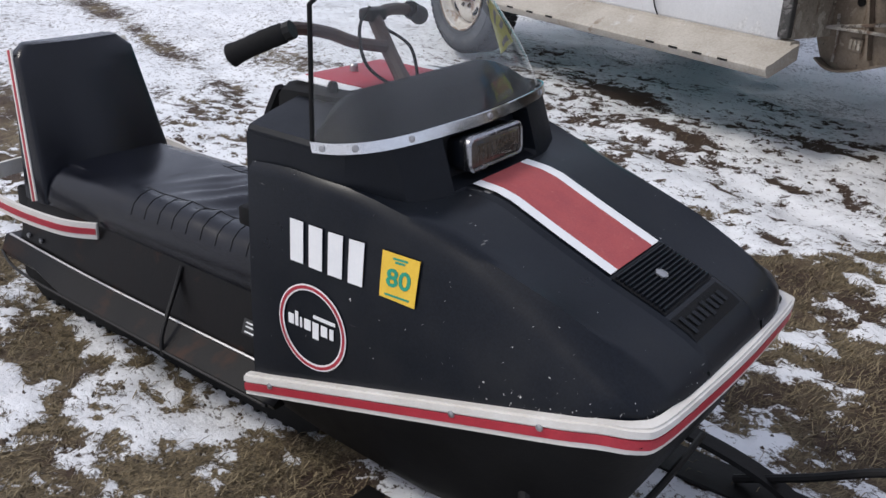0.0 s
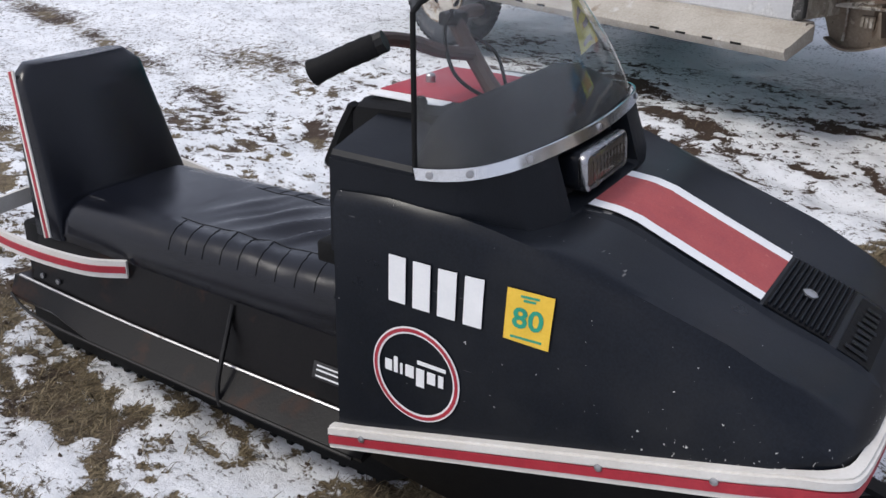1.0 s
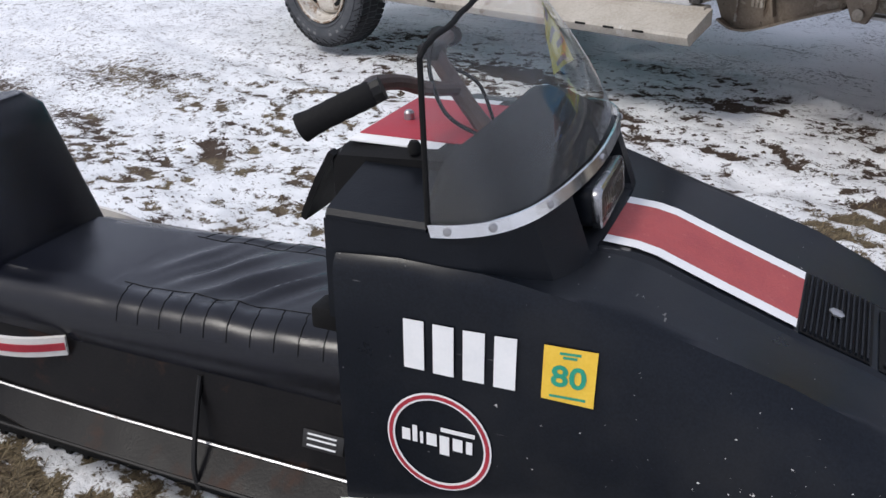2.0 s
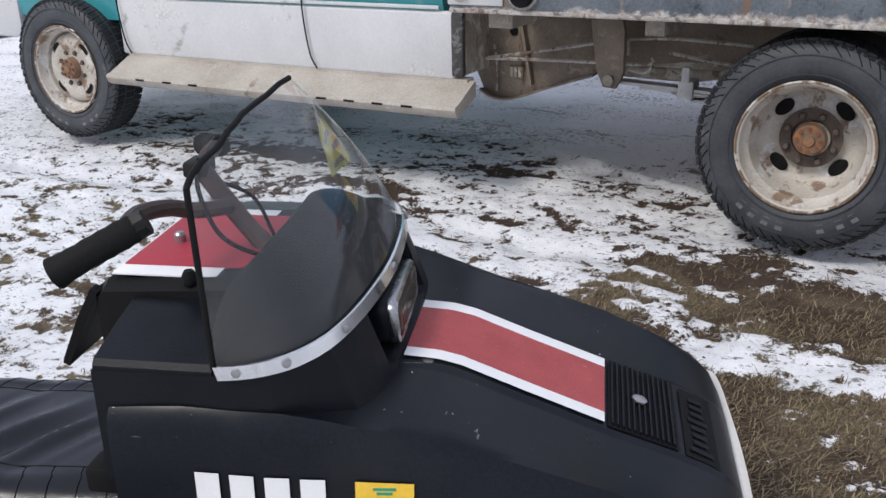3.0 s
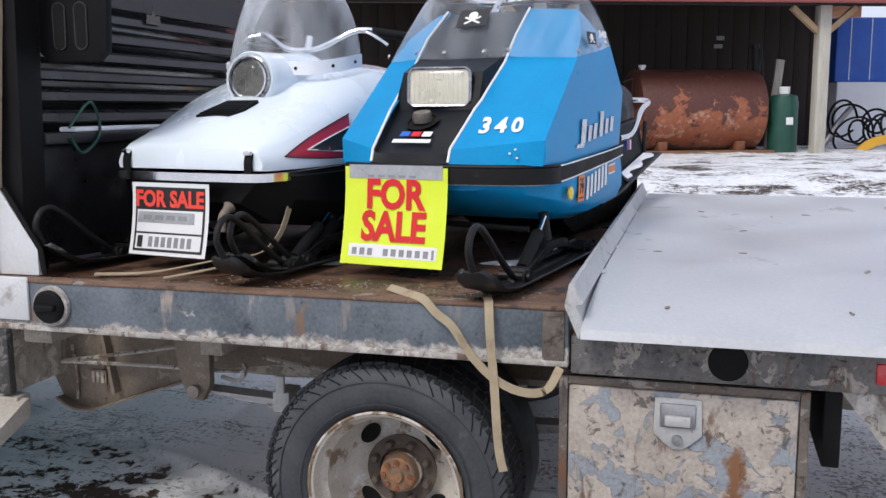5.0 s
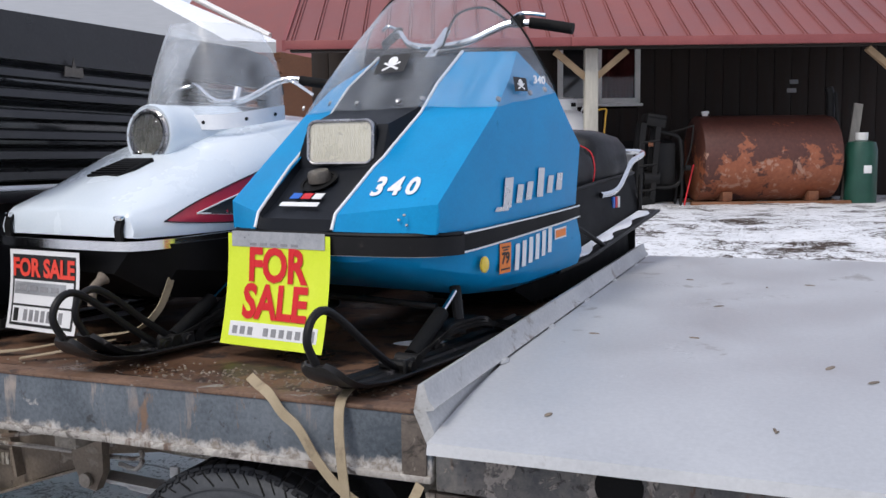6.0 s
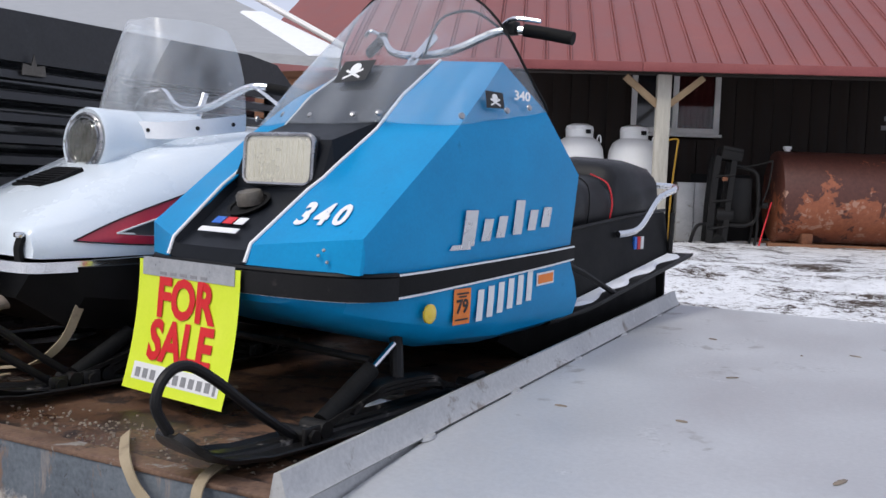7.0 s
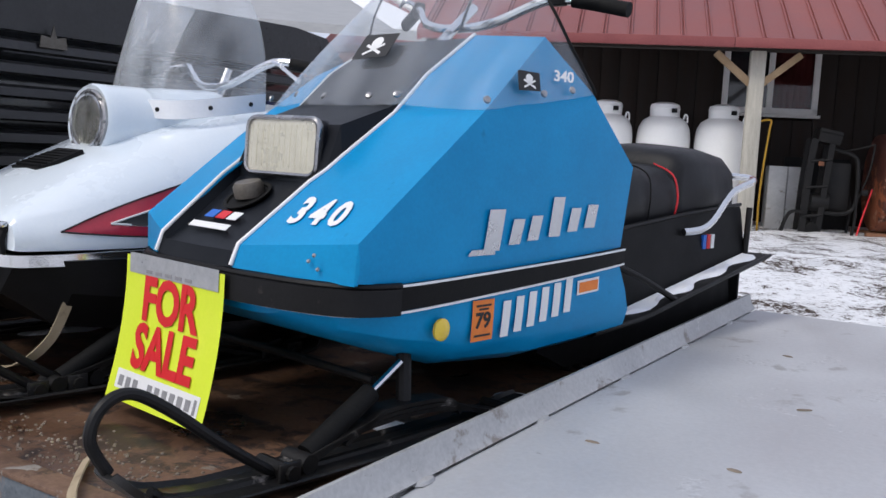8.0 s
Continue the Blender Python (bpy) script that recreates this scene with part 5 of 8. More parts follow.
# ---- the flatbed truck ----
TRUCK = Vector((-2.9, 4.35, 0.0))
truck = thing("flatbed_truck", Matrix.Translation(TRUCK), "salt-stained teal and white crew-cab flatbed truck parked on slush", "truck")


def tp(name, bm, material, parent=None, label="", smooth=0.6):
    return part(name, moved(bm, Matrix.Translation(-TRUCK)), material, parent or truck, label, smooth)


NEAR, FAR = 3.13, 5.57
# cab: side wall section swept along the truck
def cab_side(x, s):
    y = lambda d: 3.37 + d if s < 0 else 5.33 - d
    return [(x, y(0.05), 0.45), (x, y(0.012), 0.47), (x, y(-0.012), 0.56), (x, y(-0.02), 0.66), (x, y(-0.012), 0.735), (x, y(-0.02), 0.76), (x, y(-0.03), 0.95), (x, y(-0.02), 1.15), (x, y(0.0), 1.22), (x, y(0.10), 1.75), (x, y(0.2), 1.86)]
def cab_ring(x, drop=0.0):
    a, b = cab_side(x, -1), cab_side(x, 1)
    return [(p[0], p[1], min(p[2], 1.90 - drop)) for p in a] + [(p[0], p[1], min(p[2], 1.90 - drop)) for p in b[::-1]]
cab = tp("cab", loft([cab_ring(x, d) for x, d in ((-4.30, 0.0), (-4.2, 0.0), (-3.15, 0.0), (-2.50, 0.0), (-2.475, 0.03))]), teal_paint, None, "teal upper cab", 0.5)
for s, y in ((-1, 3.332), (1, 5.368)):
    tp("lower_panel", box((-4.28, min(y, y - s * 0.03), 0.462), (-2.418, max(y, y - s * 0.03), 0.736), 0.014, 3), truck_white, cab, "white lower door panels, salt-stained")
    tp("body_line", box((-4.28, y - 0.008, 0.742), (-2.48, y + 0.008, 0.757), 0.004), truck_white, cab)
    for x in (-3.145, -4.26):
        tp("door_gap", tube([(x + 0.014, y + s * 0.0145, 1.22), (x, y + s * 0.0145, 0.9), (x - 0.004, y + s * 0.0145, 0.72), (x + 0.02, y + s * 0.0145, 0.54), (x + 0.055, y + s * 0.0145, 0.47)], 0.0035, 6), rubber, cab)
    tp("mud_flap", box((-2.432, y - 0.006 if s < 0 else y - 0.03, 0.475), (-2.375, y + 0.03 if s < 0 else y + 0.006, 0.735), 0.014), flap_black, cab, "black textured fender edge")
step = tp("running_step", loft([[(x, 3.185, 0.352), (x, 3.175, 0.375), (x, 3.18, 0.388), (x, 3.205, 0.394), (x, 3.33, 0.452), (x, 3.36, 0.462), (x, 3.36, 0.40), (x, 3.20, 0.34)] for x in (-4.25, -3.3, -2.40, -2.335)]), step_dirt, None, "dirt-caked cab step board")
for x in (-4.05, -3.88, -3.72, -3.0, -2.86, -2.72, -2.58):
    tp("drain_slot", box((x, 3.171, 0.372), (x + 0.05, 3.1785, 0.380)), rubber, step)
tp("rocker", box((-4.25, 3.335, 0.40), (-2.36, 3.40, 0.47), 0.008), step_dirt, cab)
for x in (-3.255,):
    h = tp("door_handle", box((x - 0.085, 3.325, 1.022), (x + 0.085, 3.345, 1.090), 0.008), rubber, cab, "black pull handle in a recessed cup")
    tp("handle_bar", box((x - 0.065, 3.316, 1.050), (x + 0.065, 3.329, 1.078), 0.004), rack_black, h)
tp("side_marker", box((-2.545, 3.336, 1.228), (-2.465, 3.352, 1.252), 0.004), alu, cab, "small bright badge")
vent = tp("louvre_panel", moved(box((-3.1, -0.02, 0.0), (-2.655, 0.012, 0.43), 0.012), Matrix.Translation((0, 3.348, 1.205)) @ pose(0, 0, 0, -10)), matte_black, cab, "black window louvre with pale slats")
for k in range(5):
    tp("louvre_slat", moved(box((-3.06, -0.034, 0.04 + k * 0.083), (-2.685, -0.012, 0.078 + k * 0.083), 0.006), Matrix.Translation((0, 3.348, 1.205)) @ pose(0, 0, 0, -10)), truck_white, vent)
tp("front_window", moved(box((-4.1, -0.012, 0.02), (-3.2, 0.012, 0.42), 0.01), Matrix.Translation((0, 3.352, 1.21)) @ pose(0, 0, 0, -10)), glass_dark, cab)
tp("engine_hood", loft([[(x, 3.36, 0.62), (x, 3.33, 0.9), (x, 3.45, z), (x, 5.25, z), (x, 5.37, 0.9), (x, 5.34, 0.62)] for x, z in ((-5.55, 1.08), (-5.4, 1.14), (-4.6, 1.2), (-4.30, 1.22))]), teal_paint)
tp("fender_skirt", box((-5.5, 3.34, 0.50), (-5.02, 3.40, 0.80), 0.02), truck_white)
tp("front_bumper", box((-5.75, 3.42, 0.42), (-5.58, 5.28, 0.66), 0.03), chrome)

# chassis
for y in (3.92, 4.78):
    tp("frame_rail", box((-5.5, y - 0.035, 0.47), (1.7, y + 0.035, 0.69), 0.006), frame_dirt)
def web(outline, y, thick, name="outrigger", label=""):
    return tp(name, plate(outline, thick, "y", y, 0.004), under_dirt, None, label)


web([(-2.46, 0.74), (-2.50, 0.46), (-2.46, 0.37), (-2.40, 0.335), (-2.33, 0.332), (-2.26, 0.350), (-2.13, 0.398), (-1.94, 0.462), (-1.92, 0.74)], 3.68, 0.03, "outrigger", "dirt-caked bracket plate")
web([(-2.10, 0.74), (-1.95, 0.47), (-1.60, 0.52), (-0.6, 0.53), (-0.6, 0.74)], 3.76, 0.03, "frame_web")
tp("outrigger_flange", tube([(-2.46, 3.675, 0.365), (-2.40, 3.67, 0.335), (-2.33, 3.67, 0.332), (-2.26, 3.67, 0.350), (-2.13, 3.67, 0.398), (-1.94, 3.67, 0.462)], 0, flat=(0.03, 0.004, (0, 1, 0))), under_dirt)
tp("outrigger_rib", tube([(-2.28, 3.665, 0.73), (-2.245, 3.665, 0.55), (-2.22, 3.665, 0.40)], 0, flat=(0.02, 0.006, (0, 1, 0))), under_dirt)
tp("outrigger_seam", tube([(-2.40, 3.672, 0.56), (-2.385, 3.672, 0.45), (-2.39, 3.672, 0.36)], 0.006, 6), salt_steel)
tp("outrigger_hole", tube([(-2.31, 3.678, 0.62), (-2.31, 3.672, 0.62)], 0.018, 14, smooth=False), rubber)
tp("emblem_pad", box((-2.33, 3.672, 0.42), (-2.265, 3.684, 0.475), 0.004), under_dirt)
for k in range(3):
    tp("emblem_bar", box((-2.323 + k * 0.019, 3.667, 0.428), (-2.310 + k * 0.019, 3.674, 0.468), 0.002), frame_dirt)
hanger = tp("spring_hanger", loft([[(-1.93, y, 0.70), (-1.90, y, 0.50), (-1.87, y, 0.435), (-1.82, y, 0.43), (-1.79, y, 0.49), (-1.79, y, 0.66), (-1.80, y, 0.70)] for y in (3.57, 3.60)]), under_dirt)
tp("bolt", turned([(0.022, 0), (0.022, 0.012), (0.012, 0.02), (0.001, 0.02)], 12, axis="y", m=Matrix.Translation((-1.845, 3.55, 0.465))), frame_dirt, hanger)
for k in range(4):
    tp("leaf_spring", tube([(-1.86 + 0.13 * k, 3.64, 0.452 - k * 0.013), (-1.5, 3.64, 0.437 - k * 0.013), (-1.03, 3.64, 0.42 - k * 0.013), (-0.3 - 0.13 * k, 3.64, 0.45 - k * 0.013)], 0, flat=(0.035, 0.0055, (0, 1, 0))), galv)
clampo = tp("spring_clamp", box((-1.575, 3.592, 0.405), (-1.515, 3.69, 0.475), 0.006), galv)
tp("clamp_bolt", box((-1.562, 3.588, 0.47), (-1.53, 3.6, 0.53), 0.004), galv, clampo)
for line in ([(-2.53, 3.66, 0.485), (-2.2, 3.64, 0.545), (-1.83, 3.62, 0.613), (-1.79, 3.61, 0.605), (-1.785, 3.61, 0.56)], [(-2.50, 3.65, 0.50), (-2.1, 3.64, 0.515), (-1.72, 3.62, 0.525), (-1.69, 3.62, 0.555)], [(-1.80, 3.66, 0.615), (-1.6, 3.66, 0.625), (-1.32, 3.68, 0.61)], [(-1.63, 3.64, 0.575), (-1.5, 3.66, 0.55), (-1.3, 3.7, 0.52)], [(-1.78, 3.63, 0.50), (-1.72, 3.63, 0.49), (-1.69, 3.63, 0.52)]):
    tp("brake_line", tube(line, 0.0075, 6), salt_steel)
tp("axle", tube([(-1.03, 3.3, 0.37), (-1.03, 5.4, 0.37)], 0.06, 14, smooth=False), frame_dirt)
tp("differential", turned([(0.02, -0.18), (0.13, -0.12), (0.17, 0), (0.13, 0.12), (0.02, 0.18)], 18, axis="x", m=Matrix.Translation((-1.03, 4.35, 0.37))), frame_dirt)
tp("front_axle", tube([(-4.62, 3.4, 0.36), (-4.62, 5.3, 0.36)], 0.05, 12, smooth=False), frame_dirt)
tp("crossmember", box((-2.5, 3.9, 0.50), (-2.4, 4.8, 0.64), 0.01), frame_dirt)
tp("inner_arch", box((-2.46, 3.40, 0.46), (-2.43, 5.2, 1.30), 0.004), frame_dirt)
tp("exhaust", tube([(-2.36, 4.05, 0.45), (-1.6, 4.05, 0.43), (-1.3, 4.1, 0.55)], 0.04, 12), frame_dirt)


def wheel(x, y, s, dual=True):
    """A wheel and tyre; s points outward along y."""
    m = Matrix.Translation(Vector((x, y, 0.37)))
    sec = [(0.222, 0.085), (0.235, 0.096), (0.27, 0.104), (0.31, 0.100), (0.335, 0.088), (0.350, 0.074), (0.354, 0.05), (0.356, 0.0), (0.354, -0.05), (0.350, -0.074), (0.335, -0.088), (0.31, -0.100), (0.27, -0.104), (0.235, -0.096), (0.222, -0.085), (0.222, 0.085)]
    ty = tp("tyre", turned([(r, s * h) for r, h in sec], 56, axis="y", m=m, closed=True), tyre_rubber, None, "worn black tyre with dried salt")
    bm = bmesh.new()
    for k in range(60):
        a = 2 * math.pi * k / 60
        for lane in range(3):
            bx = box((-0.0150, -0.0265, 0.347), (0.0150, 0.0265, 0.3570), 0.002, 1)
            moved(bx, m @ pose(0, 0, 0, 0, math.degrees(a + lane * 0.03)) @ Matrix.Translation((0, s * (-0.058 + lane * 0.058), 0)) @ pose(0, 0, 0, 0, 0, 12 * (lane - 1)))
            join(bm, bx)
    tagged(tp("tread_block", bm, tread_rubber, ty), kind="stuff")
    # slanted shoulder grooves running down onto the sidewall
    bm = bmesh.new()
    for k in range(58):
        a0 = 2 * math.pi * k / 58
        deep = 0.308 if k % 2 else 0.320
        pts = []
        for r, h in ((0.3535, 0.062), (0.3515, 0.0745), (0.3365, 0.0885), (0.322, 0.0958), (0.311, 0.1006), (0.300, 0.1017), (0.290, 0.1027)):
            if r < deep - 0.002:
                break
            a = a0 + (0.3535 - r) * 3.6
            pts.append(m @ Vector((r * math.sin(a), s * h, r * math.cos(a))))
        tube(pts, 0, smooth=False, bm=bm, flat=(0.0017 if k % 2 else 0.0012, 0.0010, (math.cos(a0), 0, -math.sin(a0))))
    tagged(tp("shoulder_groove", bm, rubber, ty), kind="stuff")
    bm = bmesh.new()
    for k in range(92):
        a = 2 * math.pi * (k + 0.5) / 92
        bx = moved(box((-0.007, -0.010, -0.0035), (0.007, 0.010, 0.0035), 0.0015, 1), m @ pose(0, 0, 0, 0, math.degrees(a)) @ Matrix.Translation((0, s * 0.079, 0.3455)) @ pose(0, 0, 0, -42 * s))
        join(bm, bx)
    tagged(tp("shoulder_block", bm, tread_rubber, ty), kind="stuff")
    for r0, r1 in ((0.242, 0.245), (0.305, 0.3075)):
        tp("sidewall_ring", turned([(r0, s * 0.1015), (r0, s * 0.1045), (r1, s * 0.1045), (r1, s * 0.1015), (r0, s * 0.1015)], 56, axis="y", m=m, closed=True), tyre_rubber, ty)
    for a in (140, 150, 163, 190, 200, 210, 220):
        tp("sidewall_bar", moved(box((-0.013, s * 0.100 - 0.003, 0.262), (0.013, s * 0.100 + 0.0055, 0.295), 0.002, 1), m @ pose(0, 0, 0, 0, a)), letter_grey, ty)
    d = 1 if dual else -0.6
    rp = [(0.2225, s * 0.096), (0.217, s * 0.099), (0.208, s * 0.094), (0.204, s * 0.075), (0.196, s * 0.055), (0.186, s * 0.045), (0.180, s * 0.0 * d), (0.174, s * -0.05 * d), (0.160, s * -0.074 * d), (0.145, s * -0.082 * d), (0.120, s * -0.084 * d), (0.108, s * -0.080 * d), (0.100, s * -0.074 * d), (0.06, s * -0.074 * d), (0.001, s * -0.074 * d)]
    rim = tp("rim", turned(rp, 48, axis="y", m=m, hollow=True), rim_paint, None, "salt-stained steel wheel with rust")
    tp("rim_flange", turned([(0.2135, s * 0.0975), (0.2180, s * 0.1008), (0.2235, s * 0.0985), (0.2225, s * 0.094), (0.2135, s * 0.0965)], 48, axis="y", m=m, closed=True), flange_rust, rim, "rust-flecked rim flange")
    for k in range(4):
        hole = tp("hand_hole", moved(turned([(0.019, -0.005), (0.0215, 0.001), (0.0195, 0.003), (0.001, 0.003)], 20, axis="y"), m @ pose(0, 0, 0, 0, 45 + 90 * k) @ Matrix.Translation((0, s * (-0.0745 * d) + s * 0.002, 0.137)) @ Matrix.Diagonal((1.75, s, 1.08, 1))), matte_black, rim)
    tp("hub_plate", turned([(0.102, s * -0.073 * d), (0.104, s * -0.063 * d + s * 0.004), (0.092, s * -0.059 * d), (0.066, s * -0.059 * d), (0.064, s * -0.073 * d)], 36, axis="y", m=m, hollow=True), hub_grime, rim)
    for k in range(8):
        tp("lug_nut", moved(turned([(0.013, 0), (0.013, 0.016), (0.009, 0.022), (0.001, 0.022)], 6, axis="y"), m @ pose(0, 0, 0, 0, 22.5 + 45 * k) @ Matrix.Translation((0, s * -0.059 * d, 0.083)) @ Matrix.Diagonal((1, s, 1, 1))), hub_grime, rim)
    h1 = -0.004 if dual else 0.09
    tp("hub", turned([(0.060, s * -0.09), (0.058, s * (h1 - 0.045)), (0.054, s * (h1 - 0.034)), (0.051, s * (h1 - 0.014)), (0.046, s * (h1 - 0.010)), (0.022, s * (h1 - 0.010)), (0.018, s * h1), (0.001, s * h1)], 24, axis="y", m=m), hub_rust, rim, "rusty axle hub")
    for k in range(8):
        tp("hub_bolt", moved(turned([(0.008, 0), (0.008, 0.008), (0.001, 0.009)], 6, axis="y"), m @ pose(0, 0, 0, 0, 45 * k) @ Matrix.Translation((0, s * (h1 - 0.012), 0.039)) @ Matrix.Diagonal((1, s, 1, 1))), rust, rim)


wheel(-1.035, 3.255, -1)
wheel(-4.64, 3.36, -1, False)
for y in (3.50, 5.18, 5.40):
    tp("tyre", turned([(0.2, 0.08), (0.27, 0.1), (0.335, 0.09), (0.356, 0.06), (0.356, -0.06), (0.335, -0.09), (0.27, -0.1), (0.2, -0.08), (0.2, 0.08)], 40, axis="y", m=Matrix.Translation((-1.035, y, 0.365)), closed=True), tyre_rubber)
tp("tyre", turned([(0.2, 0.08), (0.27, 0.1), (0.335, 0.09), (0.356, 0.06), (0.356, -0.06), (0.335, -0.09), (0.27, -0.1), (0.2, -0.08), (0.001, -0.05)], 40, axis="y", m=Matrix.Translation((-4.64, 5.34, 0.365)), closed=True), tyre_rubber)

# bed
bed = tp("bed", box((-2.29, NEAR + 0.03, 0.80), (-0.50, FAR - 0.03, 0.905), 0.004), deck_rust, None, "rusty steel flatbed deck")
tp("rear_deck", box((-0.498, NEAR + 0.05, 0.75), (1.75, FAR - 0.03, 0.84), 0.004), deck_rust, bed)
side = tp("side_rail", box((-2.32, NEAR - 0.01, 0.772), (-0.535, NEAR + 0.035, 0.908), 0.006), bed_paint, bed, "grey painted bed rail flaking to white")
tp("rail_foot", box((-2.32, NEAR - 0.018, 0.762), (-0.535, NEAR + 0.02, 0.778), 0.004), salt_steel, side)
tp("rail_top", box((-2.32, NEAR - 0.014, 0.902), (-0.535, NEAR + 0.04, 0.912), 0.003), edge_rust, side)
tp("side_rail", box((-2.32, FAR - 0.035, 0.772), (1.75, FAR + 0.01, 0.908), 0.006), bed_paint, bed)
tp("rear_side_rail", box((-0.53, NEAR - 0.006, 0.745), (1.75, NEAR + 0.04, 0.842), 0.006), rail_scale, bed, "corroded lower bed rail")
tp("rail_hole", tube([(-0.16, NEAR - 0.009, 0.80), (-0.16, NEAR + 0.03, 0.80)], 0.046, 20, smooth=False), matte_black, bed)
tp("rail_plate", box((-0.60, NEAR - 0.016, 0.77), (-0.545, NEAR - 0.008, 0.90), 0.003), rail_dirt, side)
tp("corner_plate", box((-2.325, NEAR - 0.02, 0.79), (-2.10, NEAR - 0.008, 0.918), 0.006), truck_white, side, "white painted corner with lamp and filler")
mk = tp("marker_lamp", turned([(0.034, 0), (0.034, -0.012), (0.027, -0.017), (0.001, -0.019)], 24, axis="y", m=Matrix.Translation((-2.266, NEAR - 0.018, 0.842))), pink_lens, side, "faded pink marker lamp")
tp("lamp_ring", turned([(0.034, 0), (0.042, 0), (0.042, -0.008), (0.034, -0.008), (0.034, 0)], 24, axis="y", m=Matrix.Translation((-2.266, NEAR - 0.019, 0.842)), closed=True), salt_steel, mk)
fc = tp("filler_cap", turned([(0.046, 0), (0.048, -0.02), (0.042, -0.028), (0.001, -0.028)], 28, axis="y", m=Matrix.Translation((-2.022, NEAR - 0.014, 0.838))), matte_black, side, "black fuel filler cap")
tp("cap_grip", box((-2.056, NEAR - 0.056, 0.828), (-1.988, NEAR - 0.038, 0.848), 0.006), matte_black, fc)
tp("filler_ring", turned([(0.048, 0), (0.060, 0), (0.058, -0.012), (0.048, -0.012), (0.048, 0)], 28, axis="y", m=Matrix.Translation((-2.022, NEAR - 0.012, 0.838)), closed=True), salt_steel, fc)
# headboard behind the cab
tp("headboard_post", tube([(-2.262, 3.16, 0.91), (-2.225, 3.18, 1.45), (-2.19, 3.2, 1.98)], 0, flat=(0.02, 0.012, (1, 0, 0)), smooth=False), strap_web, bed, "tan weathered edge strip")
tp("headboard_frame", loft([[(-2.245 + 0.035 * (z - 0.91), 3.2, z), (-2.175 + 0.035 * (z - 0.91), 3.2, z), (-2.175 + 0.035 * (z - 0.91), 3.3, z), (-2.245 + 0.035 * (z - 0.91), 3.3, z)] for z in (0.91, 2.0)]), matte_black, bed, "black headboard upright")
tp("gusset", loft([[(-2.25, y, 0.915), (-2.10, y, 0.915), (-2.10, y, 0.99), (-2.215, y, 1.16), (-2.245, y, 1.17)] for y in (3.165, 3.18)]), truck_white, bed, "white gusset plate")
tp("gusset_edge", tube([(-2.21, 3.172, 1.17), (-2.095, 3.172, 0.99), (-2.085, 3.172, 0.92)], 0.008, 6, smooth=False), rubber, bed)
slotted = tp("slot_panel", plate([(-2.155 + x, 1.535 + z) for x, z in ((0, 0.03), (0.03, 0), (0.20, 0), (0.232, 0.03), (0.248, 0.30), (0.24, 0.42), (0.01, 0.42))], 0.03, "y", 3.30, 0.006), matte_black, bed, "black slotted steel panel")
for x in (-2.078, -2.004):
    ring = [(x + 0.021 * math.cos(a), (1.685 if math.sin(a) >= 0 else 1.592) + 0.021 * math.sin(a)) for a in [2 * math.pi * k / 20 for k in range(20)]]
    tp("slot", plate(ring, 0.004, "y", 3.297), rubber, slotted)
    tp("slot_lip", tube([(p, 3.298, q) for p, q in ring + ring[:1]], 0.003, 6, smooth=False), rack_black, slotted)
# toolbox under the bed
tool = tp("toolbox", box((-0.555, 3.155, 0.305), (0.02, 3.65, 0.73), 0.006), salt_steel, None, "corroded under-bed steel toolbox")
door = tp("toolbox_door", box((-0.535, 3.138, 0.322), (0.003, 3.157, 0.712), 0.004), box_steel, tool, "peeling galvanised door")
tp("door_edge", box((-0.56, 3.140, 0.30), (-0.538, 3.16, 0.735), 0.003), rail_dirt, tool)
tp("door_edge", box((0.006, 3.140, 0.30), (0.028, 3.16, 0.735), 0.003), rail_dirt, tool)
tp("door_edge", box((-0.538, 3.142, 0.714), (0.006, 3.16, 0.735), 0.003), rail_dirt, tool)
tp("door_edge", box((-0.56, 3.144, 0.296), (0.03, 3.16, 0.318), 0.003), rail_dirt, tool)
lt = tp("latch", plate([(-0.325, 0.70), (-0.215, 0.70), (-0.212, 0.61), (-0.24, 0.585), (-0.258, 0.572), (-0.282, 0.572), (-0.30, 0.585), (-0.328, 0.61)], -0.009, "y", 3.138, 0.003), galv, door, "paddle latch")
tp("latch_cup", box((-0.312, 3.122, 0.628), (-0.228, 3.1285, 0.688), 0.004), worn_steel, lt)
tp("latch_paddle", box((-0.30, 3.113, 0.634), (-0.24, 3.1225, 0.66), 0.003), galv, lt)
tp("latch_lock", turned([(0.013, 0), (0.013, -0.008), (0.001, -0.009)], 16, axis="y", m=Matrix.Translation((-0.27, 3.1285, 0.597))), worn_steel, lt)
name_plate = tp("maker_plate", box((-0.362, 3.130, 0.315), (-0.182, 3.1385, 0.386), 0.002), plate_beige, door, "dirty beige plate with a red square and dark bars")
tp("plate_mark", box((-0.356, 3.1285, 0.334), (-0.322, 3.130, 0.378), 0.0004), red_film, name_plate)
for k in range(7):
    tp("plate_bar", box((-0.312 + k * 0.0175, 3.1285, 0.354), (-0.300 + k * 0.0175, 3.130, 0.376), 0.0004), pen_grey, name_plate)
    tp("plate_bar", box((-0.312 + k * 0.0175, 3.1285, 0.324), (-0.300 + k * 0.0175, 3.130, 0.346), 0.0004), pen_grey, name_plate)
tp("rear_hanger", box((0.06, 3.16, 0.55), (0.10, 3.6, 0.76), 0.004), matte_black)
tp("rear_valance", plate([(0.09, 0.745), (1.6, 0.745), (1.6, 0.46), (0.31, 0.46)], 0.02, "y", 3.15), salt_steel)
tp("tail_lamp", box((0.16, 3.118, 0.77), (0.26, 3.13, 0.82), 0.006), red_lens, bed, "red side lamp")
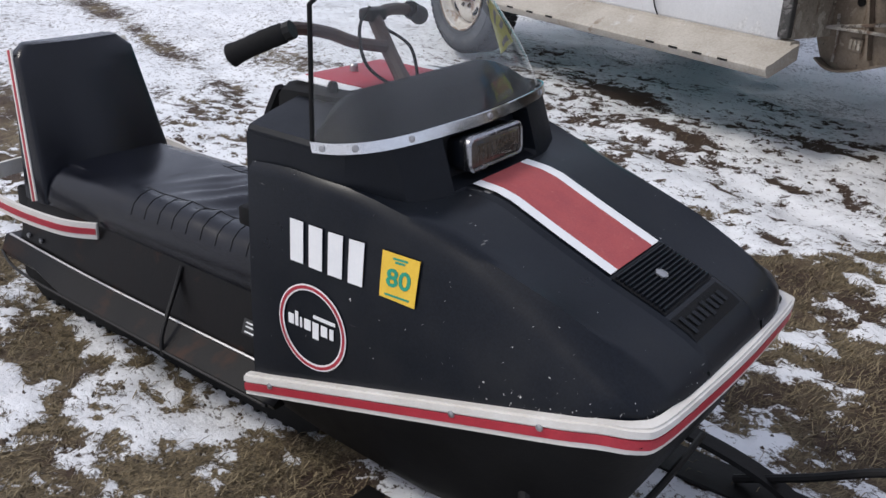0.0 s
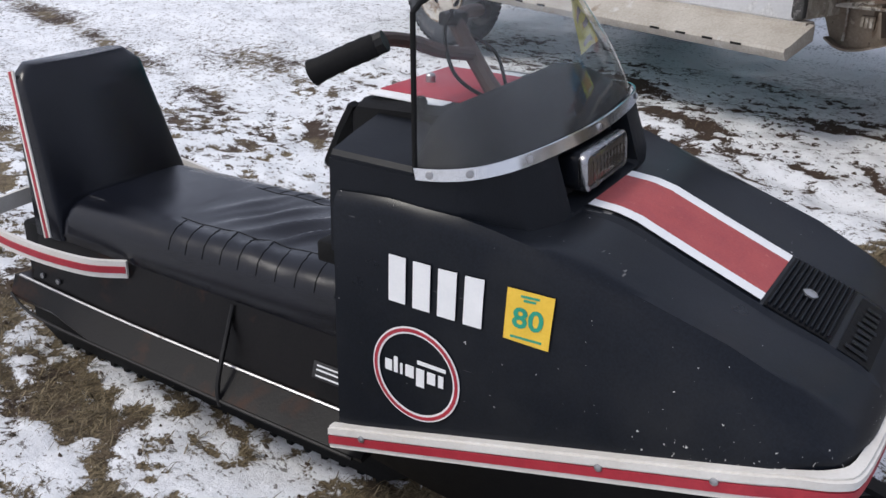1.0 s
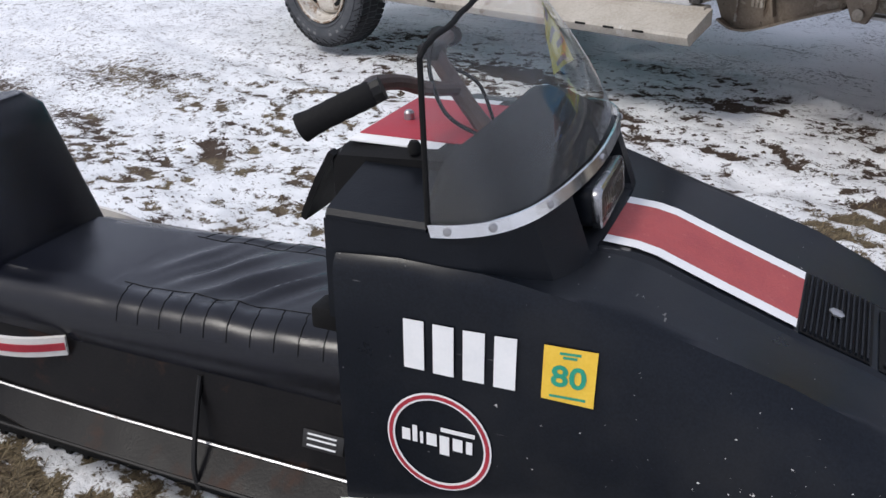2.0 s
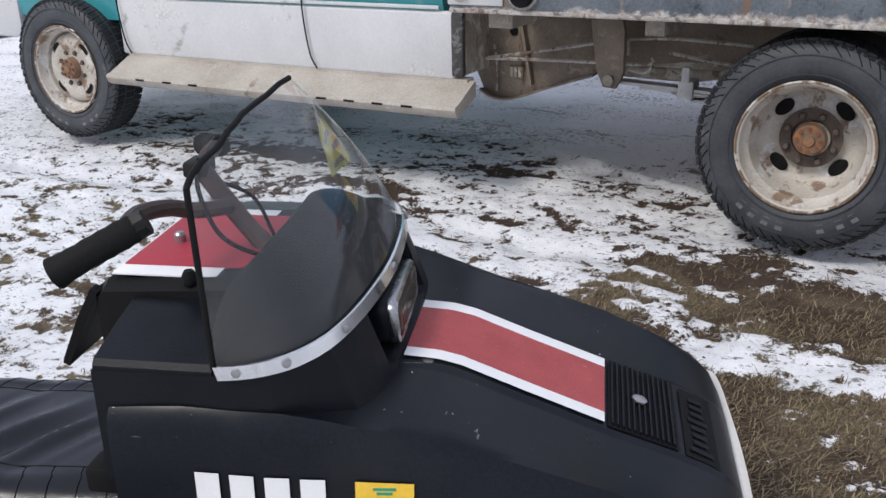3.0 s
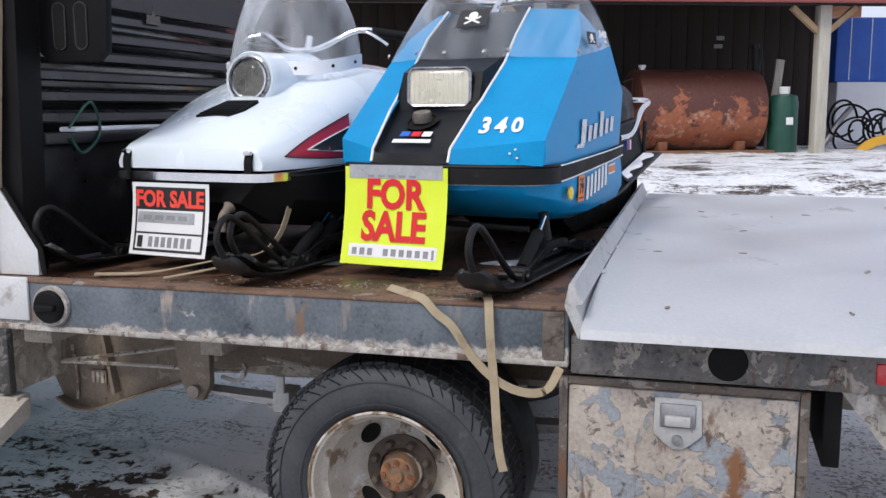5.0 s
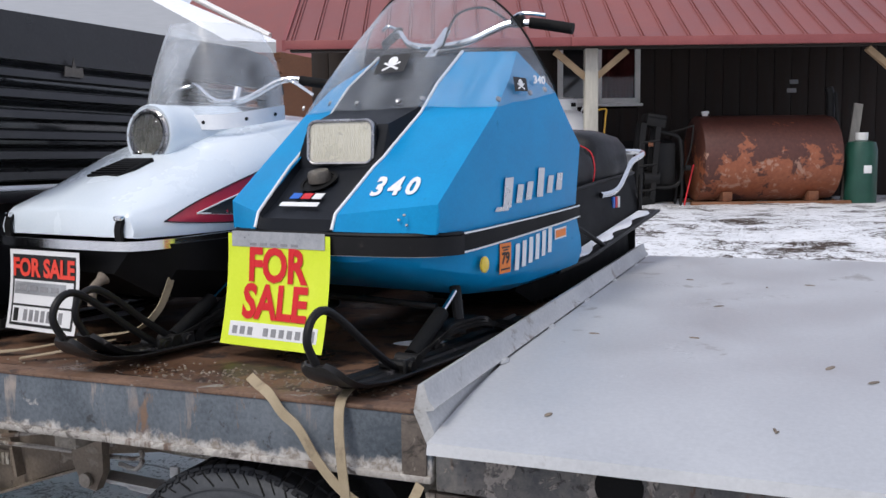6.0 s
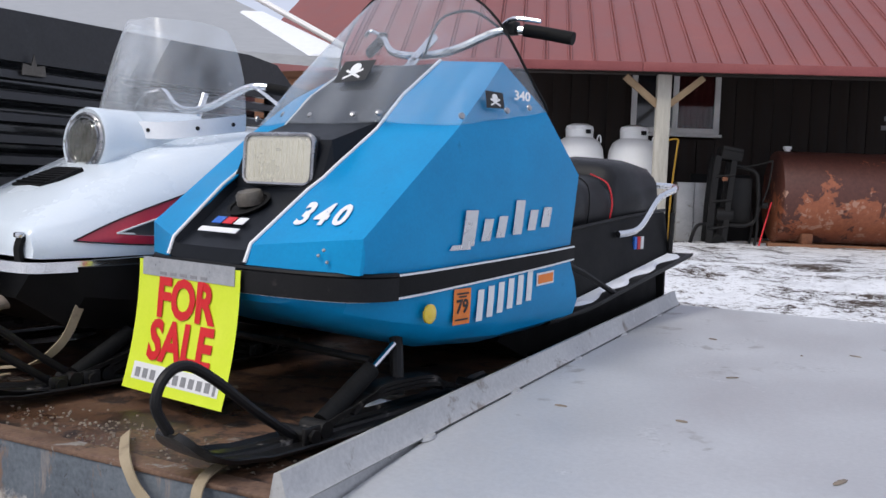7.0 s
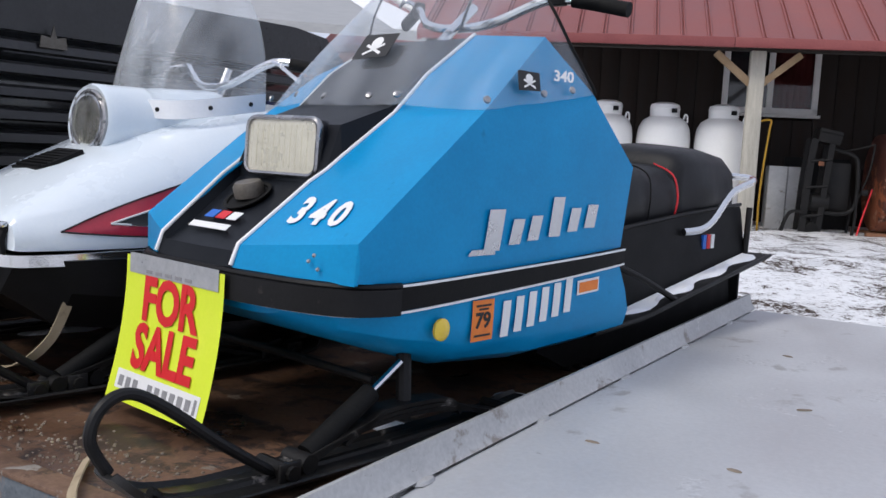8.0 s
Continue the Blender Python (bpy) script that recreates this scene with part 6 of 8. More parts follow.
tp("bed_crossbeam", box((-2.2, 3.2, 0.70), (-2.1, 5.5, 0.80), 0.004), frame_dirt)
for x in (-1.6, -0.45, 0.6, 1.5):
    tp("bed_crossbeam", box((x, 3.2, 0.70), (x + 0.07, 5.5, 0.80), 0.004), frame_dirt)

# sheet-metal ramp lying on the rear of the bed
ramp_ob = thing("loading_ramp", Matrix.Translation((0.5, 4.35, 0.87)), "grey aluminium loading ramp with an upturned edge lying across the bed", "ramp")
def rz(y):
    return 0.890 + (y - 2.98) * 0.028
rm = Matrix.Translation((-0.5, -4.35, -0.87))
def crest(y):
    return 0.954 + (y - 3.56) * 0.0212


def sheet_z(y):
    t = max(0.0, min(1.0, (y - 2.99) / 0.60))
    return rz(y) + (crest(y) - 0.004 - rz(y)) * t * (2 - t)


top = [2.99 + 0.06 * k for k in range(11)] + [3.8, 4.3, 5.0, 5.42]
part("ramp_sheet", moved(loft([[(x, 2.985, rz(2.985) - 0.022)] + [(x, y, sheet_z(y)) for y in top] + [(x, 5.42, 0.90), (x, 4.3, 0.875), (x, 3.2, 0.86)] for x in (-0.49, 0.3, 1.0, 1.9)]), rm), deck_alu, ramp_ob)
lip = part("ramp_lip", moved(loft([[(-0.500, y, rz(y) - 0.035), (-0.534, y, crest(y) - 0.008), (-0.524, y, crest(y) + 0.044), (-0.512, y, crest(y) + 0.047), (-0.502, y, crest(y) + 0.014), (-0.490, y, crest(y) + 0.001), (-0.493, y, crest(y) - 0.003), (-0.508, y, crest(y) - 0.006), (-0.490, y, rz(y) + 0.002)] for y in (3.03, 3.6, 4.3, 5.0, 5.42)]), rm), galv, ramp_ob, "bent galvanised lip")
for y in (3.45, 3.86, 4.28, 4.7, 5.12):
    part("weld", moved(turned([(0.016, 0), (0.013, 0.006), (0.003, 0.009)], 9, m=Matrix.Translation((-0.492, y, crest(y) - 0.006)) @ Matrix.Diagonal((0.8, 1.8, 1, 1))), rm), galv, ramp_ob, "rough weld bead")
for y in (3.13, 4.3, 5.36):
    part("ramp_beam", moved(box((-0.47, y - 0.02, 0.842), (1.75, y + 0.02, 0.864), 0.003), rm), galv, ramp_ob)

# ratchet straps
def strap(name, pts, twist, label):
    single(name, tube(pts, 0, flat=(0.0110, 0.0014, twist)), strap_web, None, label, "strap")


strap("ratchet_strap", [(-1.04, 3.24, 0.916), (-0.97, 3.17, 0.918), (-0.905, 3.112, 0.916), (-0.865, 3.095, 0.885), (-0.823, 3.09, 0.855), (-0.779, 3.09, 0.790), (-0.721, 3.09, 0.732), (-0.65, 3.09, 0.700), (-0.585, 3.09, 0.708), (-0.552, 3.10, 0.765)], (1, 0, 0.6), "faded tan webbing strap hanging off the bed")
strap("ratchet_strap", [(-0.80, 3.40, 0.916), (-0.765, 3.22, 0.918), (-0.735, 3.115, 0.916), (-0.727, 3.088, 0.87), (-0.722, 3.086, 0.80), (-0.714, 3.086, 0.714), (-0.707, 3.088, 0.597), (-0.700, 3.09, 0.53), (-0.690, 3.09, 0.488)], (1, 0, 0), "faded tan webbing strap end over the bed edge")
strap("ratchet_strap", [(-1.95, 3.22, 0.916), (-1.80, 3.28, 0.918), (-1.62, 3.36, 0.95), (-1.50, 3.40, 0.97), (-1.46, 3.45, 1.02), (-1.44, 3.48, 1.10)], (0.3, 1, 0.1), "faded tan webbing strap across the rusty deck")
strap("ratchet_strap", [(-1.72, 3.22, 0.915), (-1.62, 3.30, 0.93), (-1.55, 3.38, 0.945)], (0.3, 1, 0.1), "short tan webbing strap on the deck")

# scuffs and grit on the ramp, snow and dirt on the deck
rs = random.Random(5)
for k in range(16):
    x, y = rs.uniform(-0.42, 0.5), rs.uniform(3.15, 5.3)
    w = rs.uniform(0.003, 0.010)
    bit = turned([(w, 0), (w * 0.8, 0.002), (0.0005, 0.003)], 7, m=Matrix.Translation((x, y, sheet_z(y) + 0.0005)) @ pose(0, 0, 0, 0, 0, rs.uniform(0, 360)) @ Matrix.Diagonal((rs.uniform(1.2, 2.6), 0.7, 1, 1)))
    single("grit_clod", bit, under_dirt, None, "small dark clod of dirt on the ramp", "dirt", "clods on the ramp")
bm = bmesh.new()
for k in range(420):
    x, y = rs.gauss(-1.05, 0.28), rs.gauss(3.26, 0.05)
    if not (-2.2 < x < -0.6 and 3.17 < y < 3.5):
        continue
    w = rs.uniform(0.0015, 0.0045)
    turned([(w, 0), (w * 0.8, w * 0.8), (w * 0.2, w * 1.1)], 5, m=Matrix.Translation((x, y, 0.904)), bm=bm) if k else None
    if k == 0:
        bm = turned([(w, 0), (w * 0.8, w * 0.8), (w * 0.2, w * 1.1)], 5, m=Matrix.Translation((x, y, 0.904)))
single("road_grit", bm, under_dirt, None, "loose sandy grit lying on the rusty deck", "grit", kind="stuff")
for cx, cy, w, h in ((-0.78, 3.75, 0.16, 0.05), (-1.42, 3.62, 0.12, 0.04), (-0.68, 4.1, 0.10, 0.12), (-2.02, 3.9, 0.10, 0.20)):
    ring = [(cx + w * (0.7 + 0.4 * noise.noise(Vector((a, cx * 9, 0)))) * math.cos(a), cy + h * (0.7 + 0.4 * noise.noise(Vector((a, 3, cx * 9)))) * math.sin(a)) for a in [2 * math.pi * i / 22 for i in range(22)]]
    rings = [[(cx + (x - cx) * f, cy + (y - cy) * f, z) for x, y in ring] for f, z in ((1, 0.904), (0.9, 0.910), (0.6, 0.916), (0.2, 0.919))]
    single("snow_patch", loft(rings), snow_mat, None, "thin wet snow lying on the rusty deck", "snow", "snow on the deck")

# ---- the two snowmobiles for sale on the bed ----
def mirror(bm):
    one = bm.copy()
    one.transform(Matrix.Diagonal((1, -1, 1, 1)))
    return one


def both(bm):
    return join(bm, mirror(bm))


def grid_skin(rows, thick=0.0):
    bm = loft(rows, caps=False, closed=False)
    bmesh.ops.recalc_face_normals(bm, faces=bm.faces)
    if thick:
        bmesh.ops.solidify(bm, geom=bm.faces[:], thickness=thick)
    return bm


def along(p, q, f):
    return Vector(p).lerp(Vector(q), f)


def sled_ski(root, v, tip=0.60, tail=-0.38, mat=None):
    """A pressed steel ski with turned-up edges and a broad scooped tip."""
    line = curve_points([(tail, v, 0.030), (tail + 0.06, v, 0.010), (tail + 0.2, v, 0.006), (tip - 0.26, v, 0.006), (tip - 0.16, v, 0.012), (tip - 0.09, v, 0.024), (tip - 0.04, v, 0.048), (tip - 0.005, v, 0.082)], 5)
    rings = []
    for i, p in enumerate(line):
        d = (line[min(i + 1, len(line) - 1)] - line[max(i - 1, 0)]).normalized()
        up = Vector((-d.z, 0, d.x))
        f = i / (len(line) - 1)
        w = 0.060 * min(1.0, 0.55 + f * 5) * (1 - 0.55 * max(0.0, (f - 0.86) / 0.14) ** 2)
        prof = [(-w, 0.012), (-w * 0.82, 0.002), (-w * 0.3, 0.0), (w * 0.3, 0.0), (w * 0.82, 0.002), (w, 0.012), (w * 0.93, 0.014), (w * 0.76, 0.007), (-w * 0.76, 0.007), (-w * 0.93, 0.014)]
        rings.append([p + Vector((0, a, 0)) + up * b for a, b in prof])
    ski = part("ski", loft(rings), mat or ski_black, root, "black steel ski with worn edges")
    part("ski_rib", tube([(tail + 0.1, v, 0.014), (tip - 0.2, v, 0.014), (tip - 0.08, v, 0.040)], 0.009, 8), mat or ski_black, ski)
    part("loop", tube([(tip - 0.015, v, 0.085), (tip + 0.012, v, 0.135), (tip - 0.004, v, 0.178), (tip - 0.045, v, 0.192), (tip - 0.105, v, 0.160), (tip - 0.20, v, 0.088), (tip - 0.30, v, 0.02)], 0.0092, 10), loop_rubber, ski, "black ski loop handle")
    for k in range(3):
        part("spring_leaf", tube([(tail + 0.10 + 0.07 * k, v, 0.02 + 0.012 * k), (-0.10, v, 0.060 + 0.009 * k), (0.05, v, 0.066 + 0.009 * k), (0.18 - 0.04 * k, v, 0.05 + 0.010 * k), (0.30 - 0.07 * k, v, 0.018 + 0.012 * k)], 0, flat=(0.022, 0.0038, (0, 1, 0))), ski_black, ski)
    for u in (tail + 0.09, 0.29):
        part("pivot", tube([(u, v - 0.045, 0.026), (u, v + 0.045, 0.026)], 0.013, 10, smooth=False), machine_black, ski)
        part("pivot_lug", box((u - 0.022, v + 0.028, 0.006), (u + 0.022, v + 0.036, 0.044), 0.003), ski_black, ski)
    sh = part("shock", tube([(0.23, v, 0.035), (0.08, v * 0.98, 0.115)], 0.0195, 12, smooth=False), rubber, ski, "black shock absorber")
    part("shock_eye", tube([(0.245, v - 0.03, 0.028), (0.245, v + 0.03, 0.028)], 0.017, 12, smooth=False), machine_black, sh)
    part("shock_rod", tube([(0.08, v * 0.98, 0.115), (0.0, v * 0.96, 0.158)], 0.0065, 8, smooth=False), chrome, sh)
    part("spindle", tube([(0.0, v, 0.05), (-0.02, v * 0.93, 0.16), (-0.04, v * 0.85, 0.22)], 0.015, 10, smooth=False), machine_black, ski)
    return ski


def offset_body(bm):
    """The body reaches further out on one side of its centre strip than on the other."""
    for v in bm.verts:
        if v.co.y < -0.128:
            v.co.y = -0.128 + (v.co.y + 0.128) * 0.48
    return bm


def blue_sled():
    root = thing("snowmobile", Matrix.Translation((-1.02, 3.70, 0.915)) @ pose(0, 0, 0, 0, 0, -99), "bright blue vintage snowmobile with black nose stripe, on the truck bed", "snowmobile")
    mid = [(0.222, 0, 0.350), (0.17, 0, 0.385), (0.07, 0, 0.440), (0.03, 0, 0.475), (0.0, 0, 0.590), (-0.126, 0, 0.634), (-0.25, 0, 0.715), (-0.39, 0, 0.802)]
    sl = [0, 0.18, 0.42, 0.53, 0.62, 1.0]
    def edge_line(v0, v1, v2, z0, z1, z2, u0):
        pts = [along((u0, v0, z0), (-0.136, v1, z1), f) for f in sl]
        return pts + [along(pts[-1], (-0.385, v2, z2), 0.5), Vector((-0.385, v2, z2))]
    e1 = edge_line(0.125, 0.163, 0.150, 0.362, 0.636, 0.804, 0.215)
    e1[3].z -= 0.006
    e1[4:] = [Vector((-0.010, 0.147, 0.530)), Vector((-0.136, 0.156, 0.620)), Vector((-0.228, 0.156, 0.706)), Vector((-0.382, 0.150, 0.808))]
    ridge = edge_line(0.394, 0.388, 0.290, 0.390, 0.622, 0.79, 0.171)
    ridge[6:] = [Vector((-0.262, 0.366, 0.712)), Vector((-0.440, 0.300, 0.805))]
    base = [Vector((0.163, 0.390, 0.322)), Vector((0.13, 0.394, 0.320)), Vector((0.06, 0.396, 0.317)), Vector((0.0, 0.397, 0.318)), Vector((-0.12, 0.397, 0.322)), Vector((-0.30, 0.397, 0.330)), Vector((-0.50, 0.396, 0.340)), Vector((-0.655, 0.394, 0.350))]
    # black centre strip, recessed
    cols = []
    for m, e in zip(mid, e1):
        cols.append([Vector((m[0], 0, m[2])), along(m, (e.x, e.y, max(m[2], e.z - 0.035)), 0.55), Vector((e.x, e.y - 0.012, max(m[2] - 0.0, e.z - 0.03))), Vector((e.x, e.y - 0.003, e.z - 0.002))])
    cols.insert(0, [Vector((0.231, 0, 0.318)), Vector((0.230, 0.06, 0.319)), Vector((0.228, 0.112, 0.322)), Vector((0.227, 0.124, 0.324))])
    strip = part("centre_panel", both(grid_skin(cols)), cowl_black, root, "black centre panel of the hood", 0.5)
    # blue facets
    rows = []
    for i in range(8):
        q1 = along(ridge[i], base[i], 0.36)
        q2 = along(ridge[i], base[i], 0.70)
        q1.y += 0.004
        q2.y += 0.004
        if i == 7:
            q1, q2 = Vector((-0.500, 0.394, 0.686)), Vector((-0.682, 0.396, 0.534))
        if i == 6:
            q1, q2 = Vector((-0.37, 0.396, 0.60)), Vector((-0.47, 0.402, 0.46))
        rows.append([e1[i], along(e1[i], ridge[i], 0.33), along(e1[i], ridge[i], 0.66), ridge[i], q1, q2, base[i]])
    front = [along(Vector((0.228, 0.125, 0.322)), Vector((0.172, 0.388, 0.318)), f) for f in (0, 0.33, 0.66, 1)]
    rows.insert(0, front + [Vector((0.170, 0.389, 0.3195)), Vector((0.168, 0.390, 0.3192)), Vector((0.166, 0.391, 0.319))])
    hood = part("hood", offset_body(both(grid_skin(rows, 0.004))), blue_paint, root, "faceted bright blue hood", 0.35)
    for s in (-1, 1):
        part("white_line", tube([(p.x, s * p.y, p.z + 0.002) for p in [Vector((0.230, 0.124, 0.324))] + e1], 0.0042, 8, smooth=False), decal_white, hood, "white pinstripe")
    part("rear_bulkhead", offset_body(loft([[(-0.40, -0.25, 0.79), (-0.40, 0.25, 0.79), (-0.43, 0.24, 0.80), (-0.43, -0.24, 0.80)], [(-0.62, -0.36, 0.36), (-0.62, 0.36, 0.36), (-0.66, 0.36, 0.36), (-0.66, -0.36, 0.36)]])), matte_black, root)

    # belt, bumper and belly
    def girth(off, zf, zr):
        a = [(-0.655, 0.402, 1.0), (-0.5, 0.405, 0.76), (-0.3, 0.406, 0.5), (-0.12, 0.406, 0.28), (0.0, 0.405, 0.14), (0.08, 0.400, 0.06), (0.135, 0.386, 0.02), (0.175, 0.345, 0.0), (0.207, 0.25, 0.0), (0.224, 0.12, 0.0), (0.228, 0.0, 0.0)]
        pts = [(u + off * (1 if v < 0.35 else 0.3), v + off * (1 if v > 0.3 else 0.2), zf + (zr - zf) * k) for u, v, k in a]
        return curve_points(pts + [(u, -v, z) for u, v, z in pts[-2::-1]], 3)

    def hoop_band(off, z0, z1, th):
        a, b, c, d = girth(off, *z0), girth(off, *z1), girth(off - th, *z1), girth(off - th, *z0)
        return loft([[p, q, r, s] for p, q, r, s in zip(a, b, c, d)])
    belt = part("belt_moulding", offset_body(hoop_band(0.006, (0.268, 0.315), (0.312, 0.345), 0.02)), matte_black, root, "black waist moulding edged with white lines")
    part("belt_line", offset_body(hoop_band(0.0075, (0.3105, 0.344), (0.3145, 0.348), 0.004)), decal_white, belt)
    part("belt_line", offset_body(hoop_band(0.0075, (0.263, 0.3105), (0.267, 0.3145), 0.004)), decal_white, belt)
    bump = [p for p in girth(0.006, 0.288, 0.288) if p.x > 0.062]
    part("front_bumper", offset_body(tube(bump, 0, flat=(0.023, 0.009, (0, 0, 1)), smooth=False)), bumper_rubber, root, "black rubber front bumper")
    part("bumper_cap", offset_body(tube([p + Vector((-0.004, 0, 0.026)) for p in bump], 0.007, 8, smooth=False)), bumper_rubber, root)
    rings = []
    for u, zt, vt, vb, zb in ((0.205, 0.268, 0.24, 0.16, 0.245), (0.155, 0.266, 0.34, 0.25, 0.218), (0.06, 0.268, 0.388, 0.30, 0.184), (-0.1, 0.276, 0.403, 0.31, 0.136), (-0.35, 0.29, 0.405, 0.31, 0.115), (-0.57, 0.308, 0.404, 0.31, 0.120), (-0.64, 0.315, 0.402, 0.31, 0.128)):
        h = [(vt, zt), (vt - 0.002, zt - (zt - zb) * 0.35), (vt - 0.010, zt - (zt - zb) * 0.62), (vt - 0.035, zb + (zt - zb) * 0.15), (vb, zb)]
        back = 0.12 if u < -0.62 else 0
        rings.append([(u - back * (zt - z) / 0.2, -v, z) for v, z in h] + [(u - back * (zt - z) / 0.2, v, z) for v, z in h[::-1]])
    belly = part("belly_pan", offset_body(loft(rings)), blue_paint, root, "blue belly pan", 0.5)

    # badges: bars in place of writing that names a maker or registers the sled
    def facet(sv, t):
        i = min(int(t), 6)
        f = t - i
        a, b = along(e1[i], e1[i + 1], f), along(ridge[i], ridge[i + 1], f)
        return along(a, b, sv)

    def flank(s, r):
        """Side facet: s along, 0 front to 1 rear; r from base up to ridge."""
        x = 0.02 - 0.62 * s
        k = max(0, min(6, next((i for i in range(7) if base[i + 1].x <= x), 6)))
        f = (x - base[k].x) / (base[k + 1].x - base[k].x)
        lo = along(base[k], base[k + 1], f)
        top = Vector((x, lo.y - 0.0, lo.z + 0.2))
        return along(lo, top, r)
    # engine size figures on the hood
    num = words("340", 0.082, 0.0006, 0.86, 0.06, 0.0030, 1.42)
    def on_hood(c):
        p = facet(0.44 + (c.x - 0.22 * c.y) / 0.27, 1.05 + (c.y - 0.08 * c.x) / 0.078)
        return p + Vector((0.55, 0.15, 0.8)).normalized() * (0.0032 + c.z)
    part("engine_number", warp(num, on_hood), decal_white, hood, "white figures 340")
    def side_plane(u, z, lift):
        k = (z - 0.33) / 0.30
        return (u, 0.3985 + 0.004 * math.sin(math.pi * min(1, max(0, k))) - 0.003 * k + lift, z)
    for u0, w, h, dz in ((-0.175, 0.030, 0.080, 0.012), (-0.245, 0.024, 0.050, 0.0), (-0.305, 0.024, 0.050, 0.0), (-0.378, 0.026, 0.082, 0.014), (-0.443, 0.024, 0.050, 0.0), (-0.508, 0.026, 0.050, 0.0)):
        z0 = 0.392 + (-0.175 - u0) * 0.10 + dz
        q = plate([(-w, -h / 2), (w - 0.012, -h / 2), (w, h / 2), (-w + 0.012, h / 2)], 0.0008, "z")
        part("name_bar", warp(q, lambda c: side_plane(u0 - c.x, z0 + c.y, 0.003 + c.z), 0.02), alu, hood, "silver letter bar")
    part("name_swash", warp(plate([(-0.035, -0.005), (0.045, -0.005), (0.045, 0.006), (-0.025, 0.006)], 0.0008, "z"), lambda c: side_plane(-0.135 - c.x, 0.362 + c.y, 0.003 + c.z), 0.02), alu, hood)
    for k, m in enumerate((blue_dark_film, red_ink, decal_white)):
        part("badge_bar", moved(box((-0.012, -0.015, 0), (0.012, 0.015, 0.0015)), Matrix.Translation((0.150, -0.050 + k * 0.036, 0.4035)) @ pose(0, 0, 0, 0, 33, 0)), m, strip)
    part("badge_bar", moved(box((-0.008, -0.062, 0), (0.008, 0.062, 0.0015)), Matrix.Translation((0.182, -0.015, 0.384)) @ pose(0, 0, 0, 0, 36, 0)), decal_white, strip)
    def low(u, z, lift=0.003):
        f = (z - 0.11) / 0.18
        return (u, 0.4045 - 0.012 * max(0, 0.75 - f) ** 1.5 + lift, z)
    part("reflector", moved(turned([(0.021, 0), (0.021, 0.005), (0.015, 0.009), (0.001, 0.010)], 24), Matrix.Translation(low(-0.031, 0.227, 0.001)) @ pose(0, 0, 0, -90)), amber, belly, "round yellow reflector")
    st = part("year_sticker", warp(plate([(-0.032, -0.040), (0.032, -0.040), (0.032, 0.040), (-0.032, 0.040)], 0.0008, "z"), lambda c: low(-0.150 - c.x, 0.232 + c.y, 0.002 + c.z), 0.03), orange_film, belly, "orange year sticker reading 79")
    part("year", warp(words("79", 0.042, 0.0004, 1.1, bold=0.0012), lambda c: low(-0.150 - c.x, 0.231 + c.y, 0.0035 + c.z)), black_ink, st)
    for w, z in ((0.022, 0.261), (0.014, 0.254), (0.024, 0.203)):
        part("small_print", warp(plate([(-w, -0.002), (w, -0.002), (w, 0.002), (-w, 0.002)], 0.0004, "z"), lambda c: low(-0.150 - c.x, z + c.y, 0.0035 + c.z)), black_ink, st)
    for k in range(6):
        u0, z0 = -0.222 - k * 0.0425, 0.228 + k * 0.0058
        part("registration_bar", warp(plate([(-0.014, -0.036), (0.010, -0.036), (0.014, 0.036), (-0.010, 0.036)], 0.0008, "z"), lambda c: low(u0 - c.x, z0 + c.y, 0.002 + c.z), 0.03), decal_white, belly, "white registration bar")
    rf = part("side_reflector", warp(plate([(-0.042, -0.016), (0.042, -0.016), (0.042, 0.016), (-0.042, 0.016)], 0.0008, "z"), lambda c: low(-0.510 - c.x, 0.272 + c.y + 0.05 * c.x, 0.002 + c.z), 0.03), decal_white, belly)
    part("reflector_field", warp(plate([(-0.036, -0.011), (0.036, -0.011), (0.036, 0.011), (-0.036, 0.011)], 0.0008, "z"), lambda c: low(-0.510 - c.x, 0.272 + c.y + 0.05 * c.x, 0.0035 + c.z), 0.03), orange_film, rf, "orange reflector")
    for du, dv in ((0, 0), (0.012, 0.018), (-0.012, 0.02)):
        part("rivet", turned([(0.004, 0), (0.003, 0.003), (0.0005, 0.003)], 8, m=Matrix.Translation((0.196 + du * 0.3, 0.300 + dv, 0.352 + du)) @ pose(0, 0, 0, 0, 60)), worn_steel, hood)

    # headlamp and fuel cap
    lm = Matrix.Translation((-0.004, 0.002, 0.541)) @ pose(0, 0, 0, 0, -3, 7)
    part("lamp_housing", moved(box((-0.11, -0.098, -0.056), (0.0, 0.098, 0.052), 0.014, 3), lm), cowl_black, root)
    square_lamp(root, lm @ Matrix.Translation((0.026, 0, 0)), 0.103, 0.061, 0.026, cowl_black, "rectangular headlamp with chrome rim")
    well = part("filler_well", moved(turned([(0.050, 0.003), (0.052, 0.007), (0.044, 0.007), (0.042, 0.002), (0.001, 0.001)], 24), Matrix.Translation((0.085, -0.025, 0.436)) @ pose(0, 0, 0, 0, 30)), rubber, strip)
    part("filler_cap", moved(turned([(0.030, 0), (0.031, 0.022), (0.026, 0.03), (0.001, 0.031)], 20), Matrix.Translation((0.082, -0.025, 0.440)) @ pose(0, 0, 0, 0, 14)), cap_brown, strip, "dull brown metal fuel cap")

    # clear screen with flag stickers
    half = [(-0.124, 0.0, 0.636), (-0.127, 0.09, 0.637), (-0.132, 0.165, 0.640), (-0.137, 0.28, 0.634), (-0.145, 0.388, 0.632), (-0.22, 0.400, 0.645), (-0.30, 0.404, 0.655), (-0.40, 0.402, 0.670), (-0.50, 0.398, 0.686)]
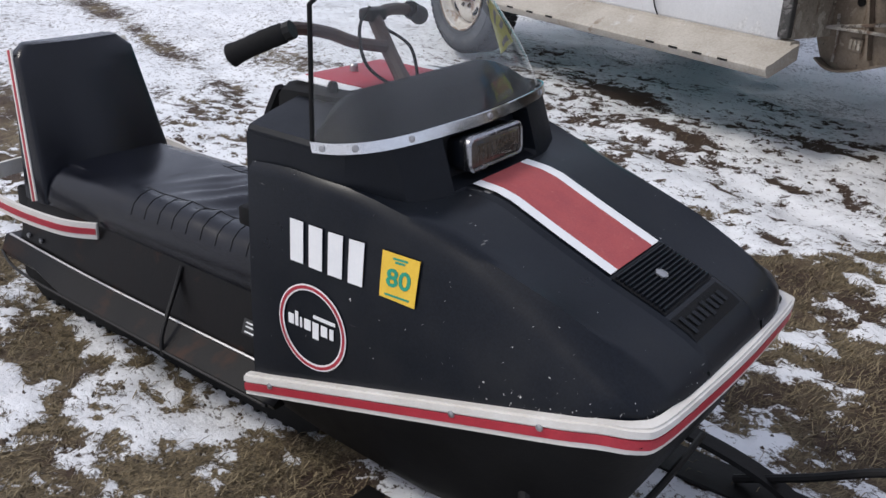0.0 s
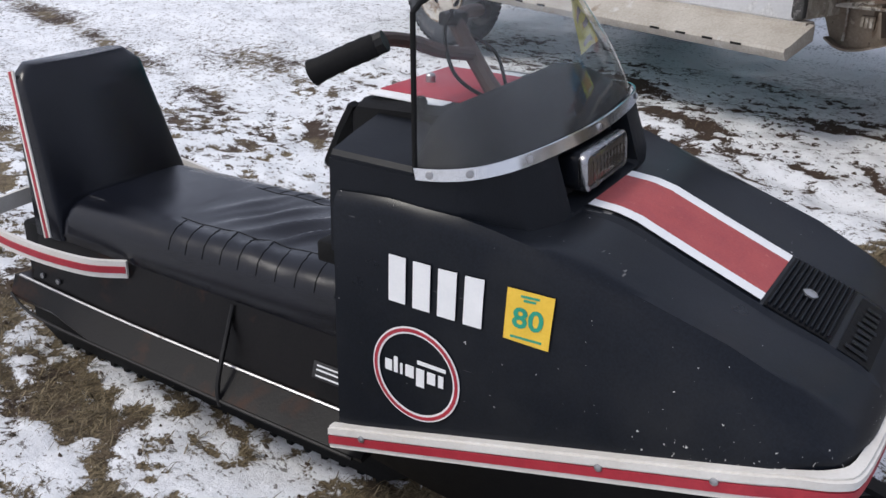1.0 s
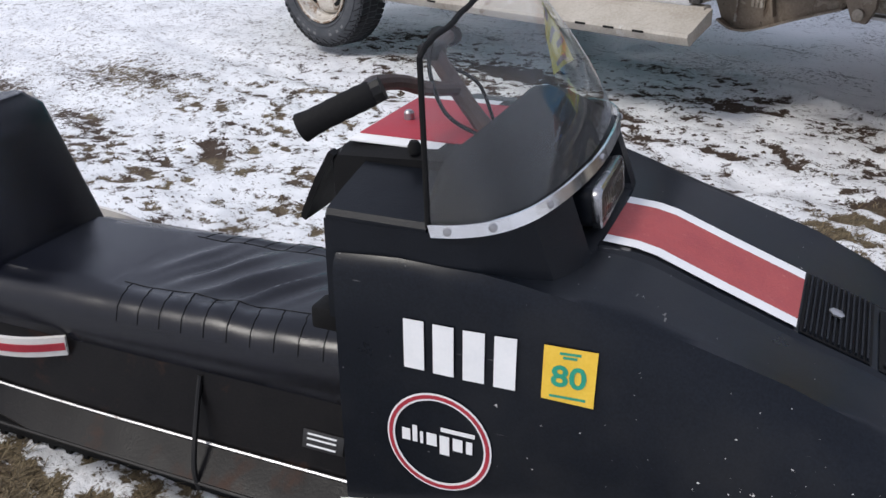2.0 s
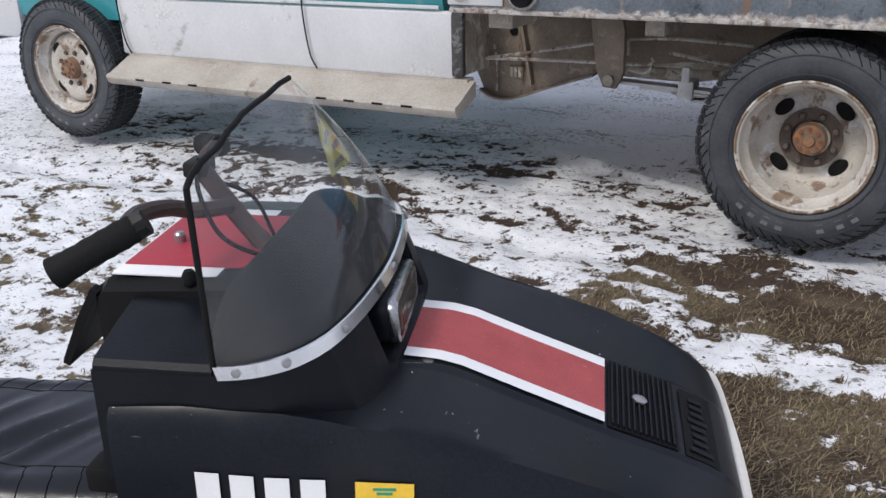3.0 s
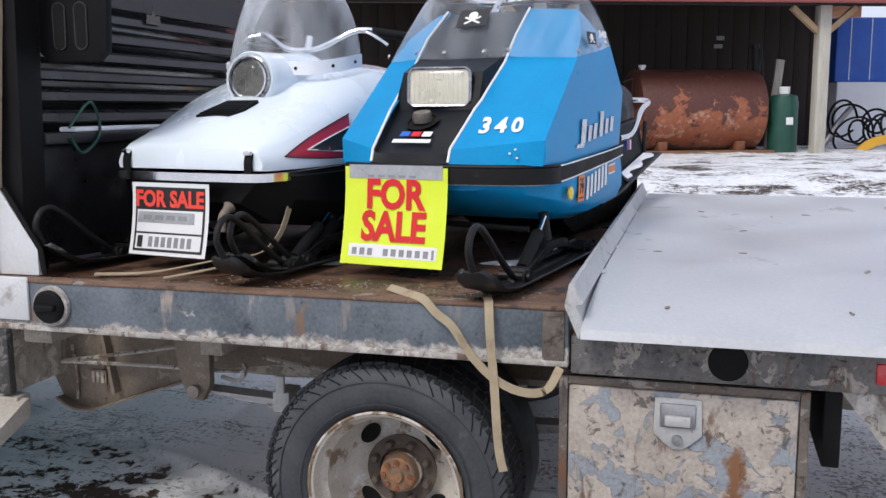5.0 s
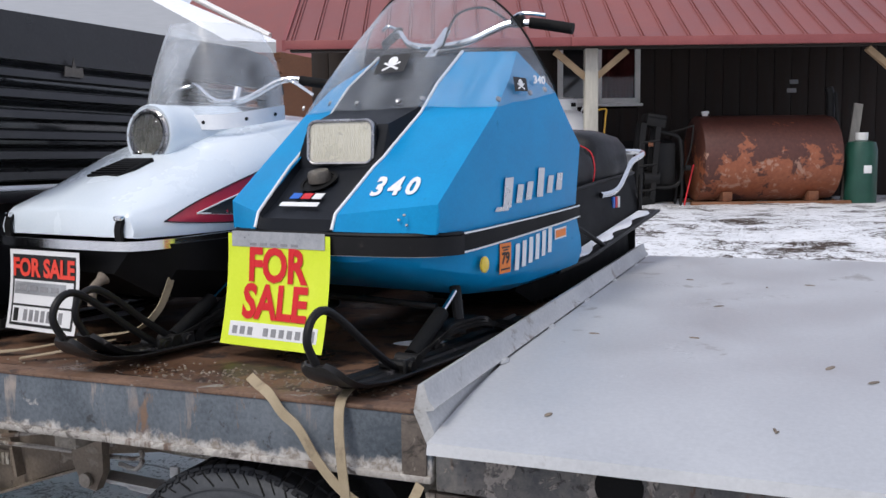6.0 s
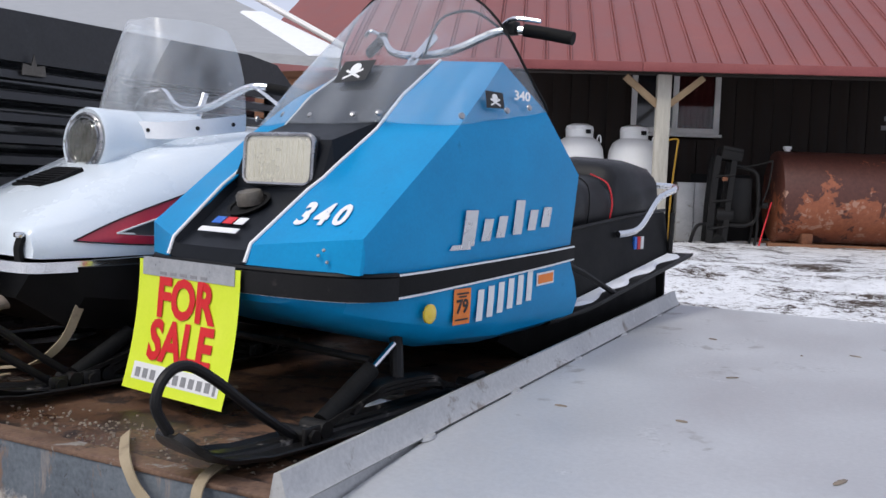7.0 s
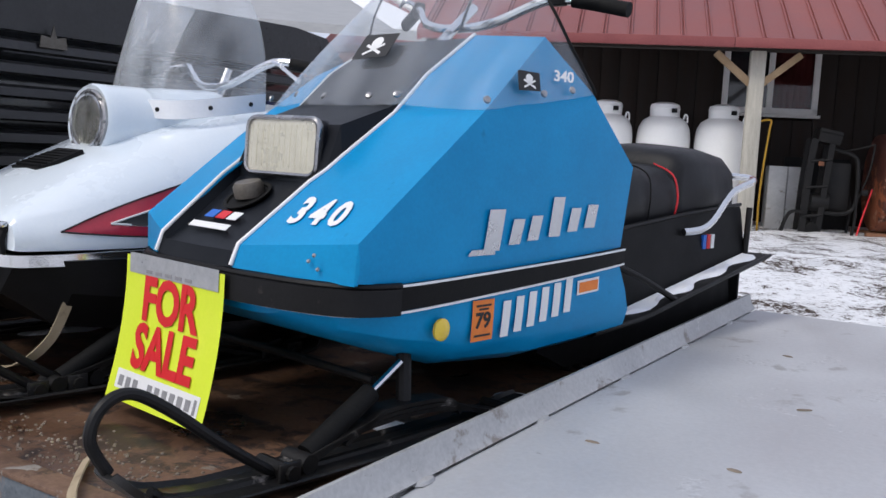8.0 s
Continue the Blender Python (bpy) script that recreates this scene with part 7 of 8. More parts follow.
    line = [Vector((u, -v, z)) for u, v, z in half[::-1]] + [Vector(p) for p in half[1:]]
    line = curve_points(line, 2)
    n = len(line)
    arch = [(-0.460, 0.0, 1.022), (-0.457, 0.06, 1.018), (-0.453, 0.115, 1.006), (-0.447, 0.175, 0.985), (-0.438, 0.235, 0.952), (-0.428, 0.290, 0.905), (-0.424, 0.335, 0.850), (-0.438, 0.372, 0.780), (-0.492, 0.397, 0.700)]
    arch = curve_points([Vector((u, -v, z)) for u, v, z in arch[::-1]] + [Vector(p) for p in arch[1:]], 2)
    rows2 = []
    for k in range(11):
        t = k / 10
        bow = 0.10 * t * (1 - t)
        rows2.append([p.lerp(q, t) + Vector((0.7, 0.45 * (1 if p.y > 0 else -1) * min(1, abs(p.y) / 0.3), 0.35)) * bow * (q - p).length for p, q in zip(line, arch)])
    screen = part("windshield", offset_body(grid_skin(rows2, 0.003)), screen_clear, root, "tall clear plastic windshield")
    rim = [rows2[k][0] for k in range(11)] + rows2[10][1:-1] + [rows2[k][-1] for k in range(10, -1, -1)]
    part("edging", offset_body(tube(rim, 0.0035, 6, smooth=False)), rubber, screen)
    for i in (2, 5, 8, 12, 15, 18, 20, 24, 28, 30):
        if i < n:
            p = line[i].copy()
            d = Vector((p.x + 0.45, p.y * 1.6, 0.25)).normalized()
            if p.y < -0.128:
                p.y = -0.128 + (p.y + 0.128) * 0.48
            part("screw", turned([(0.008, 0), (0.007, 0.004), (0.0005, 0.006)], 10, m=Matrix.Translation(p + Vector((0, 0, 0.016)) + d * 0.004) @ d.to_track_quat("Z", "Y").to_matrix().to_4x4()), worn_steel, screen)
    def skull(parent, m, s):
        """A dark flag sticker with plain pale shapes."""
        f = part("flag_sticker", moved(plate([(-0.052 * s, -0.036 * s), (0.050 * s, -0.033 * s), (0.052 * s, 0.034 * s), (-0.05 * s, 0.037 * s)], 0.001, "z"), m), black_ink, parent, "black flag sticker with pale emblem")
        part("emblem", moved(turned([(0.016 * s, 0), (0.016 * s, 0.0006), (0.001, 0.0006)], 18, m=Matrix.Translation((0, 0.010 * s, 0.0012))), m), decal_white, f)
        part("emblem", moved(box((-0.008 * s, -0.012 * s, 0.0012), (0.008 * s, 0.0, 0.0018)), m), decal_white, f)
        for sg in (-1, 1):
            part("emblem_bone", moved(moved(box((-0.030 * s, -0.0035 * s, 0.0014), (0.030 * s, 0.0035 * s, 0.002)), Matrix.Translation((0, -0.010 * s, 0)) @ pose(0, 0, 0, 0, 0, sg * 27)), m), decal_white, f)
    skull(screen, Matrix.Translation((-0.208, 0.018, 0.768)) @ pose(0, 0, 0, 0, 0, 90) @ pose(0, 0, 0, 52, 0, 0) @ pose(0, 0, 0, 0, 0, 2), 1.0)
    skull(screen, Matrix.Translation((-0.262, 0.398, 0.694)) @ pose(0, 0, 0, 0, 0, 168) @ pose(0, 0, 0, 78, 0, 0), 0.55)
    t340 = moved(words("340", 0.031, 0.0004, 1.25, 0.1, 0.0008), Matrix.Translation((-0.372, 0.402, 0.712)) @ pose(0, 0, 0, 0, 0, 170) @ pose(0, 0, 0, 80, 0, 0))
    part("screen_number", t340, decal_white, screen, "white figures 340")

    # steering bar
    bars = part("handlebar", tube([(-0.42, 0, 0.79), (-0.49, 0, 0.85), (-0.55, 0, 0.90)], 0.012), chrome, root, "chrome handlebar with black grips")
    part("crossbar", offset_body(tube([(-0.57, -0.33, 0.892), (-0.545, -0.24, 0.908), (-0.51, -0.10, 0.855), (-0.505, 0, 0.845), (-0.51, 0.10, 0.855), (-0.545, 0.22, 0.902), (-0.565, 0.31, 0.897)], 0.011)), chrome, bars)
    for s in (-1, 1):
        part("grip", offset_body(tube([(-0.560, s * 0.285, 0.902), (-0.572, s * 0.34, 0.892), (-0.585, s * 0.415, 0.876)], 0.017, 12)), rubber, bars)
        part("lever", offset_body(tube([(-0.53, s * 0.24, 0.915), (-0.515, s * 0.28, 0.925), (-0.53, s * 0.35, 0.915)], 0.006, 8)), chrome, bars)
        part("clamp", offset_body(box((-0.565, s * 0.25 - 0.02, 0.89), (-0.535, s * 0.25 + 0.02, 0.925), 0.005)), machine_black, bars)
    part("throttle_cable", tube([(-0.54, 0.22, 0.91), (-0.50, 0.16, 0.95), (-0.47, 0.08, 0.93), (-0.47, 0.03, 0.84)], 0.004, 6), rubber, bars)

    # seat, tunnel, rear hoop and track
    def puff(bm):
        for v in bm.verts:
            v.co.z += 0.006 * noise.noise(v.co * 14)
            v.co.y += 0.005 * noise.noise(v.co * 11 + Vector((5, 0, 0)))
        return bm
    def puff_ring(u, w, z1):
        k = 0.012 * math.sin(u * 23) * math.cos(u * 7)
        prof = [(w - 0.01, 0.335), (w + 0.012, 0.40), (w + 0.014 + k, 0.45), (w + 0.006, z1 - 0.045), (w - 0.022, z1 - 0.014), (w - 0.065, z1), (w - 0.13, z1 + 0.005)]
        return [(u, -v, z) for v, z in prof] + [(u, 0, z1 + 0.007)] + [(u, v, z) for v, z in prof[::-1]]
    seat = part("seat", puff(loft([puff_ring(-0.62 - 0.0165 * i, 0.205, 0.532 + 0.008 * math.sin(i * 0.55) - (0.02 if i in (0, 38) else 0)) for i in range(39)])), vinyl_dull, root, "patched black vinyl seat", 1.2)
    part("seat_hump", puff(loft([puff_ring(u, w, z) for u, w, z in ((-1.24, 0.17, 0.47), (-1.243, 0.19, 0.535), (-1.255, 0.205, 0.568), (-1.28, 0.210, 0.586), (-1.34, 0.212, 0.594), (-1.40, 0.212, 0.595), (-1.46, 0.212, 0.594), (-1.52, 0.211, 0.591), (-1.575, 0.209, 0.584), (-1.61, 0.205, 0.565), (-1.628, 0.198, 0.53), (-1.632, 0.18, 0.47))])), vinyl_dull, seat, "raised rear seat cushion", 1.2)
    for u in (-0.76, -0.92, -1.08):
        part("seat_seam", tube([(u, 0.216, 0.36), (u - 0.004, 0.222, 0.45), (u - 0.006, 0.205, 0.515), (u - 0.006, 0.13, 0.541), (u - 0.006, 0.0, 0.546)], 0.0022, 6), matte_black, seat)
    part("seat_strap", tube([(-1.225, 0.224, 0.40), (-1.222, 0.232, 0.455), (-1.205, 0.220, 0.515), (-1.18, 0.17, 0.545)], 0, flat=(0.0035, 0.0015, (1, 0, 0)), smooth=True), red_ink, seat, "red strap")
    def low_edge(u):
        return 0.132 + 0.135 * max(0.0, (-0.80 - u) / 0.84)
    tun = part("tunnel", loft([[(u, -0.26, low_edge(u)), (u, -0.235, z), (u, 0.235, z), (u, 0.26, low_edge(u))] for u, z in ((-1.645, 0.41), (-1.63, 0.425), (-1.25, 0.40), (-0.62, 0.34))]), matte_black, root, "black tunnel")
    for s in (-1, 1):
        us = (-1.66, -1.5, -1.3, -1.1, -0.9, -0.66)
        part("running_board", loft([[(u, s * 0.25, low_edge(u) - 0.006), (u, s * 0.335, low_edge(u) - 0.006), (u, s * 0.338, low_edge(u) + 0.008), (u, s * 0.25, low_edge(u) + 0.006)] for u in us]), matte_black, tun)
        part("board_rim", tube([(u, s * 0.337, low_edge(u) + 0.004) for u in us], 0.006, 8), machine_black, tun)
        part("board_snow", loft([[(u, s * 0.262, low_edge(u) + 0.005), (u, s * (0.31 + 0.016 * math.sin(u * 31)), low_edge(u) + 0.005), (u, s * (0.30 + 0.012 * math.sin(u * 31)), low_edge(u) + 0.014 + 0.005 * math.sin(u * 47)), (u, s * 0.27, low_edge(u) + 0.016)] for u in [-1.60 + 0.02 * k for k in range(38)]]), snow_mat, tun, "line of packed snow")
        part("brace", tube([(-0.70, s * 0.25, 0.33), (-0.92, s * 0.30, 0.25), (-1.08, s * 0.330, low_edge(-1.08))], 0.009, 8, smooth=False), machine_black, tun)
        part("end_post", tube([(-1.64, s * 0.262, 0.27), (-1.648, s * 0.262, 0.42)], 0.010, 8, smooth=False), machine_black, tun)
        part("panel_lip", tube([(-0.64, s * 0.238, 0.345), (-1.25, s * 0.238, 0.402), (-1.63, s * 0.238, 0.428)], 0.006, 6), machine_black, tun)
        for k, m in enumerate((blue_dark_film, red_ink, decal_white)):
            part("badge_bar", box((-1.375 - k * 0.026 - 0.010, s * 0.246 - 0.002, 0.298), (-1.375 - k * 0.026 + 0.010, s * 0.246 + 0.006, 0.340)), m, tun)
    hoop = [(-1.24, 0.25, 0.352), (-1.33, 0.280, 0.372), (-1.45, 0.290, 0.468), (-1.62, 0.28, 0.508), (-1.72, 0.14, 0.515), (-1.735, 0.0, 0.515)]
    part("grab_rail", tube(hoop + [(u, -v, z) for u, v, z in hoop[-2::-1]], 0.011), chrome, root, "chrome rear grab rail")
    tr = part("track", loft([[(-1.69, v, 0.10), (-1.64, v, 0.035), (-1.56, v, 0.015), (-0.75, v, 0.015), (-0.62, v, 0.07), (-0.68, v, 0.125), (-1.58, v, 0.22), (-1.67, v, 0.19)] for v in (-0.2, 0.2)]), rubber, root)
    for k in range(17):
        u = -1.56 + k * 0.049
        part("lug", box((u - 0.008, -0.2, 0.0), (u + 0.008, 0.2, 0.016), 0.002), rubber, tr)
    part("snow_flap", box((-1.715, -0.22, 0.04), (-1.70, 0.22, 0.27), 0.004), rubber, tun)
    for s in (-1, 1):
        sled_ski(root, s * 0.352)
    part("steering_link", tube([(0.03, -0.3, 0.12), (0.05, 0, 0.13), (0.03, 0.3, 0.12)], 0.009, 8), machine_black, root)
    return root


def white_sled():
    root = thing("snowmobile", Matrix.Translation((-1.70, 3.72, 0.915)) @ pose(0, 0, 0, 0, 0, -99), "glossy white vintage snowmobile with red arrow flash, on the truck bed", "snowmobile")
    secs = [(0.302, 0.262, 0.300, 0.315, 0.22, 0.318, 0.32), (0.300, 0.272, 0.300, 0.335, 0.245, 0.358, 0.366), (0.285, 0.276, 0.298, 0.338, 0.24, 0.374, 0.386), (0.15, 0.300, 0.298, 0.345, 0.245, 0.425, 0.462), (0.05, 0.318, 0.30, 0.350, 0.25, 0.47, 0.513), (-0.06, 0.335, 0.303, 0.355, 0.255, 0.518, 0.562), (-0.15, 0.348, 0.305, 0.362, 0.258, 0.548, 0.590), (-0.33, 0.37, 0.31, 0.38, 0.27, 0.60, 0.640), (-0.52, 0.40, 0.315, 0.42, 0.285, 0.62, 0.655), (-0.56, 0.39, 0.32, 0.41, 0.27, 0.60, 0.635)]
    rings = []
    for u, vb, zb, z1, vs, zs, zc in secs:
        h = [(vb, zb), (vb + 0.004, (zb + z1) / 2), (vb - 0.004, z1), (vb * 0.6 + vs * 0.4, z1 * 0.45 + zs * 0.55), (vs, zs), (vs * 0.7, zs * 0.5 + zc * 0.5), (vs * 0.35, zc - 0.006), (0, zc)]
        rings.append([(u, -v, z) for v, z in h] + [(u, v, z) for v, z in h[-2::-1]])
    hood = part("hood", loft(rings), sled_white, root, "glossy white rounded hood", 0.9)
    # round headlamp pod
    lm = Matrix.Translation((0.016, 0.034, 0.576)) @ pose(0, 0, 0, 0, 86, 4)
    part("lamp_pod", moved(turned([(0.125, -0.34), (0.112, -0.22), (0.100, -0.11), (0.094, -0.03), (0.092, 0.0), (0.087, 0.007), (0.078, 0.002)], 32), lm), sled_white, hood, "white headlamp pod")
    lamp = part("headlamp", moved(turned([(0.078, -0.002), (0.0775, 0.008), (0.072, 0.011), (0.066, 0.004)], 32), lm), rim_dull, root, "round headlamp in a dulled rim")
    part("chrome_ring", moved(turned([(0.067, 0.006), (0.0665, 0.013), (0.061, 0.013), (0.060, 0.006), (0.067, 0.006)], 32, closed=True), lm), chrome, lamp)
    part("reflector", moved(turned([(0.061, 0.004), (0.052, -0.008), (0.036, -0.020), (0.018, -0.027), (0.001, -0.029)], 32), lm), lamp_mirror, lamp, "mirror bowl")
    part("bulb", moved(turned([(0.010, -0.028), (0.010, -0.010), (0.005, -0.006), (0.001, -0.005)], 14), lm), lens_cloudy, lamp)
    part("lens", moved(turned([(0.062, 0.004), (0.055, 0.012), (0.03, 0.019), (0.001, 0.021)], 32), lm), lens_clear, lamp, "ribbed glass lens")
    for k in range(9):
        v = -0.048 + k * 0.012
        h = math.sqrt(0.056 ** 2 - v * v)
        part("flute", moved(tube([(-h * 0.9, v, 0.0125), (0, v, 0.0205 - 6 * v * v * 0.5), (h * 0.9, v, 0.0125)], 0.0012, 5), lm), lens_clear, lamp)
    for k in range(8):
        part("screw", moved(turned([(0.004, 0.010), (0.004, 0.013), (0.0005, 0.0135)], 8), lm @ Matrix.Translation((0.074 * math.cos(k * 0.785), 0.074 * math.sin(k * 0.785), 0))), worn_steel, lamp)
    # intake under the lamp
    vent = part("intake", moved(loft([[(0.0, -0.040, 0.0), (0.0, 0.080, 0.0), (0.0, 0.080, 0.012), (0.0, -0.040, 0.012)], [(0.06, -0.075, 0.0), (0.06, 0.065, 0.0), (0.06, 0.065, 0.010), (0.06, -0.075, 0.010)], [(0.10, -0.100, -0.002), (0.10, 0.030, -0.002), (0.10, 0.030, 0.006), (0.10, -0.100, 0.006)]]), Matrix.Translation((0.062, 0.018, 0.498)) @ pose(0, 0, 0, 0, 25, 0)), matte_black, hood, "black mesh air intake")
    for k in range(7):
        part("mesh_bar", moved(box((0.01 + k * 0.013, -0.044 - k * 0.007, 0.008), (0.014 + k * 0.013, 0.07 - k * 0.005, 0.0135)), Matrix.Translation((0.062, 0.018, 0.497)) @ pose(0, 0, 0, 0, 25, 0)), matte_black, vent)
    # red arrow flash on both flanks
    def flank(u, z, s, lift):
        for a, b in zip(secs, secs[1:]):
            if a[0] >= u >= b[0]:
                f = (a[0] - u) / (a[0] - b[0])
                vb, z1, vs, zs = [a[i] + (b[i] - a[i]) * f for i in (1, 3, 4, 5)]
                zm, vm = z1 * 0.45 + zs * 0.55, vb * 0.6 + vs * 0.4
                if z <= z1:
                    v = vb
                elif z <= zm:
                    v = vb - 0.004 + (vm - vb + 0.004) * (z - z1) / (zm - z1)
                else:
                    v = vm + (vs - vm) * (z - zm) / max(zs - zm, 0.001)
                return (u, s * (v + lift), z + lift * 0.4)
        return (u, s * 0.4, z)
    for s in (-1, 1):
        def at(du, dz, lift):
            return flank(0.213 - du, 0.336 + dz, s, lift)
        fl = part("flash", warp(plate([(0.0, 0.0), (0.16, -0.012), (0.30, -0.014), (0.345, 0.125), (0.22, 0.085), (0.10, 0.042)], 0.0008, "z"), lambda c: at(c.x, c.y, 0.004 + c.z), 0.02), red_gloss, hood, "dark red arrow flash")
        core = part("flash_core", warp(plate([(0.105, 0.016), (0.30, 0.004), (0.325, 0.082), (0.22, 0.052)], 0.0008, "z"), lambda c: at(c.x, c.y, 0.0058 + c.z), 0.02), black_ink, fl, "black core with pale edge")
        for line in (((0.0, 0.0), (0.16, -0.012), (0.30, -0.014)), ((0.0, 0.0), (0.10, 0.042), (0.22, 0.085), (0.345, 0.125))):
            part("flash_line", tube([at(x, z, 0.006) for x, z in line], 0.0018, 6), black_ink, fl)
        for line in (((0.105, 0.016), (0.30, 0.004)), ((0.105, 0.016), (0.22, 0.052), (0.325, 0.082))):
            part("core_line", tube([at(x, z, 0.0075) for x, z in line], 0.0024, 6), decal_white, fl)
    # hood latches and chrome bumper
    for v in (-0.232, 0.232):
        lat = part("latch", tube([(0.305, v, 0.275), (0.312, v, 0.32), (0.300, v, 0.352)], 0, flat=(0.012, 0.005, (0, 1, 0))), rubber, root, "black rubber hood latch")
        part("latch_clip", box((0.300, v - 0.012, 0.345), (0.318, v + 0.012, 0.358), 0.003), chrome, lat)
    b = [(-0.45, 0.40, 0.300), (-0.1, 0.362, 0.292), (0.12, 0.33, 0.284), (0.25, 0.30, 0.28), (0.312, 0.258, 0.279), (0.328, 0.12, 0.279), (0.33, 0.0, 0.279)]
    part("bumper_bar", tube(b + [(u, -v, z) for u, v, z in b[-2::-1]], 0, flat=(0.0125, 0.006, (0, 0, 1))), chrome, root, "chrome trim bumper")
    rings = []
    for u, zt, vt, vb, zb in ((0.29, 0.28, 0.27, 0.18, 0.20), (0.2, 0.28, 0.33, 0.25, 0.13), (0.0, 0.285, 0.37, 0.28, 0.105), (-0.3, 0.295, 0.39, 0.29, 0.10), (-0.56, 0.305, 0.39, 0.29, 0.10)):
        rings.append([(u, -vt, zt), (u, -vt + 0.01, zb + 0.08), (u, -vb, zb), (u, vb, zb), (u, vt - 0.01, zb + 0.08), (u, vt, zt)])
    part("belly_pan", loft(rings), matte_black, root, "black belly pan")
    # windshield
    half = [(-0.098, 0.0, 0.590), (-0.102, 0.10, 0.592), (-0.135, 0.17, 0.592), (-0.20, 0.215, 0.602), (-0.27, 0.24, 0.614), (-0.34, 0.25, 0.625)]
    line = curve_points([Vector((u, -v, z)) for u, v, z in half[::-1]] + [Vector(p) for p in half[1:]], 3)
    n = len(line)
    rows = []
    for k in range(9):
        t = k / 8
        rows.append([(p.x - 0.36 * t * 0.20 * (1 - 0.5 * abs(2 * i / (n - 1) - 1)), p.y * (1 - 0.18 * t - 0.30 * t ** 3), p.z + 0.335 * t - 0.05 * t * abs(2 * i / (n - 1) - 1) ** 3) for i, p in enumerate(line)])
    screen = part("windshield", grid_skin(rows, 0.003), screen_tint, root, "curved clear plastic windshield")
    strip = loft([[q, (q[0], q[1], q[2] + 0.045), (q[0] + 0.004, q[1] * 1.012, q[2] + 0.045), (q[0] + 0.004, q[1] * 1.012, q[2])] for q in rows[0]])
    sp = part("screen_strip", strip, strip_bright, root, "bright metal windshield strip")
    for i in (4, 9, 14, 19, 24, 28):
        if i < n:
            p = line[i]
            d = Vector((p.x + 0.35, p.y * 1.5, 0)).normalized()
            part("screw", turned([(0.006, 0), (0.005, 0.003), (0.0005, 0.004)], 10, m=Matrix.Translation(p + Vector((0, 0, 0.022)) + d * 0.004) @ d.to_track_quat("Z", "Y").to_matrix().to_4x4()), machine_black, sp)
    bars = part("handlebar", tube([(-0.36, 0, 0.64), (-0.40, 0, 0.74)], 0.012, smooth=False), chrome, root, "chrome handlebar with black grips")
    part("crossbar", tube([(-0.44, -0.30, 0.745), (-0.40, -0.2, 0.755), (-0.36, -0.08, 0.70), (-0.36, 0, 0.69), (-0.36, 0.08, 0.70), (-0.40, 0.2, 0.755), (-0.44, 0.30, 0.745)], 0.010), chrome, bars)
    for s in (-1, 1):
        part("grip", tube([(-0.42, s * 0.25, 0.752), (-0.47, s * 0.38, 0.73)], 0.016, 12, smooth=False), rubber, bars)
        part("lever", tube([(-0.39, s * 0.21, 0.755), (-0.37, s * 0.27, 0.74), (-0.385, s * 0.33, 0.70)], 0.0055, 8), chrome, bars)
    part("seat", loft([[(u, -0.2, 0.32), (u, -0.205, 0.43), (u, -0.17, 0.47), (u, 0.17, 0.47), (u, 0.205, 0.43), (u, 0.2, 0.32)] for u in (-0.56, -0.58, -1.6, -1.66)]), vinyl_black, root, "black vinyl seat")
    tun = part("tunnel", box((-1.75, -0.24, 0.12), (-0.55, 0.24, 0.33), 0.01), matte_black, root)
    part("track", loft([[(-1.85, v, 0.09), (-1.75, v, 0.0), (-0.7, v, 0.0), (-0.56, v, 0.07), (-0.62, v, 0.125), (-1.8, v, 0.14)] for v in (-0.2, 0.2)]), rubber, root)
    part("tow_knob", tube([(0.30, 0.15, 0.19), (0.335, 0.15, 0.165), (0.34, 0.15, 0.12)], [0.020, 0.018, 0.014, 0.012], 12), under_dirt, root, "grey steering boot")
    for s in (-1, 1):
        sled_ski(root, s * 0.33, 0.58)
    return root


blue_sled()
white_sled()


# the two price cards
def sale_card(m, w, h, lines, card, label, bend):
    root = thing("sale_sign", m, label, "sign")
    def curl(c):
        t = 0.5 - c.y / h
        return (c.x + bend[1] * t * t, -bend[0] * t * t - c.z, c.y)
    def bar(name, x0, x1, y0, y1, mat, lift, parent, lab=""):
        return part(name, warp(plate([(x0, y0), (x1, y0), (x1, y1), (x0, y1)], 0.0006, "z"), lambda c: curl(c + Vector((0, 0, lift))), 0.04), mat, parent, lab)
    face = bar("card", -w / 2, w / 2, -h / 2, h / 2, card, 0, root)
    for kind, *v in lines:
        if kind == "text":
            txt, size, y, wide, mat, bold = v
            part("lettering", warp(moved(words(txt, size, 0.0003, wide, 0, bold), Matrix.Translation((0, y, 0))), lambda c: curl(c + Vector((0, 0, 0.0036)))), mat, face, "printed words " + txt)
        else:
            x0, x1, y0, y1, mat, lift = v
            bar("bar", x0, x1, y0, y1, mat, lift, face)
    return root


yel = [("bar", -0.152, 0.152, 0.108, 0.148, grey_tape, 0.002)]
yel += [("bar", -0.09 + 0.034 * k, -0.068 + 0.034 * k, 0.112, 0.119, pen_grey, 0.003) for k in range(5)]
yel += [("text", "FOR", 0.117, 0.059, 0.85, card_red, 0.0042), ("text", "SALE", 0.117, -0.034, 0.85, card_red, 0.0042)]
yel += [("bar", -0.142, 0.146, -0.120, -0.083, card_white, 0.001)]
yel += [("bar", -0.130 + k * 0.026, -0.114 + k * 0.026, -0.114, -0.094, pen_grey, 0.0022) for k in range(10) if k not in (3,)]
yel += [("bar", 0.130, 0.138, -0.117, -0.090, pen_grey, 0.002)]
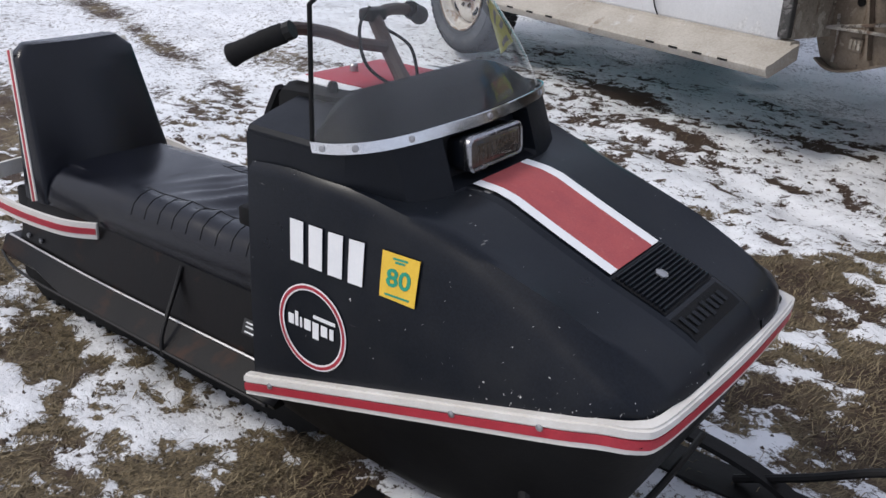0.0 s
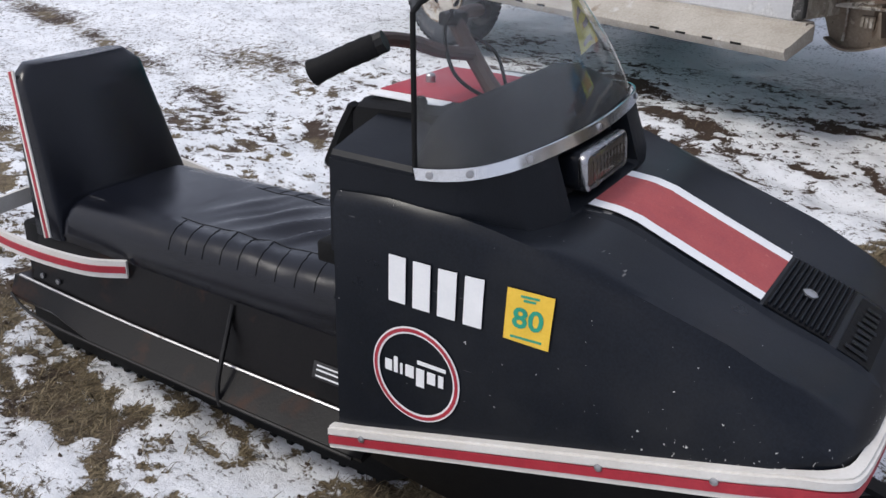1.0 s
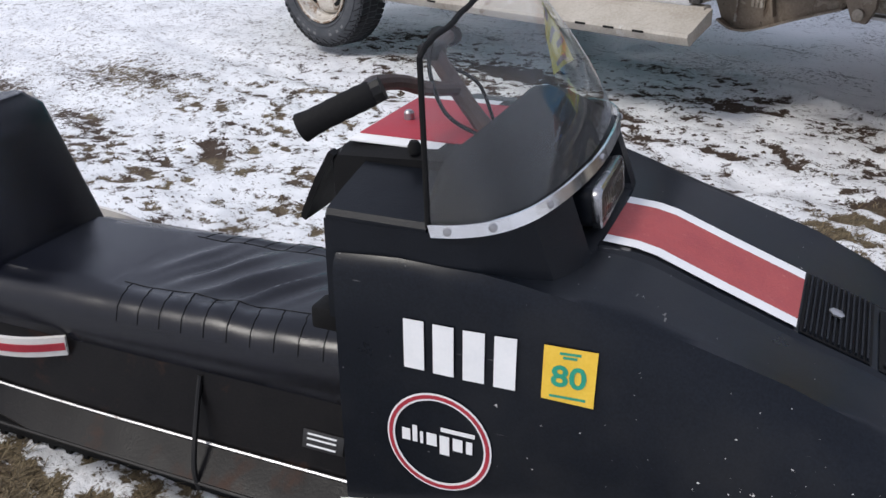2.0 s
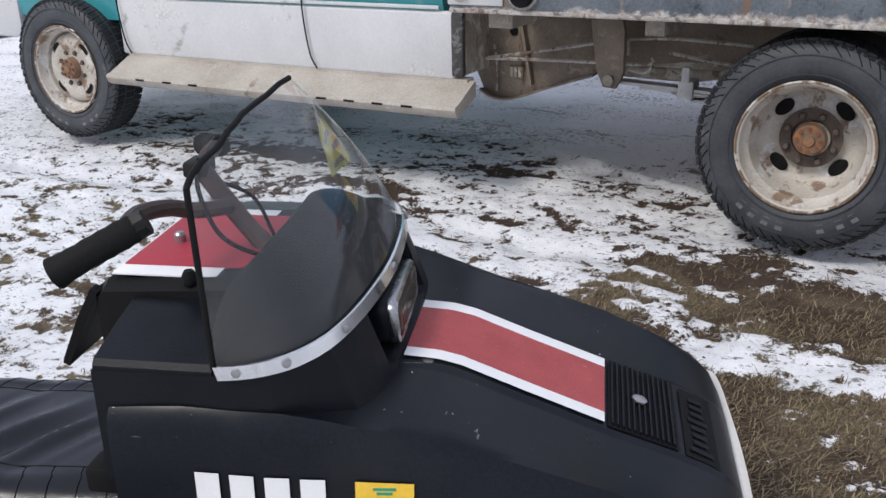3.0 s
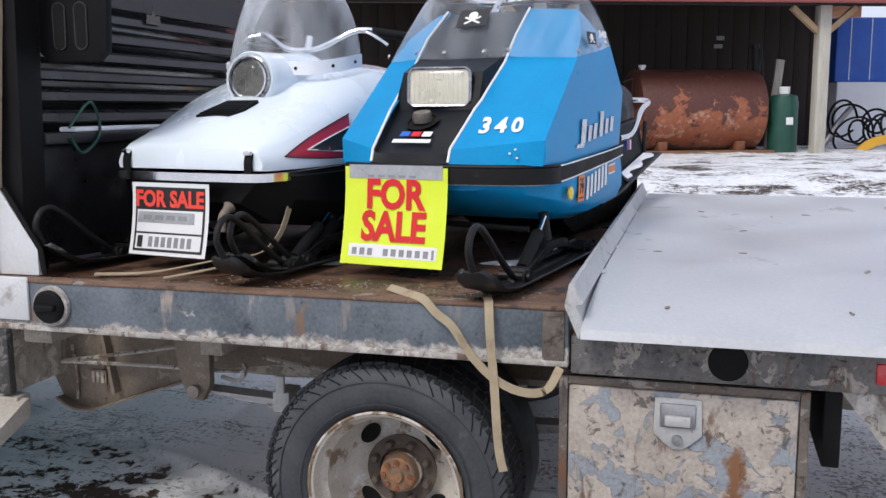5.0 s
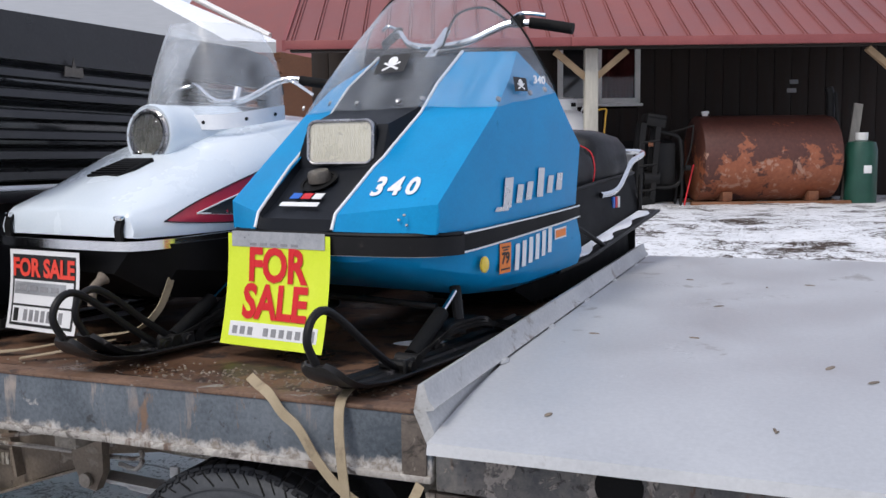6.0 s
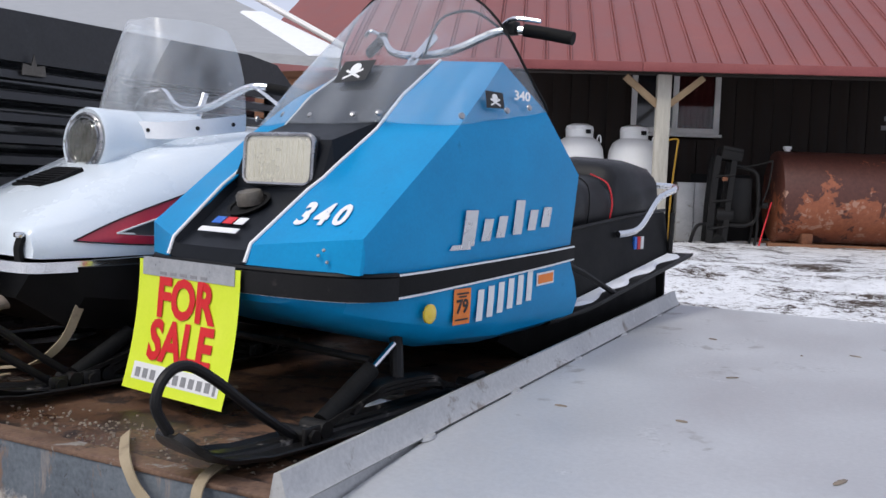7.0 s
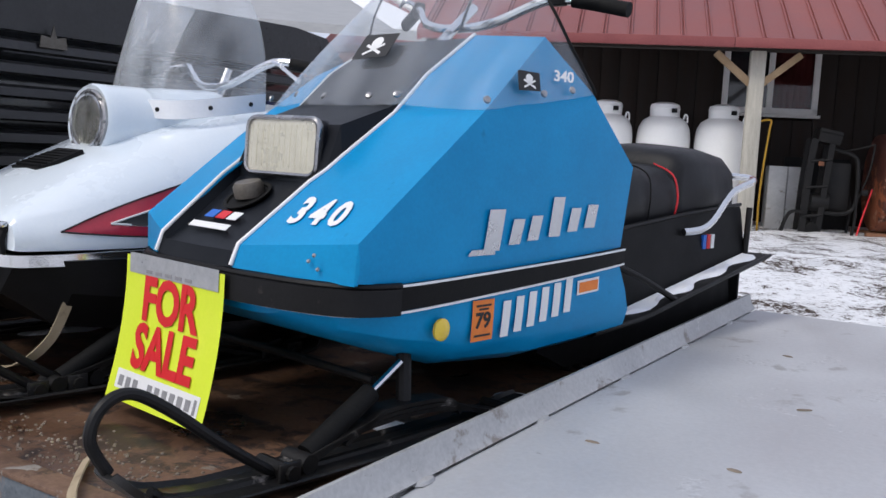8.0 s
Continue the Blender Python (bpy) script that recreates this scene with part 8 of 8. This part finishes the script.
sale_card(Matrix.Translation((-1.093, 3.462, 1.084)) @ pose(0, 0, 0, 0, 0, -9), 0.334, 0.284, yel, lime_card, "bright yellow card sign taped to the blue snowmobile nose", (0.045, 0.0))
wht = [("bar", -0.134, 0.134, -0.100, 0.098, black_ink, 0.0008), ("text", "FOR SALE", 0.068, 0.060, 0.90, scarlet_ink, 0.0026)]
wht += [("bar", -0.126, 0.126, -0.040, 0.028, card_white, 0.0014), ("bar", -0.122, 0.096, -0.012, 0.022, grey_tape, 0.0022), ("bar", -0.126, 0.126, -0.092, -0.046, card_white, 0.0014)]
wht += [("bar", -0.10 + 0.045 * k, -0.068 + 0.045 * k, -0.002, 0.012, pen_grey, 0.003) for k in range(4)]
wht += [("bar", -0.075 + k * 0.025, -0.059 + k * 0.025, -0.085, -0.054, pen_grey, 0.0024) for k in range(7)]
wht += [("bar", -0.118, -0.098, -0.088, -0.052, black_ink, 0.0024)]
sale_card(Matrix.Translation((-1.790, 3.388, 1.063)) @ pose(0, 0, 0, 0, 0, -9), 0.295, 0.222, wht, card_white, "white and black card sign taped to the white snowmobile nose", (0.02, -0.012))

# ---- headache rack behind the cab ----
rack = tp("headache_rack", loft([[(-2.245, 3.3, 1.74), (-2.245, 5.15, 1.74), (-2.245, 5.32, 1.72), (-2.245, 5.30, 1.80), (-2.245, 5.18, 1.885), (-2.245, 5.0, 1.905), (-2.245, 3.3, 1.885)], [(-2.195, 3.3, 1.74), (-2.195, 5.15, 1.74), (-2.195, 5.32, 1.72), (-2.195, 5.30, 1.80), (-2.195, 5.18, 1.885), (-2.195, 5.0, 1.905), (-2.195, 3.3, 1.885)]]), rack_black, None, "black steel headache rack with slats")
for z in (1.68, 1.615, 1.55, 1.485, 1.42, 1.355):
    tp("rack_slat", loft([[(-2.205, y, z), (-2.18, y, z + 0.006), (-2.185, y, z + 0.03), (-2.225, y, z + 0.04), (-2.235, y, z + 0.02)] for y in (3.32, 5.18)]), rack_black, rack)
tp("rack_post", box((-2.24, 5.14, 0.91), (-2.18, 5.28, 1.8), 0.02), rack_black, rack)
tp("rack_ledge", box((-2.245, 3.3, 1.29), (-2.15, 5.2, 1.325), 0.006), rack_black, rack)
tp("rack_lower", box((-2.24, 3.3, 0.91), (-2.215, 5.3, 1.30), 0.004), rack_black, rack)
tp("ledge_snow", box((-2.225, 3.45, 1.325), (-2.16, 3.95, 1.342), 0.008), snow_mat, rack, "ridge of snow on the rack ledge")
tp("rack_emblem", plate([(3.90, 1.70), (3.905, 1.735), (3.935, 1.73), (3.945, 1.765), (3.955, 1.73), (3.985, 1.735), (3.99, 1.70)], 0.004, "x", -2.178), cap_brown, rack, "small metal emblem")
tp("cab_rear_glass", box((-2.39, 3.45, 1.32), (-2.366, 5.25, 1.875), 0.004), glass_dark, cab)
tp("wire_bundle", tube([(-2.16, 3.42, 1.34), (-2.14, 3.50, 1.42), (-2.15, 3.56, 1.36), (-2.14, 3.53, 1.30), (-2.14, 3.45, 1.26), (-2.14, 3.40, 1.31)], 0.005, 6), tank_green, rack)

# ---- barn with a lean-to roof ----
BARN = Matrix.Translation((-0.95, 10.9, 0)) @ pose(0, 0, 0, 0, 0, 22)
GB = 0.86


def barn_single(name, bm, mat, label, category, group="", kind="", smooth=0.6, at=(0, 0, 0)):
    return single(name, moved(bm, Matrix.Translation(-Vector(at))), mat, BARN @ Matrix.Translation(at), label, category, group, kind, smooth)


def barn_root(name, at, label, category, group="", kind=""):
    return thing(name, BARN @ Matrix.Translation(at), label, category, group, kind)


roof = barn_root("barn_roof", (-0.5, 0, 2.5), "rust-red ribbed metal roof over the open lean-to", "roof", kind="structure")
def roof_z(b):
    return 2.555 + b * 0.56
ro = Matrix.Translation((0.5, 0, -2.5))
part("roof_sheet", moved(loft([[(a, -0.02, roof_z(-0.02)), (a, 4.5, roof_z(4.5)), (a, 4.5, roof_z(4.5) - 0.03), (a, -0.02, roof_z(-0.02) - 0.02)] for a in (-4.0, 4.2)]), ro), roof_red, roof)
for k in range(36):
    a = -3.95 + k * 0.2275
    for d, h in ((0, 0.020), (0.028, 0.020)):
        part("roof_rib", moved(loft([[(a + d - 0.011, b, roof_z(b)), (a + d - 0.005, b, roof_z(b) + h), (a + d + 0.005, b, roof_z(b) + h), (a + d + 0.011, b, roof_z(b))] for b in (-0.02, 4.5)]), ro), roof_red, roof)
fascia = part("fascia", moved(box((-4.0, -0.035, 2.475), (-1.23, 0.0, 2.560), 0.004), ro), fascia_red, roof)
part("fascia", moved(box((-1.226, -0.035, 2.475), (4.2, 0.0, 2.560), 0.004), ro), fascia_red, roof)
part("gable_board", moved(loft([[(-4.03, b, roof_z(b) - 0.08), (-3.99, b, roof_z(b) - 0.08), (-3.99, b, roof_z(b) + 0.025), (-4.03, b, roof_z(b) + 0.025)] for b in (-0.03, 4.5)]), ro), fascia_red, roof)
for b in (0.5, 1.1, 1.7):
    part("purlin", moved(box((-3.98, b - 0.04, roof_z(b) - 0.11), (4.18, b + 0.04, roof_z(b) - 0.035)), ro), wall_wood, roof)
wall = barn_root("barn_wall", (0, 1.8, GB), "dark brown board wall under the lean-to", "wall", kind="structure")
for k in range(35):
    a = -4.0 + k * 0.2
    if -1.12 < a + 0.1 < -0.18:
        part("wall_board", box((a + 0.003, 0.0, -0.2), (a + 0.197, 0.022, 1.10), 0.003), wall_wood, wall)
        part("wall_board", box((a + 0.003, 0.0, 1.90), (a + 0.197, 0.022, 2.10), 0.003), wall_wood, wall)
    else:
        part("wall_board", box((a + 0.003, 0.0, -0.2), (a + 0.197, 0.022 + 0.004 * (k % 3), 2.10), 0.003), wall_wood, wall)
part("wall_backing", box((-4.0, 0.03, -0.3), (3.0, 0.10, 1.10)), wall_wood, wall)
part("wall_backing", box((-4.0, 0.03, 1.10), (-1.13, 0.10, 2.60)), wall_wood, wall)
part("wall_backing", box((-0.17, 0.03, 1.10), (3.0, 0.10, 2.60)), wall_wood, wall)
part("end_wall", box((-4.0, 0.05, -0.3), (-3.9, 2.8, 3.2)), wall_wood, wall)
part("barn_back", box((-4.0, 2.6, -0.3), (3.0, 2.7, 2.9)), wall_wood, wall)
part("end_wall", box((2.9, 0.05, -0.3), (3.0, 2.6, 2.6)), wall_wood, wall)
for z0, a0, a1 in ((1.36, 1.58, 1.68), (1.26, 1.55, 1.66)):
    part("notice_bar", box((a0, -0.006, z0), (a1, 0.006, z0 + 0.05), 0.001), pen_grey, wall, "dim painted bar")
win = barn_root("window_1", (-0.65, 1.8, 2.33), "white-framed two-pane barn window with a red curtain", "window", kind="structure")
for a0, a1, z0, z1 in ((-0.48, -0.42, -0.30, 0.42), (0.42, 0.48, -0.30, 0.42), (-0.03, 0.03, -0.30, 0.42), (-0.48, 0.48, -0.31, -0.25), (-0.48, 0.48, 0.36, 0.42)):
    part("window_frame", box((a0, -0.03, z0), (a1, 0.02, z1), 0.004), white_paint, win)
part("window_sill", box((-0.51, -0.05, -0.345), (0.51, 0.02, -0.313), 0.004), white_paint, win)
part("pane", box((-0.42, 0.0, -0.25), (-0.03, 0.006, 0.36)), glass_dark, win)
part("pane", box((0.03, 0.0, -0.25), (0.42, 0.006, 0.36)), pane_clear, win, "clear pane")
folds = [[(0.03 + 0.39 * k / 26, 0.035 + 0.008 * math.sin(k * 1.5), z) for k in range(27)] for z in (-0.25, 0.05, 0.36)]
part("curtain", loft(folds, caps=False, closed=False), curtain_red, win, "dark red curtain behind the pane")
for a in (-1.0, 2.11):
    post = barn_root("lean_to_post", (a, 0.2, GB - 0.05), "weathered grey roof post with diagonal braces", "post", "roof posts", "structure")
    part("post_shaft", box((-0.065, -0.065, 0), (0.065, 0.065, 1.66), 0.008), post_wood, post)
    for s in (-1, 1):
        part("brace", tube([(s * 0.05, 0, 1.38), (s * 0.36, 0, 1.64)], 0, flat=(0.03, 0.03, (0, 1, 0)), smooth=False), brace_wood, post)
part("header_beam", moved(box((-3.98, 0.14, 2.47), (4.18, 0.26, 2.59), 0.004), ro), wall_wood, roof)

# fuel drum on timbers
DR = (0.93, 0.85, 1.37)
drum = barn_root("fuel_tank", (0.93, 0.85, GB + 0.06), "large rusty cylindrical fuel tank lying on timbers", "tank")
dz = DR[2] - GB - 0.06
drum_rust, dn, dl, dp = nodes_of("drum_rust")
g = noise_node(dn, dl, 4.2, 13, 0.70, distort=0.25)
c1 = mixed(dn, dl, noise_node(dn, dl, 30, 4), (0.042, 0.015, 0.011), (0.13, 0.043, 0.030))
c2 = mixed(dn, dl, noise_node(dn, dl, 24, 4), (0.17, 0.044, 0.020), (0.40, 0.135, 0.062))
sep = dn.new("ShaderNodeSeparateXYZ")
tcc = dn.new("ShaderNodeTexCoord")
dl.new(tcc.outputs["Object"], sep.inputs[0])
band = ramp(dn, dl, sep.outputs[2], 0.80, 0.20, -0.13, 0.07)
rusted = mixed(dn, dl, ramp(dn, dl, maths(dn, dl, "ADD", g, band), 0.485, 0.51), c1, c2)
scale_m = ramp(dn, dl, maths(dn, dl, "ADD", noise_node(dn, dl, 9.0, 9, 0.68, distort=0.2), ramp(dn, dl, sep.outputs[2], 0.70, 0.40, -0.10, 0.03)), 0.60, 0.625)
dl.new(mixed(dn, dl, maths(dn, dl, "MULTIPLY", scale_m, 0.8), rusted, (0.42, 0.24, 0.17)), dp.inputs["Base Color"])
dp.inputs["Roughness"].default_value = 0.55
bumped(dn, dl, dp, g, 0.4, 0.01)
part("tank_body", turned([(0.001, -0.73), (0.40, -0.725), (0.445, -0.71), (0.452, -0.69), (0.452, 0.69), (0.445, 0.71), (0.40, 0.725), (0.001, 0.73)], 44, axis="x", m=Matrix.Translation((0, 0, dz))), drum_rust, drum, "rusted steel shell")
part("cap", turned([(0.03, 0.43), (0.03, 0.47), (0.042, 0.475), (0.042, 0.50), (0.001, 0.505)], 16, m=Matrix.Translation((-0.60, 0, dz))), tank_white, drum, "white vent cap")
for a in (-0.45, 0.45):
    part("cradle", box((a - 0.05, -0.35, 0.0), (a + 0.05, 0.35, 0.10), 0.006), rust, drum)
for b in (-0.36, 0.05):
    barn_single("timber", box((0.1, 0.85 + b - 0.05, GB - 0.02), (1.75, 0.85 + b + 0.05, GB + 0.06), 0.006), shed_wood, "old brown timber lying under the tank", "timber", "tank timbers", at=(0.9, 0.85 + b, GB))
barn_single("fuel_pump", join(tube([(1.62, 0.75, GB), (1.63, 0.75, 1.9), (1.60, 0.75, 2.1)], 0.045, 10), tube([(1.68, 0.72, GB + 0.1), (1.70, 0.70, 1.5), (1.66, 0.70, 2.05)], 0.018, 8)), machine_black, "dark pipe stand with a hose beside the tank", "pump", at=(1.62, 0.75, GB))
g2 = barn_root("gas_bottle", (2.02 - 0.14, 0.55, GB - 0.02), "dark green gas cylinder standing by the post", "cylinder")
part("bottle", turned([(0.12, 0), (0.155, 0.02), (0.16, 0.06), (0.16, 0.60), (0.14, 0.68), (0.06, 0.70), (0.05, 0.72)], 24), tank_green, g2)
part("collar", turned([(0.06, 0.70), (0.065, 0.78), (0.055, 0.78), (0.05, 0.70), (0.06, 0.70)], 16, closed=True), tank_white, g2)
part("label_card", box((-0.04, -0.167, 0.36), (0.04, -0.16, 0.44), 0.001), card_white, g2)
barn_single("plank", moved(box((-0.05, -0.012, 0), (0.05, 0.012, 1.1), 0.004), Matrix.Translation((1.85, 0.85, GB)) @ pose(0, 0, 0, -6, 9)), post_wood, "grey plank leaning behind the cylinder", "plank", at=(1.85, 0.85, GB))

# propane cylinders
tank_one = barn_root("propane_cylinder", (-1.2, 0.7, GB - 0.02), "tall white propane cylinder under the lean-to", "cylinder", "propane cylinders")
part("cylinder", turned([(0.16, 0), (0.17, 0.03), (0.23, 0.07), (0.25, 0.14), (0.252, 0.84), (0.24, 0.94), (0.205, 1.01), (0.14, 1.05), (0.10, 1.06)], 32), tank_white, tank_one)
part("collar", turned([(0.132, 1.035), (0.138, 1.06), (0.140, 1.14), (0.130, 1.165), (0.075, 1.185), (0.001, 1.19)], 28), tank_white, tank_one)
part("valve_port", box((0.055, -0.145, 1.085), (0.105, -0.10, 1.125), 0.004), matte_black, tank_one)
part("lift_lug", tube([(0.17, -0.06, 1.02), (0.185, -0.065, 1.07), (0.205, -0.07, 1.06), (0.21, -0.075, 1.0)], 0.008, 6), tank_white, tank_one)
part("collar_band", turned([(0.1395, 1.118), (0.143, 1.122), (0.143, 1.130), (0.1395, 1.134), (0.1395, 1.118)], 28, closed=True), tank_white, tank_one)
part("foot_ring", turned([(0.18, -0.02), (0.185, 0.04), (0.17, 0.04), (0.168, -0.02), (0.18, -0.02)], 28, closed=True), tank_white, tank_one)
for a in (-1.74, -2.28):
    copy_thing(tank_one, BARN @ Matrix.Translation((a, 0.7 - (0.02 if a < -2 else 0), GB - 0.02)))

# scrap machine, crates, hoses
mach = barn_root("snow_blower", (-0.28, 0.55, GB - 0.02), "dark old walk-behind machine under the lean-to", "machine")
for y in (-0.14, 0.10):
    part("side_bar", tube([(-0.19, y, 0.06), (-0.175, y, 0.45), (-0.15, y, 0.82), (-0.13, y, 0.90)], 0, flat=(0.030, 0.014, (1, 0, 0))), machine_black, mach)
    part("upright", tube([(-0.05, y, 0.06), (-0.02, y, 0.50), (0.01, y, 0.86)], 0, flat=(0.026, 0.014, (1, 0, 0))), machine_black, mach)
part("top_box", moved(box((-0.105, -0.16, 0.0), (0.10, 0.12, 0.13), 0.02), pose(-0.02, 0, 0.86, 0, 10)), machine_black, mach, "black battery box")
part("box_lid", moved(box((-0.10, -0.163, 0.085), (0.10, -0.158, 0.10), 0.002), pose(-0.02, 0, 0.86, 0, 10)), rubber, mach)
for z, x0, x1 in ((0.20, -0.20, -0.03), (0.46, -0.18, -0.01), (0.70, -0.16, 0.02)):
    part("cross_bar", tube([(x0, -0.15, z), (x1, -0.15, z + 0.02)], 0.014, 8, smooth=False), machine_black, mach)
part("loop_frame", tube([(-0.12, -0.10, 0.27), (0.02, -0.12, 0.24), (0.18, -0.12, 0.25), (0.255, -0.12, 0.34), (0.25, -0.12, 0.64), (0.21, -0.11, 0.76), (0.02, -0.10, 0.82)], 0.019, 10), machine_black, mach)
part("inner_plate", box((0.02, -0.06, 0.26), (0.21, -0.035, 0.70), 0.02), machine_black, mach)
part("motor", turned([(0.001, -0.08), (0.08, -0.075), (0.085, 0.0), (0.08, 0.075), (0.001, 0.08)], 18, axis="x", m=Matrix.Translation((-0.05, -0.08, 0.33))), machine_black, mach)
part("arm", tube([(0.10, -0.12, 0.80), (0.24, -0.13, 0.83), (0.37, -0.14, 0.87)], 0.008, 6), machine_black, mach)
part("arm", tube([(0.37, -0.14, 0.87), (0.34, -0.14, 0.62), (0.26, -0.13, 0.36)], 0.008, 6), machine_black, mach)
part("lever_knob", turned([(0.001, 0), (0.03, 0.01), (0.03, 0.06), (0.001, 0.07)], 12, axis="x", m=Matrix.Translation((0.28, -0.14, 0.44))), machine_black, mach)
for y in (-0.13, 0.10):
    part("rear_leg", tube([(0.25, y, 0.40), (0.26, y, 0.20), (0.24, y, 0.0)], 0.014, 8), machine_black, mach)
    part("wheel", turned([(0.001, -0.025), (0.06, -0.025), (0.075, -0.012), (0.075, 0.012), (0.06, 0.025), (0.001, 0.025)], 18, axis="y", m=Matrix.Translation((-0.10, y, 0.075))), rubber, mach)
part("foot", tube([(-0.38, -0.15, 0.02), (-0.31, -0.15, 0.22), (-0.19, -0.15, 0.24)], 0, flat=(0.03, 0.012, (0, 1, 0))), machine_black, mach)
part("red_knob", box((-0.10, -0.18, 0.66), (-0.05, -0.155, 0.70), 0.006), rust, mach)
for a, b, w, h in ((-0.66, 0.85, 0.17, 0.62), (-0.50, 0.92, 0.13, 0.62)):
    barn_single("crate", box((a - w / 2, b - 0.12, GB - 0.02), (a + w / 2, b + 0.12, GB + h), 0.01), galv, "pale plastic crate beside the machine", "crate", "crates", at=(a, b, GB))
barn_single("panel_board", moved(box((-0.30, -0.015, 0), (0.30, 0.015, 0.72), 0.004), Matrix.Translation((-0.26, 1.0, GB)) @ pose(0, 0, 0, -8)), matte_black, "dark panel leaning behind the machine", "panel", at=(-0.26, 1.0, GB))
barn_single("yellow_hose", tube([(-0.87, 0.30, GB), (-0.875, 0.29, 1.2), (-0.86, 0.29, 1.50), (-0.835, 0.29, 1.80), (-0.825, 0.30, 1.87), (-0.86, 0.32, 1.885), (-0.92, 0.33, 1.87)], 0.009, 8), yellow_paint, "yellow gas hose hanging by the post", "hose", at=(-0.86, 0.28, GB))
barn_single("red_cord", tube([(0.12, 0.5, GB + 0.45), (0.05, 0.45, GB + 0.2), (0.0, 0.42, GB)], 0.008, 6), red_ink, "thin red cord hanging near the tank", "cord", at=(0.1, 0.5, GB))

# ---- beyond the barn's right end ----
trailer = barn_root("tarp_stack", (4.6, 3.2, GB - 0.05), "blue tarpaulin over stacked goods with a snowy edge", "tarp")
part("tarp", box((-0.9, -0.4, 0.92), (2.4, 1.4, 1.80), 0.05), tarp_blue, trailer)
part("white_base", box((-0.85, -0.38, 0.0), (2.35, 1.38, 0.93), 0.03), snow_mat, trailer)
for k in range(6):
    part("tarp_seam", box((-0.7 + k * 0.3, -0.408, 0.95), (-0.69 + k * 0.3, -0.398, 1.78)), tank_white, trailer)
scrap = barn_root("scrap_heap", (3.0, 1.0, GB - 0.03), "tangle of black hoses and iron beside the barn", "scrap")
rng = random.Random(4)
for k in range(9):
    c = Vector((rng.uniform(-0.2, 0.5), rng.uniform(-0.2, 0.3), rng.uniform(0.15, 0.45)))
    r = rng.uniform(0.12, 0.24)
    part("hose_loop", tube([c + Vector((r * math.cos(a), 0.3 * r * math.sin(a * 1.3 + k), r * math.sin(a))) for a in [i * 0.7 for i in range(9)]], 0.014, 6), rubber, scrap)
part("iron_bar", tube([(-0.45, 0, 0.0), (-0.2, 0.05, 0.35), (0.0, 0.1, 0.55)], 0.035, 8), worn_steel, scrap)
part("yellow_blade", tube([(-0.1, -0.25, 0.02), (0.1, -0.27, 0.16), (0.5, -0.28, 0.20), (0.9, -0.27, 0.1)], 0, flat=(0.05, 0.02, (0, 0, 1))), yellow_paint, scrap, "curved yellow metal edge")

# ---- grey-roofed shed further off ----
shed = thing("shed", Matrix.Translation((-12.5, 19.0, 0.9)), "brown log shed with a grey snow-dusted roof", "shed", kind="structure")
part("shed_wall", box((-9.0, -0.5, -0.3), (2.2, 3.0, 2.75), 0.0), shed_wood, shed)
for k in range(9):
    part("wall_log", tube([(-9.0, -0.52, 0.05 + k * 0.3), (2.25, -0.52, 0.05 + k * 0.3)], 0.15, 8, smooth=False), shed_wood, shed)
part("shed_roof", loft([[(2.4, -1.0, 2.67), (-9.5, -1.0, 3.75), (-9.5, -1.0, 3.95), (2.4, -1.0, 2.87)], [(-5.6, 4.0, 5.45), (-17.5, 4.0, 6.6), (-17.5, 4.0, 6.8), (-5.6, 4.0, 5.65)]]), shed_roof, shed)
ra, rb, rd = Vector((2.4, -1.0, 2.88)), Vector((-11.9, 0, 1.08)), Vector((-8.0, 5.0, 2.78))
lay = [[ra + rb * s0 + rd * t0 + Vector((0, 0, h)) for s0, t0, h in ((0.0, f, 0.0), (0.10 - 0.06 * f, f, 0.0), (0.088 - 0.055 * f, f, 0.05), (0.0, f, 0.05))] for f in (0.0, 0.2, 0.45, 0.6)]
part("roof_snow", loft(lay), snow_mat, shed, "slab of snow on the roof")
sw_ = part("window", box((0.2, -0.74, 1.2), (0.9, -0.66, 2.0), 0.01), white_paint, shed)
part("pane", box((0.28, -0.75, 1.28), (0.82, -0.738, 1.92)), glass_dark, sw_)
far = thing("barn_wing", Matrix.Translation((-9.0, 24.0, 1.0)), "long red-roofed barn wing behind the shed", "barn", kind="structure")
part("wing_wall", box((-6, 0, -0.4), (12, 6, 3.0)), shed_wood, far)
part("wing_roof", loft([[(-9.5, -0.4, 2.9), (13, -0.4, 2.9), (13, -0.4, 3.02), (-9.5, -0.4, 3.02)], [(-9.5, 3.6, 6.2), (13, 3.6, 6.2), (13, 3.6, 6.32), (-9.5, 3.6, 6.32)]]), roof_red, far)
part("wing_edge", tube([(-9.6, -0.5, 6.15), (-4.7, -0.5, 3.75)], 0.09, 8, smooth=False), tank_white, far)
part("chimney", box((1.6, 3.0, 5.0), (2.3, 3.6, 7.2), 0.02), frame_dirt, far)
